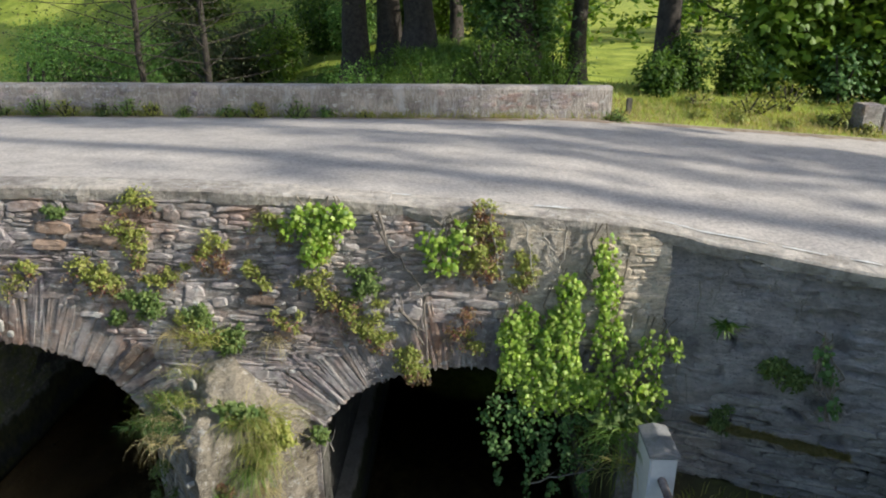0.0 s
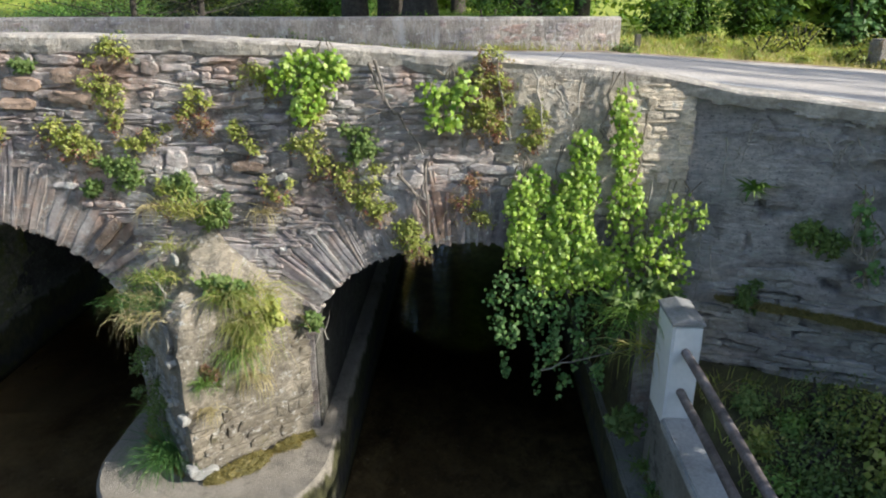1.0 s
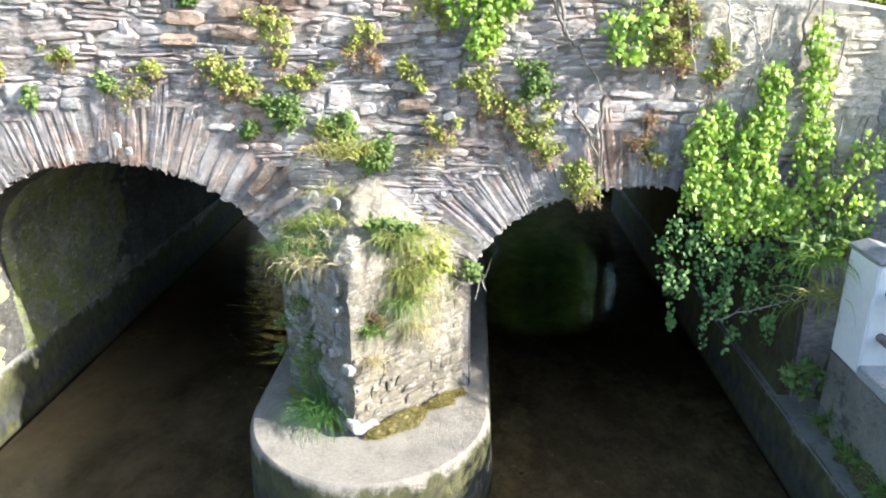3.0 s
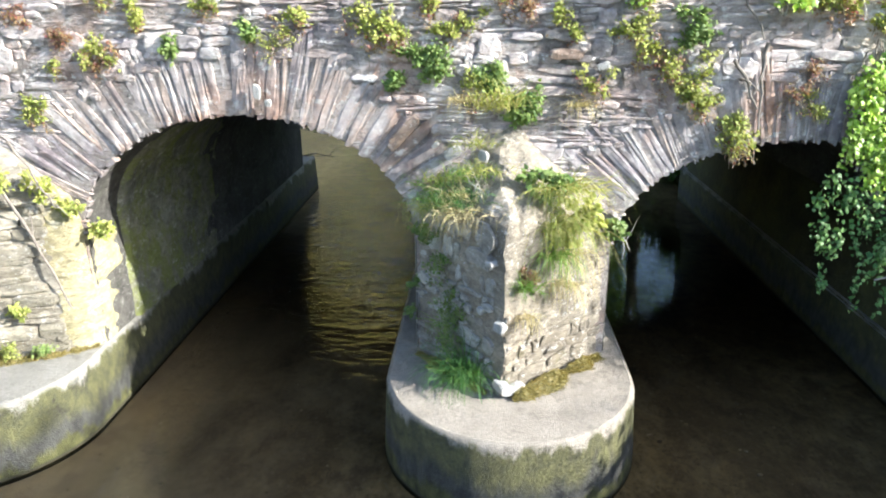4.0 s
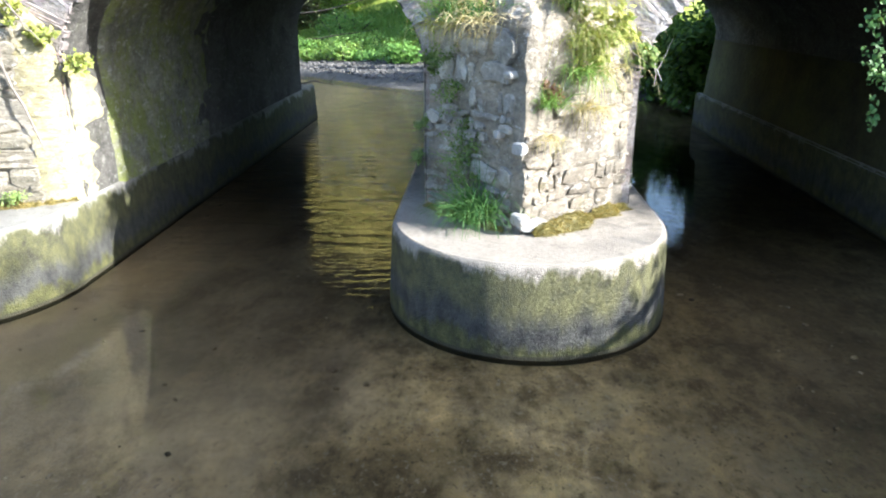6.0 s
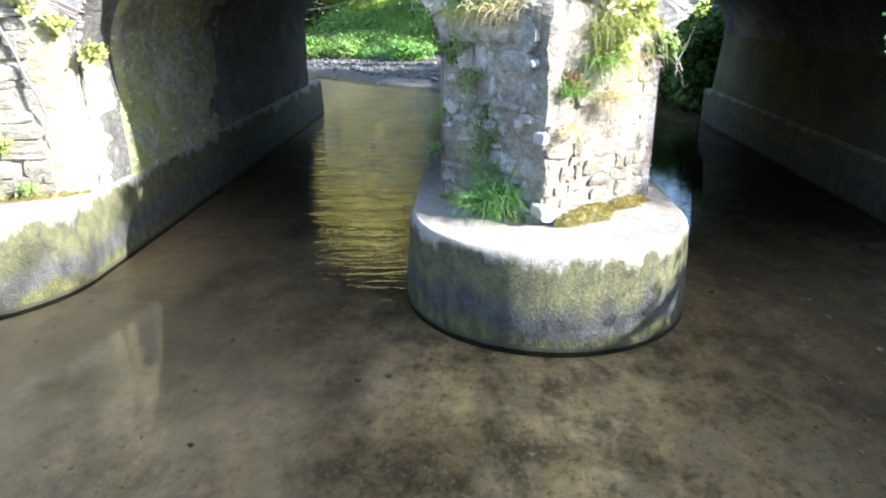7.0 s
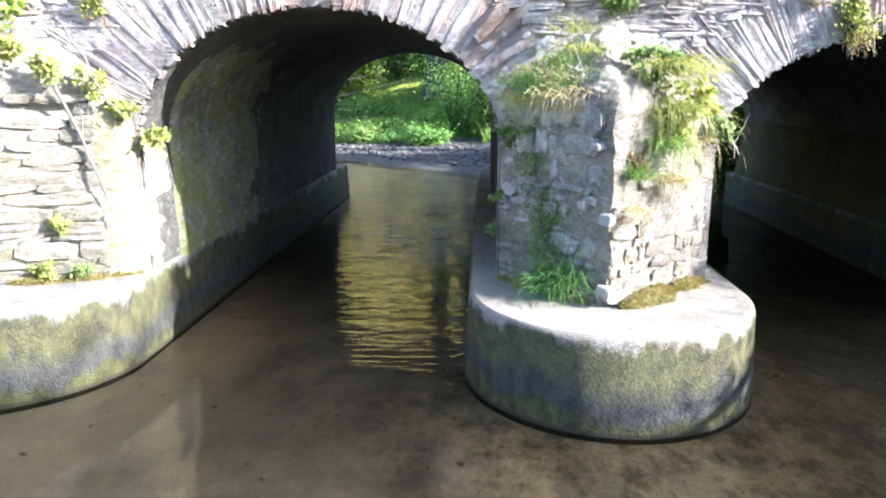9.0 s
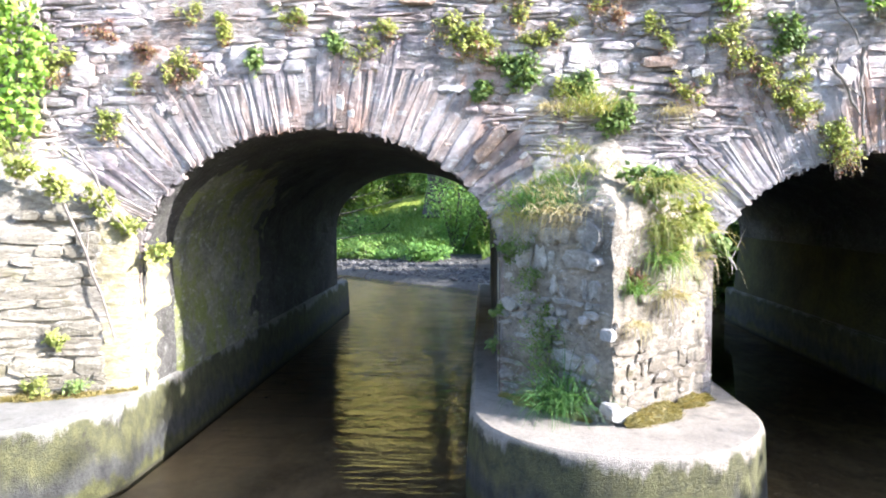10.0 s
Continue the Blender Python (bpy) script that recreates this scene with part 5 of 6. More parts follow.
# dry stems on the bridge face
for i, pts in enumerate(([(-0.75, 3.76), (-0.60, 3.45), (-0.52, 3.36), (-0.36, 3.08)], [(-0.69, 3.78), (-0.64, 3.5), (-0.58, 3.38)], [(-0.33, 3.06), (-0.34, 2.8), (-0.31, 2.45)], [(-0.55, 2.95), (-0.40, 2.72), (-0.34, 2.6)],
                         [(0.19, 3.77), (0.23, 3.48), (0.3, 3.2)], [(0.60, 3.62), (0.70, 3.45), (0.76, 3.3)], [(0.80, 3.66), (0.78, 3.4), (0.72, 3.2)], [(0.45, 3.7), (0.52, 3.4), (0.58, 3.1)], [(1.5, 2.9), (1.48, 2.5), (1.52, 2.1)], [(1.38, 2.9), (1.36, 2.6), (1.4, 2.2)],
                         [(2.02, 3.36), (2.0, 3.2), (1.97, 3.05)], [(1.86, 3.25), (1.88, 2.95), (1.86, 2.8)], [(2.3, 3.3), (2.34, 3.22)], [(2.46, 3.28), (2.52, 3.16)], [(2.64, 3.3), (2.72, 3.17)], [(1.78, 2.5), (1.82, 2.2), (1.78, 1.9)], [(1.84, 2.4), (1.9, 2.1)])):
    vine("dead_vine", [(x, wall_y(x, z) - 0.015, z) for x, z in pts], 0.014 if i < 4 else (0.008 if i < 10 else 0.0055), "dry grey vine stem clinging to the wall", 500 + i, 2 if i < 10 else 0, MAT["deadwood"] if i < 4 else MAT["root"])
vine("leaning_stick", [(-5.99, 4.94, 2.22), (-5.80, 5.02, 1.63), (-5.63, 5.08, 1.01)], 0.014, "long grey stick leaning on the stone abutment", 540, 1)
rng = random.Random(88)
for i in range(16):
    x, z = rng.uniform(1.8, 3.9), rng.uniform(-0.42, -0.2)
    lean, ln = rng.uniform(-0.6, 0.6), rng.uniform(0.08, 0.22)
    pts = [(x + lean * ln * k / 3 + rng.uniform(-0.012, 0.012), coping_z(x) + z - ln * k / 3) for k in range(4)]
    vine("dead_vine", [(a, wall_y(a, b) + 0.045, b) for a, b in pts], 0.0055, "short pale root hanging on the wing wall", 560 + i, 0, MAT["root"])
for i, pts in enumerate(([(-1.29, 5.25, 1.80), (-1.22, 5.22, 1.66), (-1.16, 5.2, 1.52)], [(-2.45, 5.02, 2.16), (-2.32, 4.84, 2.08), (-2.26, 4.74, 1.86)], [(-2.52, 5.0, 2.0), (-2.4, 4.86, 1.95), (-2.36, 4.78, 1.72)])):
    vine("dead_vine", pts, 0.007, "pale dry twig trailing over the pier edge", 590 + i, 3, MAT["root"])
vine("dead_vine", [(0.58, 5.0, 1.38), (0.9, 4.98, 1.5), (1.28, 4.95, 1.62)], 0.007, "thin dead twig reaching across the arch mouth", 545, 2)
vine("driftwood", [(-5.75, 12.95, 0.62), (-5.45, 13.0, 0.66), (-5.1, 13.05, 0.58)], 0.014, "dark twigs caught at the far tunnel mouth", 542, 4)
vine("leaning_stick", [(-5.80, 5.0, 2.4), (-5.62, 5.0, 2.0), (-5.52, 5.08, 1.8)], 0.009, "thin grey twig leaning on the stone abutment", 541, 2)


def moss_bank(a, b, width, height, label, seed, material=MAT["moss"]):
    """A low ragged bank of moss and dirt in the corner between a footing and a wall."""
    a, b = Vector(a), Vector(b)
    t = (b - a).normalized()
    n = Vector((t.y, -t.x, 0))
    vs, fs = [], []
    k, m = 90, 12
    for i in range(k + 1):
        p = a.lerp(b, i / k)
        f = math.sin(math.pi * (0.06 + 0.88 * i / k)) ** 0.5 * (0.8 + 0.5 * noise.noise(p * 4 + Vector((seed, 0, 0))) + 0.25 * noise.noise(p * 13))
        for j in range(m + 1):
            u = j / m
            q = p + n * (width * f * u + 0.0) + Vector((0, 0, height * f * (1 - u) ** 0.8 - 0.004))
            q += Vector((0, 0, 0.02 * u * (1 - u) * 4)) * noise.noise(q * 23) + n * 0.05 * u * noise.noise(q * 9) + Vector((0, 0, 0.014 * (1 - u))) * noise.noise(q * 45) - Vector((0, 0, 0.012 * u))
            vs.append(q)
    for i in range(k):
        for j in range(m):
            q = i * (m + 1) + j
            fs.append((q, q + m + 1, q + m + 2, q + 1))
    ob = new("moss_bank", mesh_of("moss_bank", vs, fs, material, True))
    tagged(ob, label, "moss")
    rng = np.random.default_rng(seed)
    picks = [vs[int(i)] for i in rng.integers(0, len(vs), 4500)]
    tagged(part("moss_fringe", blades("moss_fringe", picks, [(n.x + rng.normal(0, 0.5), n.y + rng.normal(0, 0.5), 0.5 + rng.normal(0, 0.4)) for _ in picks], rng.uniform(0.012, 0.045, len(picks)), 0.004, MAT["moss_strand"] if material is MAT["moss"] else MAT["grass"], rng, 0.9, 2), None, ob), kind="stuff")


moss_bank((-2.08, 4.50, 0.60), (-1.36, 5.20, 0.60), 0.20, 0.11, "yellow-brown moss and dirt along the pier foot", 1)
moss_bank((-2.80, 5.20, 0.60), (-2.25, 4.58, 0.60), 0.10, 0.06, "thin dirt and moss along the shaded pier foot", 2)
moss_bank((-6.35, 4.86, 0.60), (-5.55, 5.24, 0.60), 0.18, 0.07, "dark moss on the footing below the abutment", 3)
moss_bank((1.95, wing_y(1.95) - 0.02, 1.97), (3.1, wing_y(3.1) - 0.02, 1.90), 0.09, 0.05, "dark moss on a ledge of the wing wall", 5)
moss_bank((1.52, 4.95, 0.55), (1.52, 0.2, 0.55), 0.24, 0.34, "dark earth on the ledge under the bank wall", 4, MAT["soil"])
for i in range(14):
    y = 4.8 - 0.27 * i
    herb(1.44, y, 0.62, 0.11, MAT["ivy_shade" if i % 2 else "herb_green"], 450 + i, "dark weeds on the damp ledge by the stream", 0.04, 110, 0.5, 1.4)
for i in range(8):
    tuft(1.42, 4.7 - 0.4 * i, 0.66, 0.26, 40, MAT["grass"], 470 + i, "dark grass tuft on the damp ledge", 0.5, 1.4, 0.008, 0.05, 0.8, (-0.35, -0.1))


# ---- trees ----
def tree(name, x, y, height, r, label, leaf, seed, crown=(), leaves=2200, size=0.16, lean=(0, 0), limbs=9, low=0.3, shape=OVATE, reach=0.3, bunches=3, limb=0.34, loose=1.0):
    """A tapering trunk with limbs, and a crown of leaf clumps round the limbs' ends."""
    rng = np.random.default_rng(seed)
    z0 = ground_z(x, y) - 0.15
    th = thing(name, (x, y, z0), label, "tree")
    trunk = []
    for i in range(9):
        t = i / 8
        trunk.append(Vector((lean[0] * t + rng.normal(0, 0.05), lean[1] * t + rng.normal(0, 0.05), height * t)))
    pieces = [tube(trunk, [r * (1.25 if i == 0 else 1) * (1 - 0.85 * i / 8) + 0.01 for i in range(9)], 10)]
    tips = []
    for k in range(limbs):
        t = low + (1 - low) * (k + rng.uniform(0, 0.8)) / limbs
        i = min(7, int(t * 8))
        p = trunk[i].lerp(trunk[i + 1], t * 8 - i)
        w = Vector((math.cos(k * 2.4 + rng.uniform(-0.4, 0.4)), math.sin(k * 2.4 + rng.uniform(-0.4, 0.4)), rng.uniform(0.0, 0.5))).normalized()
        ln = height * reach * rng.uniform(0.7, 1.2) * (1.15 - 0.6 * t)
        pts = []
        for j in range(6):
            pts.append(p.copy())
            tips.append((p.copy(), j / 5))
            p = p + w * ln / 5
            w = (w + Vector((rng.normal(0, 0.12), rng.normal(0, 0.12), rng.normal(0.02, 0.1)))).normalized()
        lr = r * limb * (1.1 - 0.6 * t)
        pieces.append(tube(pts, [lr * (1 - 0.16 * j) for j in range(6)], 6))
    v, f = joined(pieces)
    part("trunk", mesh_of("trunk", v, f, MAT["bark"], True), None, th)
    if leaves:
        ends = [p for p, t in tips if t > 0.35]
        P, N, S = [], [], []
        clumps = [e + Vector(rng.normal(0, height * 0.035 * loose, 3)) for e in ends for _ in range(bunches)]
        for _ in range(leaves):
            c = clumps[rng.integers(len(clumps))]
            P.append(c + Vector(rng.normal(0, height * 0.03 * loose, 3)) * Vector((1, 1, 0.7)).length / 1.4)
            N.append((rng.normal(0, 0.6), rng.normal(0, 0.6), 1 + rng.normal(0, 0.4)))
            S.append(size * rng.uniform(0.6, 1.4))
        part("crown", leaf_cloud("crown", shape, P, N, S, leaf, rng, 0.4), None, th)
    return th


def shrub(name, x, y, r, h, leaf, seed, label, leaves=1800, size=0.06, z=None, category="shrub", shape=OVATE):
    rng = np.random.default_rng(seed)
    z0 = (ground_z(x, y) if z is None else z) - 0.05
    th = thing(name, (x, y, z0), label, category)
    pieces, lumps = [], []
    for k in range(9):
        w = Vector((rng.normal(0, 0.6), rng.normal(0, 0.6), 1)).normalized()
        p, pts = Vector((rng.normal(0, r * 0.15), rng.normal(0, r * 0.15), 0)), []
        for j in range(5):
            pts.append(p.copy())
            p = p + Vector((w.x * r, w.y * r, w.z * h)) / 4.5
        lumps += pts[1:]
        pieces.append(tube(pts, [0.02 * r + 0.012 - 0.002 * j for j in range(5)], 5))
    v, f = joined(pieces)
    tagged(part("stem", mesh_of("stem", v, f, MAT["bark"]), None, th), kind="stuff")
    P, N, S = [], [], []
    for _ in range(leaves):
        c = lumps[rng.integers(len(lumps))]
        q = c + Vector((rng.normal(0, r * 0.24), rng.normal(0, r * 0.24), rng.normal(0, h * 0.12)))
        if q.z < 0:
            q.z = -q.z * 0.3
        P.append(q)
        N.append((rng.normal(0, 0.6) + q.x / r, rng.normal(0, 0.6) + q.y / r, 0.9))
        S.append(size * rng.uniform(0.6, 1.4))
    part("crown", leaf_cloud("crown", shape, P, N, S, leaf, rng, 0.4), None, th)
    return th


def grass_field(name, label, region, count, length, material, seed, width=0.012, keep=None, category="grass"):
    """Grass over a stretch of the ground: region is x0, y0, x1, y1."""
    rng = np.random.default_rng(seed)
    x0, y0, x1, y1 = region
    roots, ways, ls = [], [], []
    while len(roots) < count:
        x, y = rng.uniform(x0, x1), rng.uniform(y0, y1)
        z = ground_z(x, y)
        if z < 0.06 or (keep and not keep(x, y)) or noise.noise((x * 0.8, y * 0.8, seed)) < rng.uniform(-0.9, 0.25):
            continue
        roots.append((x, y, z - 0.02))
        ways.append((rng.normal(0, 0.4), rng.normal(0, 0.4), 1))
        ls.append(length * rng.uniform(0.4, 1.2))
    ob = new(name, blades(name, roots, ways, ls, width, material, rng, 0.7, 3))
    return tagged(ob, label, category, kind="stuff")


# big trunks beyond the parapet
for i, (x, y, h, r, leaf, lab) in enumerate((
        (-4.8, 31.0, 11, 0.68, "conifer", "tall dark pine trunk with bare lower branches"),
        (-3.4, 31.5, 11.5, 0.62, "conifer", "tall dark pine trunk beyond the stream"),
        (-2.05, 30.0, 11, 0.70, "conifer", "thick dark pine trunk beyond the stream"),
        (-0.55, 32.0, 10, 0.26, "tree_leaf", "slender tree with ivy on its stem"),
        (4.35, 29.0, 13, 0.36, "tree_leaf", "straight dark trunk against the bright meadow"))):
    tree("tree", x, y, h, r, lab, MAT[leaf], 40 + i, leaves=1500, size=0.22, low=0.36, limbs=14)
tree("tree", 5.15, 19.0, 16, 0.36, "ivy-darkened trunk at the field gate", MAT["tree_leaf"], 45, leaves=900, size=0.3, low=0.72, limbs=8, reach=0.14)
tree("tree", 1.86, 28.0, 9, 1.0, "broad ivy-covered trunk, nearly black in shade", MAT["ivy_shade"], 60, leaves=15000, size=0.22, low=0.02, limbs=40, reach=0.15)
tree("tree", -12.0, 26.0, 13, 0.13, "old conifer with drooping grey branches", MAT["conifer"], 61, leaves=9000, low=0.04, limbs=70, size=0.10, reach=0.32, limb=0.24)
tree("tree", -9.9, 27.0, 13, 0.15, "old conifer with dead lower twigs", MAT["conifer"], 62, leaves=7000, low=0.04, limbs=70, size=0.10, reach=0.34, limb=0.22)
for i, (x, y, r, h, leaf) in enumerate(((6.9, 16.2, 1.1, 5.2, "tree_light"), (8.6, 15.6, 1.3, 5.8, "tree_light"), (10.4, 16.6, 1.6, 6.4, "tree_light"), (12.4, 15.9, 1.6, 6.2, "tree_light"), (14.5, 16.5, 1.7, 6.0, "tree_leaf"), (8.2, 18.4, 1.5, 4.4, "tree_leaf"), (11.4, 18.6, 1.8, 4.8, "tree_leaf"))):
    shrub("verge_shrub", x, y, r, h, MAT[leaf], 160 + i, "tall leafy sycamore growth behind the verge", 6500, 0.19, shape=LOBED)
# leaf tone picked dark to stand for the shade in this hollow
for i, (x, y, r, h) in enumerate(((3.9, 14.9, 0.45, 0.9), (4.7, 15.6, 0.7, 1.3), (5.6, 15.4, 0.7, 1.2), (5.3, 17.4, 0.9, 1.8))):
    shrub("verge_shrub", x, y, r, h, MAT["tree_leaf"], 680 + i, "leafy growth toned dark for the shaded hollow beside the parapet", 2600, 0.09)
for i, (x, y, r, h, leaf) in enumerate(((-7.4, 36.0, 1.5, 3.4, "tree_leaf"), (-5.6, 35.0, 1.3, 2.6, "brush"), (-3.4, 36.5, 1.6, 3.6, "tree_leaf"), (-1.0, 35.5, 1.2, 3.0, "tree_light"), (0.7, 36.5, 1.5, 3.6, "tree_leaf"), (3.2, 33.5, 1.0, 3.4, "tree_leaf"), (-9.0, 34.0, 1.4, 2.6, "tree_light"), (4.9, 33.0, 0.5, 2.2, "tree_light"))):
    shrub("bank_shrub", x, y, r, h, MAT[leaf], 690 + i, "shaded undergrowth between the trunks", 5000, 0.16)
for i, (x, y, r, n, reach) in enumerate(((36.0, -2.4, 0.62, 160, 0.02), (38.0, -0.25, 0.40, 300, 0.035), (33.0, 2.9, 0.55, 500, 0.05), (40.0, 0.7, 0.30, 240, 0.03))):
    tree("tree", x, y, 30, r, "tall roadside tree that throws its shade over the lane", MAT["tree_leaf"], 700 + i, leaves=n, size=0.6, low=0.6, limbs=5, reach=reach, bunches=1, loose=0.45)
# stands hidden behind the verge, added to keep sun off the trunks
tree("tree", 10.5, 25.3, 13, 0.3, "hidden broadleaf tree added to shade the trunks", MAT["tree_leaf"], 64, leaves=6500, size=0.3, low=0.2, limbs=26, reach=0.3)
tree("tree", -0.6, 33.0, 17, 0.30, "dark broadleaf tree on the bank behind the bridge", MAT["tree_leaf"], 68, leaves=4200, size=0.36, low=0.42, limbs=18, reach=0.28)
tree("tree", 1.9, 34.0, 17, 0.28, "dark broadleaf tree with a dense crown", MAT["tree_leaf"], 69, leaves=4200, size=0.36, low=0.42, limbs=18, reach=0.28)
# two alders out of view, added to shade the stream
tree("tree", 10.5, -1.3, 7.4, 0.22, "unseen alder added on the bank to shade the water", MAT["tree_leaf"], 67, leaves=5000, size=0.22, low=0.1, limbs=20, reach=0.34)
tree("tree", 12.5, -5.3, 9.5, 0.24, "unseen tall alder added to shade the water", MAT["tree_leaf"], 68, leaves=5000, size=0.22, low=0.1, limbs=20, reach=0.34)
# out-of-view scrub row, added to keep low sky light out of the arches
for i in range(11):
    x, y = -13 + 1.7 * i + 0.7 * math.sin(i * 2.7), -9.5 - 1.5 * (i % 2)
    shrub("bank_shrub", x, y, 1.5, 3.6 + 0.8 * math.sin(i * 1.9), MAT["tree_leaf"], 720 + i, "unseen scrub added upstream to cut low sky light", 2600, 0.22)
for i, (x, y, r, h) in enumerate(((4.6, 14.2, 0.45, 0.35), (5.6, 14.0, 0.5, 0.45), (6.4, 14.4, 0.6, 0.6), (7.6, 13.9, 0.5, 0.5), (8.6, 13.4, 0.6, 0.4), (6.9, 13.6, 0.35, 0.35), (9.8, 13.9, 0.6, 0.6), (5.1, 13.4, 0.3, 0.25), (6.0, 13.2, 0.3, 0.22), (7.4, 13.1, 0.3, 0.25), (4.4, 13.5, 0.25, 0.22))):
    shrub("verge_weed", x, y, r, h, MAT["herb" if i % 3 else "grass_dry"], 610 + i, "rank weeds on the grass verge of the lane", 500, 0.06, category="weed")
for i, (x, y, r, h) in enumerate(((6.6, 16.0, 0.8, 1.2), (8.0, 15.4, 0.9, 1.3), (9.8, 15.2, 1.0, 1.4), (11.8, 15.0, 1.0, 1.4), (13.6, 15.0, 1.0, 1.5))):
    shrub("verge_shrub", x, y, r, h, MAT["ivy_shade"], 620 + i, "dark shaded undergrowth behind the verge", 1800, 0.11)
for i, (x, y, r, h) in enumerate(((1.8, 14.0, 0.8, 1.6), (1.7, 16.0, 1.0, 1.8), (-0.6, 18.6, 1.4, 2.6), (0.9, 19.0, 1.5, 2.8))):
    shrub("bank_shrub", x, y, r, h, MAT["tree_leaf"], 630 + i, "dark dense shrub overhanging the stream behind the bridge", 5200, 0.13)
# three shrubs out of view, added to keep post and bank in shade
shrub("bank_shrub", 5.2, 3.65, 0.45, 3.0, MAT["brush"], 168, "unseen narrow shrub added to shade the bank", 6000, 0.10)
shrub("bank_shrub", 5.6, 2.9, 0.9, 2.9, MAT["brush"], 171, "unseen tall shrub added to shade the bank", 8000, 0.09)
shrub("bank_shrub", 5.2, 1.35, 0.9, 2.6, MAT["brush"], 172, "unseen broad shrub added to shade the bank", 8000, 0.09)
# out of view, added so no rail shadow shows on the pier plinth
for i, (x, y, r, h) in enumerate(((3.15, 3.3, 0.42, 1.8), (3.35, 2.7, 0.5, 1.9))):
    shrub("bank_shrub", x, y, r, h, MAT["brush"], 730 + i, "unseen brambles added to drown the rail's shadow", 5500, 0.08)
shrub("bank_weed", 2.55, 4.42, 0.3, 0.45, MAT["herb_green"], 173, "low dark green weeds against the wing wall", 900, 0.032, category="weed")
for i, (x, y, r, h) in enumerate(((2.05, 4.5, 0.14, 0.16), (1.95, 3.7, 0.16, 0.16), (2.75, 4.25, 0.26, 0.3), (2.6, 3.6, 0.24, 0.2), (1.95, 3.0, 0.24, 0.26), (3.1, 4.2, 0.3, 0.3), (2.9, 3.1, 0.3, 0.3), (2.3, 4.35, 0.12, 0.12), (2.3, 3.1, 0.22, 0.2), (2.35, 3.8, 0.18, 0.16), (3.3, 3.6, 0.3, 0.3), (2.0, 4.15, 0.12, 0.12), (1.85, 3.35, 0.16, 0.2))):
    shrub("bank_weed", x, y, r * 1.15, h * 1.6, MAT[("herb_green", "grass", "herb")[i % 3]], 180 + i, "low nettles and weeds on the shaded bank", int(500 + 3600 * r), 0.034, category="weed")
shrub("bank_weed", 2.25, 4.0, 0.28, 0.34, MAT["herb_green"], 174, "low green weeds on bare soil", 700, 0.03, category="weed")
shrub("bank_weed", 2.3, 3.3, 0.35, 0.42, MAT["herb_green"], 175, "spreading green nettles beside the pipe rail", 1100, 0.035, category="weed")
shrub("bank_shrub", 2.95, 3.75, 0.38, 0.6, MAT["herb"], 176, "pale yellow-green variegated shrub", 1500, 0.06)
tuft(2.35, 3.05, 1.1, 0.6, 60, MAT["grass_dry"], 177, "clump of long pale sword-shaped leaves", 0.4, 0.9, 0.03, 0.08, 1.0, (0, 0))
for i, (x, y, r, h) in enumerate(((-18.0, 32.0, 2.3, 3.6), (-15.8, 31.0, 2.2, 3.6), (-13.6, 30.6, 2.0, 3.2), (-19.5, 34.0, 2.4, 4.0))):
    shrub("bank_shrub", x, y, r, h, MAT["brush"], 340 + i, "big rounded green shrub beside the stream", 17000, 0.12)
for i, (x, y, r, h) in enumerate(((-16.5, 33, 1.8, 3.4), (-14.2, 34.5, 1.9, 3.6), (-12.0, 33, 1.7, 3.4), (-10.6, 35, 1.5, 3.2))):
    shrub("bank_shrub", x, y, r, h, MAT["conifer"], 350 + i, "dark shaded thicket under the conifers", 5200, 0.22)
for i, (x, y, h) in enumerate(((-17.5, 46, 9), (4.6, 44, 19), (1.6, 41, 17))):
    tree("tree", x, y, h, 0.26, "dark tree in the shade behind the pines", MAT["tree_leaf"], 360 + i, leaves=5200, size=0.5, low=0.05, limbs=30, reach=0.2)
for i in range(16):
    a = i / 15
    tree("tree", 9 + 60 * a + 3 * math.sin(i * 5.1), 66 + 9 * math.sin(i * 2.3), 11 + 3 * math.sin(i * 1.7), 0.3, "far broadleaf tree at the edge of the meadow", MAT["tree_light"], 80 + i, leaves=1500, size=0.6, low=0.12, limbs=16, reach=0.34)
for i, (x, y, r, h, leaf) in enumerate(((-3.9, 25.0, 1.4, 2.8, "brush"), (-2.6, 23.8, 1.2, 2.0, "tree_leaf"), (-1.2, 24.2, 1.5, 2.4, "tree_leaf"), (0.6, 25.0, 1.7, 2.4, "tree_leaf"), (-13, 32, 2.4, 2.4, "brush"), (3.0, 25, 1.6, 1.8, "tree_leaf"), (-18, 30, 2.6, 3.0, "brush"), (-10, 38, 2.6, 2.6, "brush"), (-8.2, 30.5, 1.6, 1.2, "brush"), (-3.2, 28, 1.6, 2.2, "tree_leaf"))):
    shrub("bank_shrub", x, y, r, h, MAT[leaf], 120 + i, "leafy green shrub on the stream bank", 5000, 0.09)
for i in range(16):
    x, y = -9.2 + 0.36 * i + 0.5 * math.sin(i * 2.1), 25.4 + 2.4 * math.sin(i * 1.7) + 0.25 * max(0, 8 - i)
    shrub("bank_weed", x, y, 0.8, 0.55 + 0.2 * math.sin(i * 3.3), MAT["brush" if i % 3 else "grass"], 640 + i, "low rank green growth on the grassy slope", 1500, 0.09, category="weed")
grass_field("bank_grass", "long green grass on the slope above the gravel bar", (-15, 19, 4, 33), 24000, 0.55, MAT["grass"], 150, 0.03, lambda x, y: bar_distance(x, y) > 5)
grass_field("verge_grass", "dry yellow-green verge grass beside the lane", (2.65, 12.7, 14, 14.2), 7500, 0.15, MAT["grass_straw"], 151, 0.012)
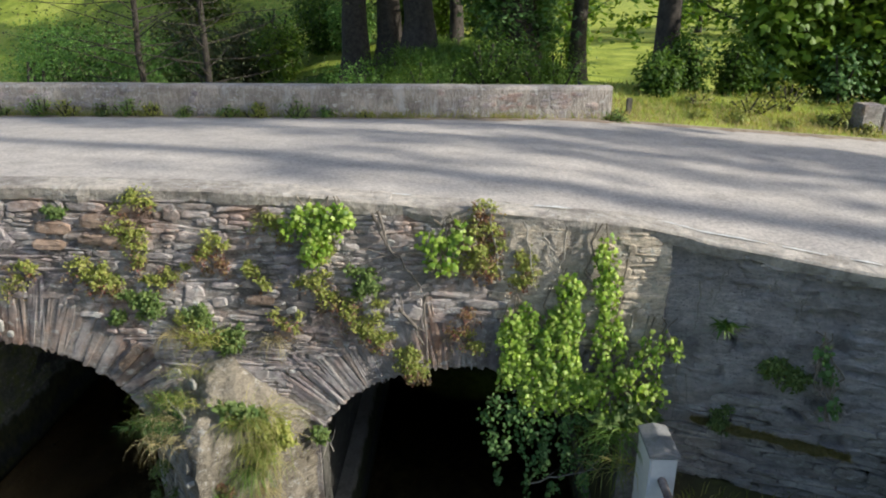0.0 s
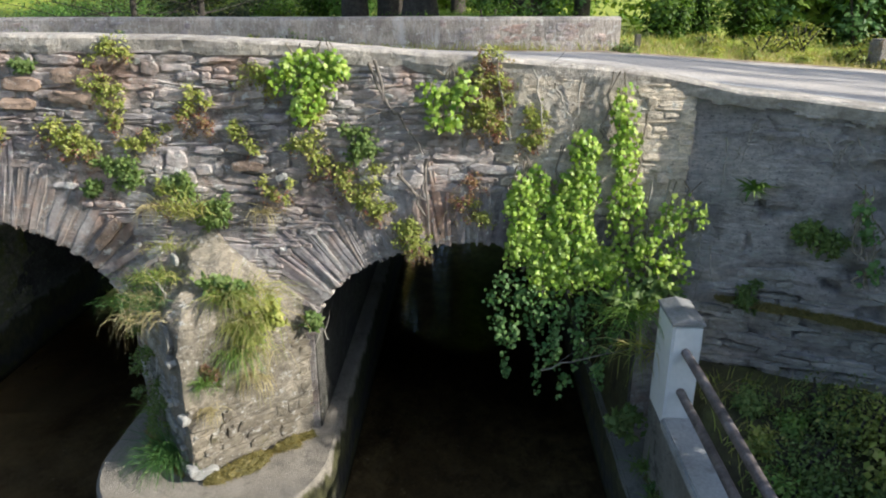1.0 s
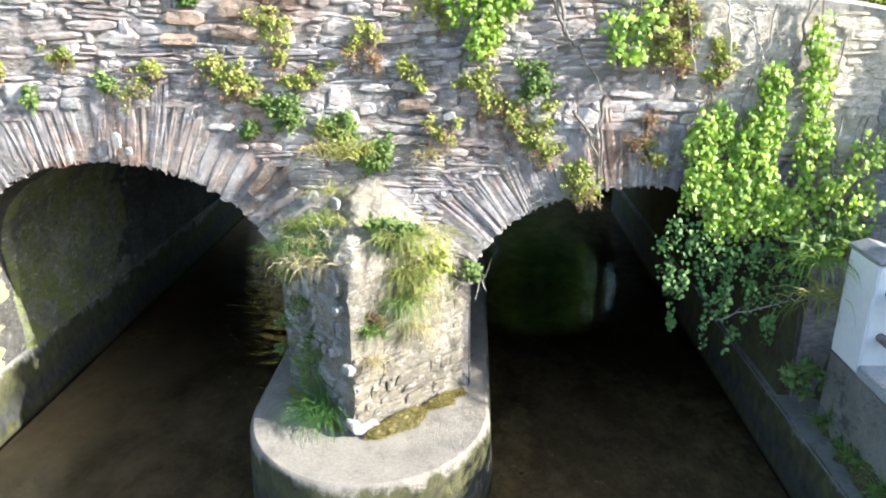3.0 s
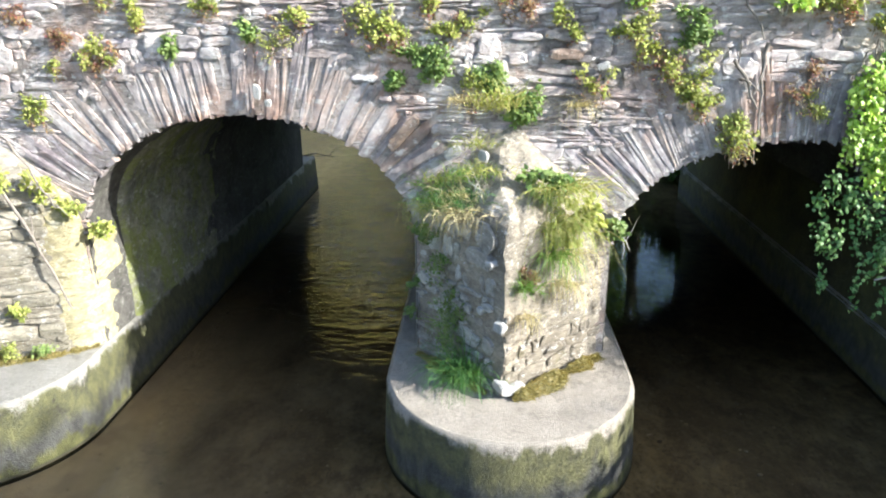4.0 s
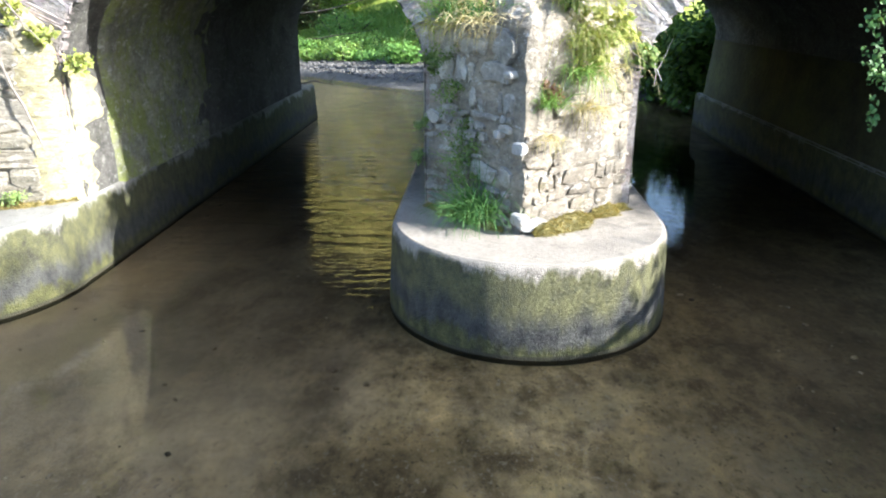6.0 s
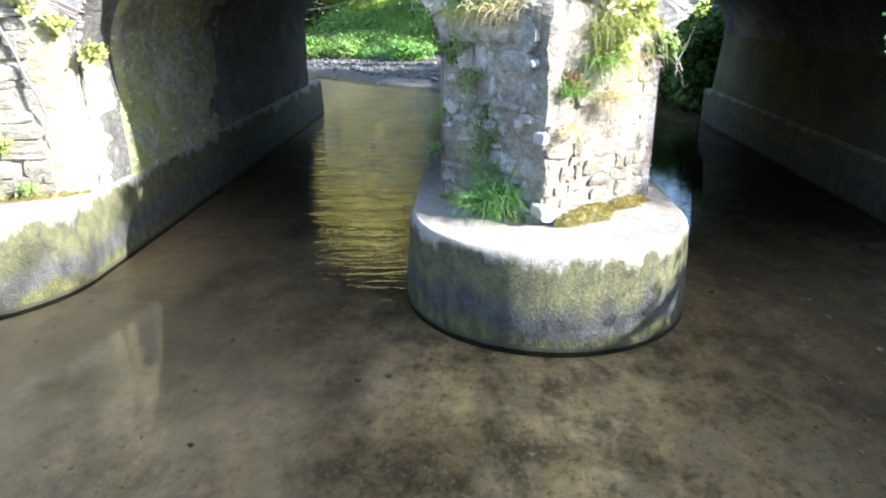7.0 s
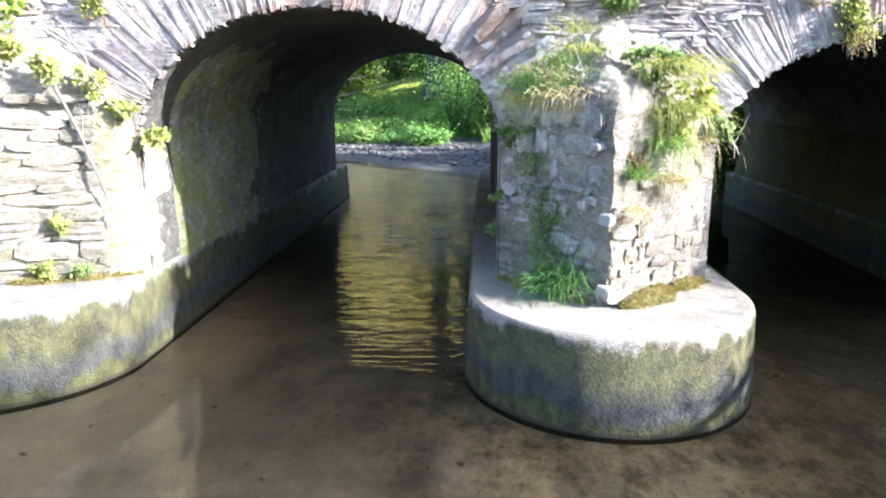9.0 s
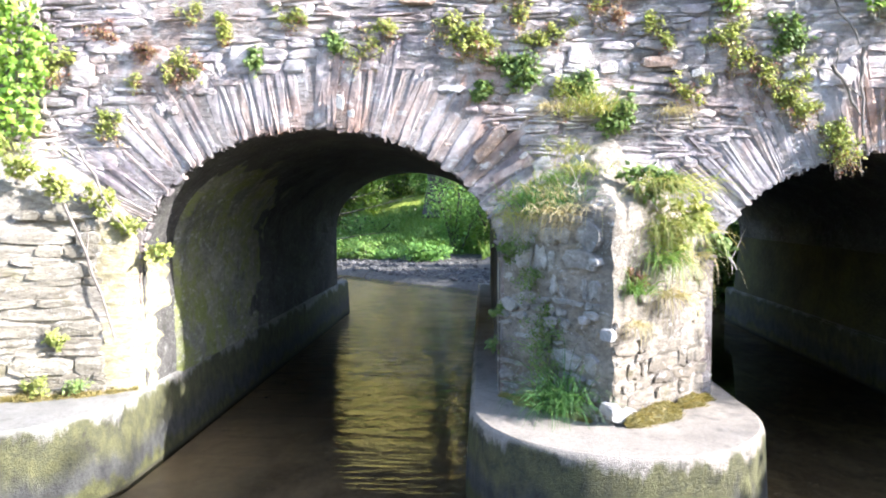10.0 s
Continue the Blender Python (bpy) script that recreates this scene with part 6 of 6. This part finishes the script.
grass_field("verge_grass", "ranker green grass behind the verge", (2.9, 13.0, 14, 16.2), 6000, 0.2, MAT["grass_dry"], 153, 0.016)
grass_field("bank_weeds", "rough grass on the shaded bank below the wing wall", (1.75, 1.0, 5.0, 4.9), 4200, 0.16, MAT["grass_dry"], 152, 0.01, lambda x, y: y < wing_y(x) - 0.05)


def road_edge_weeds():
    """Weeds and grass in the gutter at the foot of the parapet."""
    rng = np.random.default_rng(190)
    roots, ways, ls = [], [], []
    while len(roots) < 2600:
        x = rng.uniform(-12, 2.6)
        if noise.noise((x * 0.9, 3.3, 0)) < rng.uniform(-0.5, 0.35):
            continue
        roots.append((x, BACK_Y + 0.03 - abs(rng.normal(0, 0.07)), road_z(x, BACK_Y) - 0.01))
        ways.append((rng.normal(0, 0.5), -abs(rng.normal(0, 0.35)), 1))
        ls.append(rng.uniform(0.05, 0.26))
    tagged(new("gutter_grass", blades("gutter_grass", roots, ways, ls, 0.012, MAT["grass_dry"], rng, 0.8, 3)), "weeds and dry grass along the parapet foot", "grass", kind="stuff")


road_edge_weeds()
for i, (x, r, h) in enumerate(((-8.3, 0.26, 0.3), (-7.6, 0.3, 0.42), (-7.1, 0.3, 0.4), (-6.5, 0.26, 0.34), (-6.0, 0.3, 0.4), (-5.6, 0.24, 0.3), (-5.0, 0.2, 0.24), (-4.2, 0.22, 0.26), (-3.7, 0.24, 0.32), (-3.0, 0.28, 0.38), (-2.5, 0.22, 0.28), (-1.8, 0.16, 0.2), (2.55, 0.22, 0.25))):
    shrub("gutter_weed", x, BACK_Y - 0.05, r, h, MAT[("herb_green", "grass", "herb")[i % 3]], 192 + i, "leafy green weed at the foot of the parapet", 420, 0.05, z=road_z(x, BACK_Y), category="weed")


def gate_post(x, y, h):
    th = thing("gate_post", (x, y, ground_z(x, y)), "thin weathered timber post at the field gate", "post")
    bm = bmesh.new()
    box(bm, -0.05, -0.05, -0.2, 0.05, 0.05, h, 0.012)
    part("shaft", bm, MAT["timber"], th)


gate_post(3.05, 13.4, 0.3)


def gravel_stones():
    """Loose stones scattered over the gravel bar."""
    rng = random.Random(205)
    shapes = []
    for _ in range(5):
        bm = bmesh.new()
        bmesh.ops.create_icosphere(bm, subdivisions=1, radius=0.5)
        vs = [Vector((v.co.x, v.co.y * rng.uniform(0.6, 1), v.co.z * 0.55)) * rng.uniform(0.8, 1.15) for v in bm.verts]
        shapes.append((vs, [tuple(v.index for v in f.verts) for f in bm.faces]))
        bm.free()
    pieces = []
    while len(pieces) < 1500:
        x, y = rng.uniform(-10, 1.2), rng.uniform(16.5, 26)
        d = bar_distance(x, y)
        if -0.35 < d < 4.5 and rng.random() < 1.1 - 0.2 * d:
            k = rng.choice((0.05, 0.07, 0.09, 0.12, 0.2))
            m = pose(x, y, ground_z(x, y) + 0.01, 0, 0, rng.uniform(0, 360)) @ Matrix.Scale(k, 4)
            vs, fs = rng.choice(shapes)
            pieces.append(([m @ v for v in vs], fs))
    v, f = joined(pieces)
    tagged(new("gravel", mesh_of("gravel", v, f, MAT["pebble"])), "loose grey stones on the gravel bar behind the bridge", "gravel", kind="stuff")


gravel_stones()


def bed_cobbles():
    """Flat cobbles and sunken lumps on the river bed."""
    rng = random.Random(97)
    kinds = stone_meshes(12, MAT["bed_stone"], 96, 0.3, 0.4)
    pieces = []
    while len(pieces) < 420:
        x, y = rng.uniform(-7.0, 0.9), rng.uniform(0.3, 8.5)
        if (abs(x + 2.08) < 1.1 and y > 3.8) or (abs(x + 6.45) < 1.1 and y > 3.8):
            continue
        if noise.noise((x * 0.8, y * 0.8, 11)) < rng.uniform(-0.4, 0.5):
            continue
        w = rng.choice((0.014, 0.02, 0.028, 0.04)) * rng.uniform(0.8, 1.2)
        m = pose(x, y, ground_z(x, y), -90 + rng.uniform(-8, 8), rng.uniform(-8, 8), 0) @ pose(0, 0, 0, 0, rng.uniform(0, 360), 0) @ Matrix.Diagonal((w, min(0.04, w * 0.55), w * rng.uniform(0.55, 0.9), 1))
        me = rng.choice(kinds)
        pieces.append(([m @ v.co for v in me.vertices], [tuple(p.vertices) for p in me.polygons]))
    v, f = joined(pieces)
    tagged(new("bed_cobbles", mesh_of("bed_cobbles", v, f, MAT["bed_stone"], True)), "scattered brown and pale cobbles on the stream bed", "stones", kind="stuff")


bed_cobbles()


# ---- stones of the walls, laid last ----
def off_arch(x, z):
    """How far a place lies outside the nearer arch's curve, in rough metres."""
    best = 9.0
    for cx, hw, z0, rise in (LEFT_ARCH, RIGHT_ARCH):
        if z < z0:
            best = min(best, abs(x - cx) - hw)
        else:
            w = math.atan2((z - z0) / rise, (x - cx) / hw)
            best = min(best, math.hypot(x - cx, z - z0) - math.hypot(hw * math.cos(w), rise * math.sin(w)))
    return best


RUBBLE = stone_meshes(28, MAT["stone"], 5, 0.2, 0.65)
BEIGE = stone_meshes(16, MAT["sandstone"], 16)
SLATES = stone_meshes(20, MAT["slate"], 6, 0.06, 0.35)
PIER_STONES = stone_meshes(20, MAT["pierstone"], 7, 0.26)
SHADE_FACE_STONES = stone_meshes(14, MAT["shade_stone"], 8, 0.34)


def rubble_wall():
    rng = random.Random(31)
    rest = []
    z = 1.55
    while z < 3.92:
        h = rng.choice((0.022, 0.028, 0.035, 0.045, 0.06, 0.085))
        x = -7.6 + rng.uniform(0, 0.3)
        while x < CORNER_X:
            w = rng.choice((0.07, 0.10, 0.14, 0.19, 0.25, 0.33, 0.44)) * rng.uniform(0.85, 1.15)
            if x + w > CORNER_X:
                w = CORNER_X - x
                if w < 0.05:
                    break
            hh = h * (rng.choice((1.0, 1.0, 1.3, 2.1, 0.7)) if w < 0.4 else 1.0)
            cx, cz = x + w / 2, z + h / 2 + 0.035 * noise.noise((x * 1.1, z * 1.8, 9)) + 0.02 * math.sin(x * 0.9)
            clear = min(off_arch(cx - w / 2, cz), off_arch(cx + w / 2, cz), off_arch(cx, cz - hh / 2))
            if clear > 0.40 and cz + hh / 2 < coping_z(cx) - 0.07 and rng.random() > (0.3 if noise.noise((cx * 1.7, 5.0, cz * 2.4)) > 0.3 else 0.03):
                d = rng.uniform(0.055, 0.095)
                out = rng.uniform(0.004, 0.022) + 0.012 * noise.noise((x, z, 3))
                m = pose(cx, WALL_Y - 0.03 - out + d / 2, cz, rng.uniform(-4, 4), rng.uniform(-6, 6), rng.uniform(-3, 3)) @ Matrix.Diagonal((w * 1.0, d, hh * 0.98, 1))
                pale = cx > 0.35 + 0.2 * noise.noise((x * 3, z * 3, 1)) and cz > 2.4
                got = lay(BEIGE if pale else RUBBLE, m, BRIDGE, pale or -2.3 < cx < -1.3)
                if got:
                    rest.append(got)
            x += w
        z += h
    v, f = joined(rest)
    tagged(part("rubble", mesh_of("rubble", v, f, MAT["stone"]), None, BRIDGE), kind="stuff")


rubble_wall()


def arch_ring(a, seed):
    rng = random.Random(seed)
    cx, hw, z0, rise = a
    w = 0.04
    while w < math.pi - 0.02:
        p = Vector((cx + hw * math.cos(w), 0, z0 + rise * math.sin(w)))
        n = Vector((math.cos(w) / hw, 0, math.sin(w) / rise)).normalized()
        speed = math.hypot(hw * math.sin(w), rise * math.cos(w))
        wide = rng.choice((0.025, 0.03, 0.04, 0.05, 0.06, 0.085)) * rng.uniform(0.85, 1.15)
        long = rng.uniform(0.46, 0.74) * (1 + 0.45 * math.cos(w) ** 2)
        inner = rng.uniform(-0.03, -0.012)
        d = rng.uniform(0.05, 0.09)
        out = rng.uniform(0.002, 0.010)
        c = p + n * (inner + long / 2)
        if c.x < CORNER_X - 0.1 and p.z > z0 + 0.02:
            m = Matrix.Translation((c.x, WALL_Y - 0.03 - out + d / 2, c.z)) @ pose(0, 0, 0, 0, math.degrees(math.atan2(n.x, n.z)) + rng.uniform(-3, 3), 0) @ pose(0, 0, 0, rng.uniform(-1.5, 1.5), 0, rng.uniform(-1.8, 1.8)) @ Matrix.Diagonal((wide * 1.2, d, long, 1))
            lay(SLATES, m, BRIDGE, True, "voussoir")
        w += wide / speed


arch_ring(LEFT_ARCH, 41)
arch_ring(RIGHT_ARCH, 42)


def face_stones(a, b, z0, top, stones, parent, seed, heights, widths, proud, skip=0.0, name="stone", thick=(0.08, 0.12), bare=None):
    """Rough courses on an upright face that runs from a to b in the plan."""
    rng = random.Random(seed)
    a, b = Vector((*a, 0)), Vector((*b, 0))
    t = (b - a).normalized()
    n = Vector((t.y, -t.x, 0))
    turn = math.degrees(math.atan2(t.y, t.x))
    length, z = (b - a).length, z0
    while z < 4:
        h = rng.choice(heights)
        s = 0.02
        done = True
        while s < length:
            w = min(rng.choice(widths) * rng.uniform(0.85, 1.15), length - s + 0.02)
            if w < 0.04:
                break
            cs = s + w / 2
            if z + h < top(cs / length):
                done = False
                if rng.random() >= skip and not (bare and bare(cs / length, z + h / 2)):
                    d = rng.uniform(*thick)
                    c = a + t * cs + n * (rng.uniform(*proud) - d / 2)
                    hh = h * rng.choice((0.9, 1.0, 1.05, 1.25))
                    m = pose(c.x, c.y, z + h / 2, 0, 0, turn) @ pose(0, 0, 0, rng.uniform(-4, 4), rng.uniform(-5, 5), rng.uniform(-4, 4)) @ Matrix.Diagonal((w, d, hh, 1))
                    lay(stones, m, parent, True, name)
            s += w
        if done:
            break
        z += h


face_stones((LEFT_FACE, 5.32), (NOSE[0] - 0.075, NOSE[1] + 0.09), 0.6, lambda s: 1.95, SHADE_FACE_STONES, PIER, 51, (0.03, 0.05, 0.08, 0.12, 0.17), (0.06, 0.12, 0.2, 0.32), (0.0, 0.03), 0.12, thick=(0.06, 0.09), bare=lambda s, z: noise.noise((s * 3.1, z * 2.4, 4.0)) > 0.2)
face_stones((NOSE[0], NOSE[1]), (RIGHT_FACE, 5.32), 0.6, lambda s: 1.95 - 0.1 * s, PIER_STONES, PIER, 52, (0.03, 0.045, 0.06, 0.085, 0.11), (0.10, 0.16, 0.24, 0.32), (-0.004, 0.016), 0.1, thick=(0.05, 0.07), bare=lambda s, z: (z > 1.22 + 0.5 * s and s < 0.5) or noise.noise((s * 2.9, z * 2.9, 8.0)) > 0.1)
SLABS = stone_meshes(14, MAT["abutstone"], 14, 0.1)
face_stones((-6.75, 4.73), (-5.74, 5.10), 0.6, lambda s: 2.10 - 0.16 * s, SLABS, ABUT, 53, (0.04, 0.06, 0.09, 0.13), (0.2, 0.3, 0.42, 0.55), (0.002, 0.03), 0.12, thick=(0.05, 0.07))
face_stones((-7.2, 4.98), (-6.75, 4.73), 0.6, lambda s: 2.05, SLABS, ABUT, 57, (0.08, 0.11, 0.15), (0.2, 0.3, 0.42), (0.014, 0.05), 0.15, thick=(0.07, 0.10))
face_stones((CORNER_X + 0.03, WALL_Y - 0.01), (CORNER_X + 2.6, wing_y(CORNER_X + 2.6)), 1.2, lambda s: 2.3 - 0.2 * s, stone_meshes(14, MAT["wing_stone"], 21, 0.12), WING_WALL, 54, (0.03, 0.045, 0.06, 0.09), (0.14, 0.24, 0.36, 0.5), (0.0, 0.03), 0.25, thick=(0.05, 0.07))

def moss_crust(a, w1, y0, y1, seed):
    """A rough crust of lime, moss and algae on the arch wall behind its mouth, thinning out to ragged edges."""
    cx, hw, z0, rise = a
    n, m = 110, 90
    vs, fs = [], []
    for i in range(n + 1):
        y = y0 + (y1 - y0) * i / n
        for j in range(m + 1):
            t = j / m
            if t < 0.45:
                x, z, nx, nz = cx - hw, 0.58 + (z0 - 0.58) * t / 0.45, 1.0, 0.0
            else:
                w = math.pi - (math.pi - w1) * (t - 0.45) / 0.55
                x, z = cx + hw * math.cos(w), z0 + rise * math.sin(w)
                nx, nz = -math.cos(w), -math.sin(w)
            edge = min(smooth(0, 0.05, i / n), smooth(1, 0.5, i / n + 0.45 * noise.noise((y * 1.1, t * 3, seed)) + 0.15 * noise.noise((y * 5, t * 12, seed))), smooth(1.0, 0.7, t + 0.2 * noise.noise((y * 2, t * 2, seed + 3))))
            lift = 0.05 * edge + 0.022 * noise.noise((y * 3, z * 3, seed)) + 0.012 * noise.noise((y * 11, z * 11, seed)) + 0.006 * noise.noise((y * 30, z * 30, seed)) - 0.018
            vs.append((x + nx * lift, y, z + nz * lift))
    for i in range(n):
        for j in range(m):
            q = i * (m + 1) + j
            fs.append((q, q + 1, q + m + 2, q + m + 1))
    part("moss_crust", mesh_of("moss_crust", vs, fs, MAT["tunnel_stone"], True), None, BRIDGE)


moss_crust(LEFT_ARCH, 2.1, 5.75, 8.6, 3.0)
PALE = stone_meshes(6, MAT["pale"], 9, 0.2)
for x, y, z, w, h, turn, tilt, owner in ((-2.07, 4.56, 0.655, 0.22, 0.10, 30, 4, PIER), (-2.16, 4.52, 0.70, 0.12, 0.09, -48, 0, PIER), (-2.17, 4.53, 1.17, 0.10, 0.09, -30, 0, PIER), (-2.30, 4.66, 1.24, 0.07, 0.06, -48, 0, PIER), (-2.24, 4.60, 1.62, 0.08, 0.05, -45, 0, PIER), (-2.53, 5.22, 2.27, 0.15, 0.09, 0, -35, BRIDGE), (-2.66, 5.22, 2.33, 0.07, 0.04, 0, -40, BRIDGE), (-2.84, 5.22, 1.95, 0.10, 0.06, 0, -40, BRIDGE), (-2.3, 5.05, 2.28, 0.09, 0.09, -40, 0, BRIDGE), (-3.98, 5.22, 2.72, 0.06, 0.12, 0, 0, BRIDGE), (-3.9, 5.22, 2.64, 0.05, 0.06, 0, 0, BRIDGE), (-0.48, 5.23, 3.46, 0.05, 0.04, 0, 0, BRIDGE), (-0.6, 5.23, 3.52, 0.06, 0.03, 0, 10, BRIDGE), (-0.66, 5.23, 3.28, 0.04, 0.03, 0, 0, BRIDGE), (-1.45, 5.23, 2.9, 0.10, 0.06, 0, -20, BRIDGE)):
    ob = new("stone", PALE[int(w * 1000) % 6])
    ob.parent = owner
    ob.matrix_basis = pose(x, y, z, 0, tilt, turn) @ Matrix.Diagonal((w, 0.07 if owner is PIER else 0.03, h, 1))
BLOCKS = stone_meshes(4, MAT["brown_stone"], 11, 0.08)
for i, (x, z, w, h) in enumerate(((-2.95, 3.66, 0.36, 0.12), (-2.98, 3.50, 0.38, 0.10), (-3.36, 3.60, 0.30, 0.11), (-3.42, 3.45, 0.28, 0.09), (-1.72, 2.98, 0.26, 0.08), (-2.9, 2.42, 0.34, 0.10))):
    ob = new("stone", BLOCKS[i % 4])
    ob.parent = BRIDGE
    ob.matrix_basis = pose(x, WALL_Y - 0.03, z, 0, 2 if i < 5 else -48, 1) @ Matrix.Diagonal((w, 0.09, h, 1))


def ragged_band(parent, seed):
    """Rough stones and mortar lumps left showing under the kerb of the wing wall."""
    rng = random.Random(seed)
    turn = math.degrees(math.atan2(WING.y, WING.x))
    x = CORNER_X + 0.04
    while x < 5.0:
        w, h = rng.uniform(0.03, 0.13), rng.uniform(0.02, 0.06)
        if rng.random() > 0.08:
            cx = x + w / 2
            ob = new("stone", rng.choice(BAND))
            ob.parent = parent
            ob.matrix_basis = pose(cx, wing_y(cx) - 0.005, coping_z(cx) - rng.uniform(0.06, 0.15), 0, 4 + rng.uniform(-6, 6), turn) @ Matrix.Diagonal((w, rng.uniform(0.06, 0.1), h, 1))
        x += w * rng.uniform(0.4, 0.8)


BAND = stone_meshes(8, MAT["coping"], 12, 0.18)
ragged_band(WING_WALL, 71)


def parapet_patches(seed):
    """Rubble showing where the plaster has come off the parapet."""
    rng = random.Random(seed)
    bare = stone_meshes(10, MAT["stone"], 13, 0.15)
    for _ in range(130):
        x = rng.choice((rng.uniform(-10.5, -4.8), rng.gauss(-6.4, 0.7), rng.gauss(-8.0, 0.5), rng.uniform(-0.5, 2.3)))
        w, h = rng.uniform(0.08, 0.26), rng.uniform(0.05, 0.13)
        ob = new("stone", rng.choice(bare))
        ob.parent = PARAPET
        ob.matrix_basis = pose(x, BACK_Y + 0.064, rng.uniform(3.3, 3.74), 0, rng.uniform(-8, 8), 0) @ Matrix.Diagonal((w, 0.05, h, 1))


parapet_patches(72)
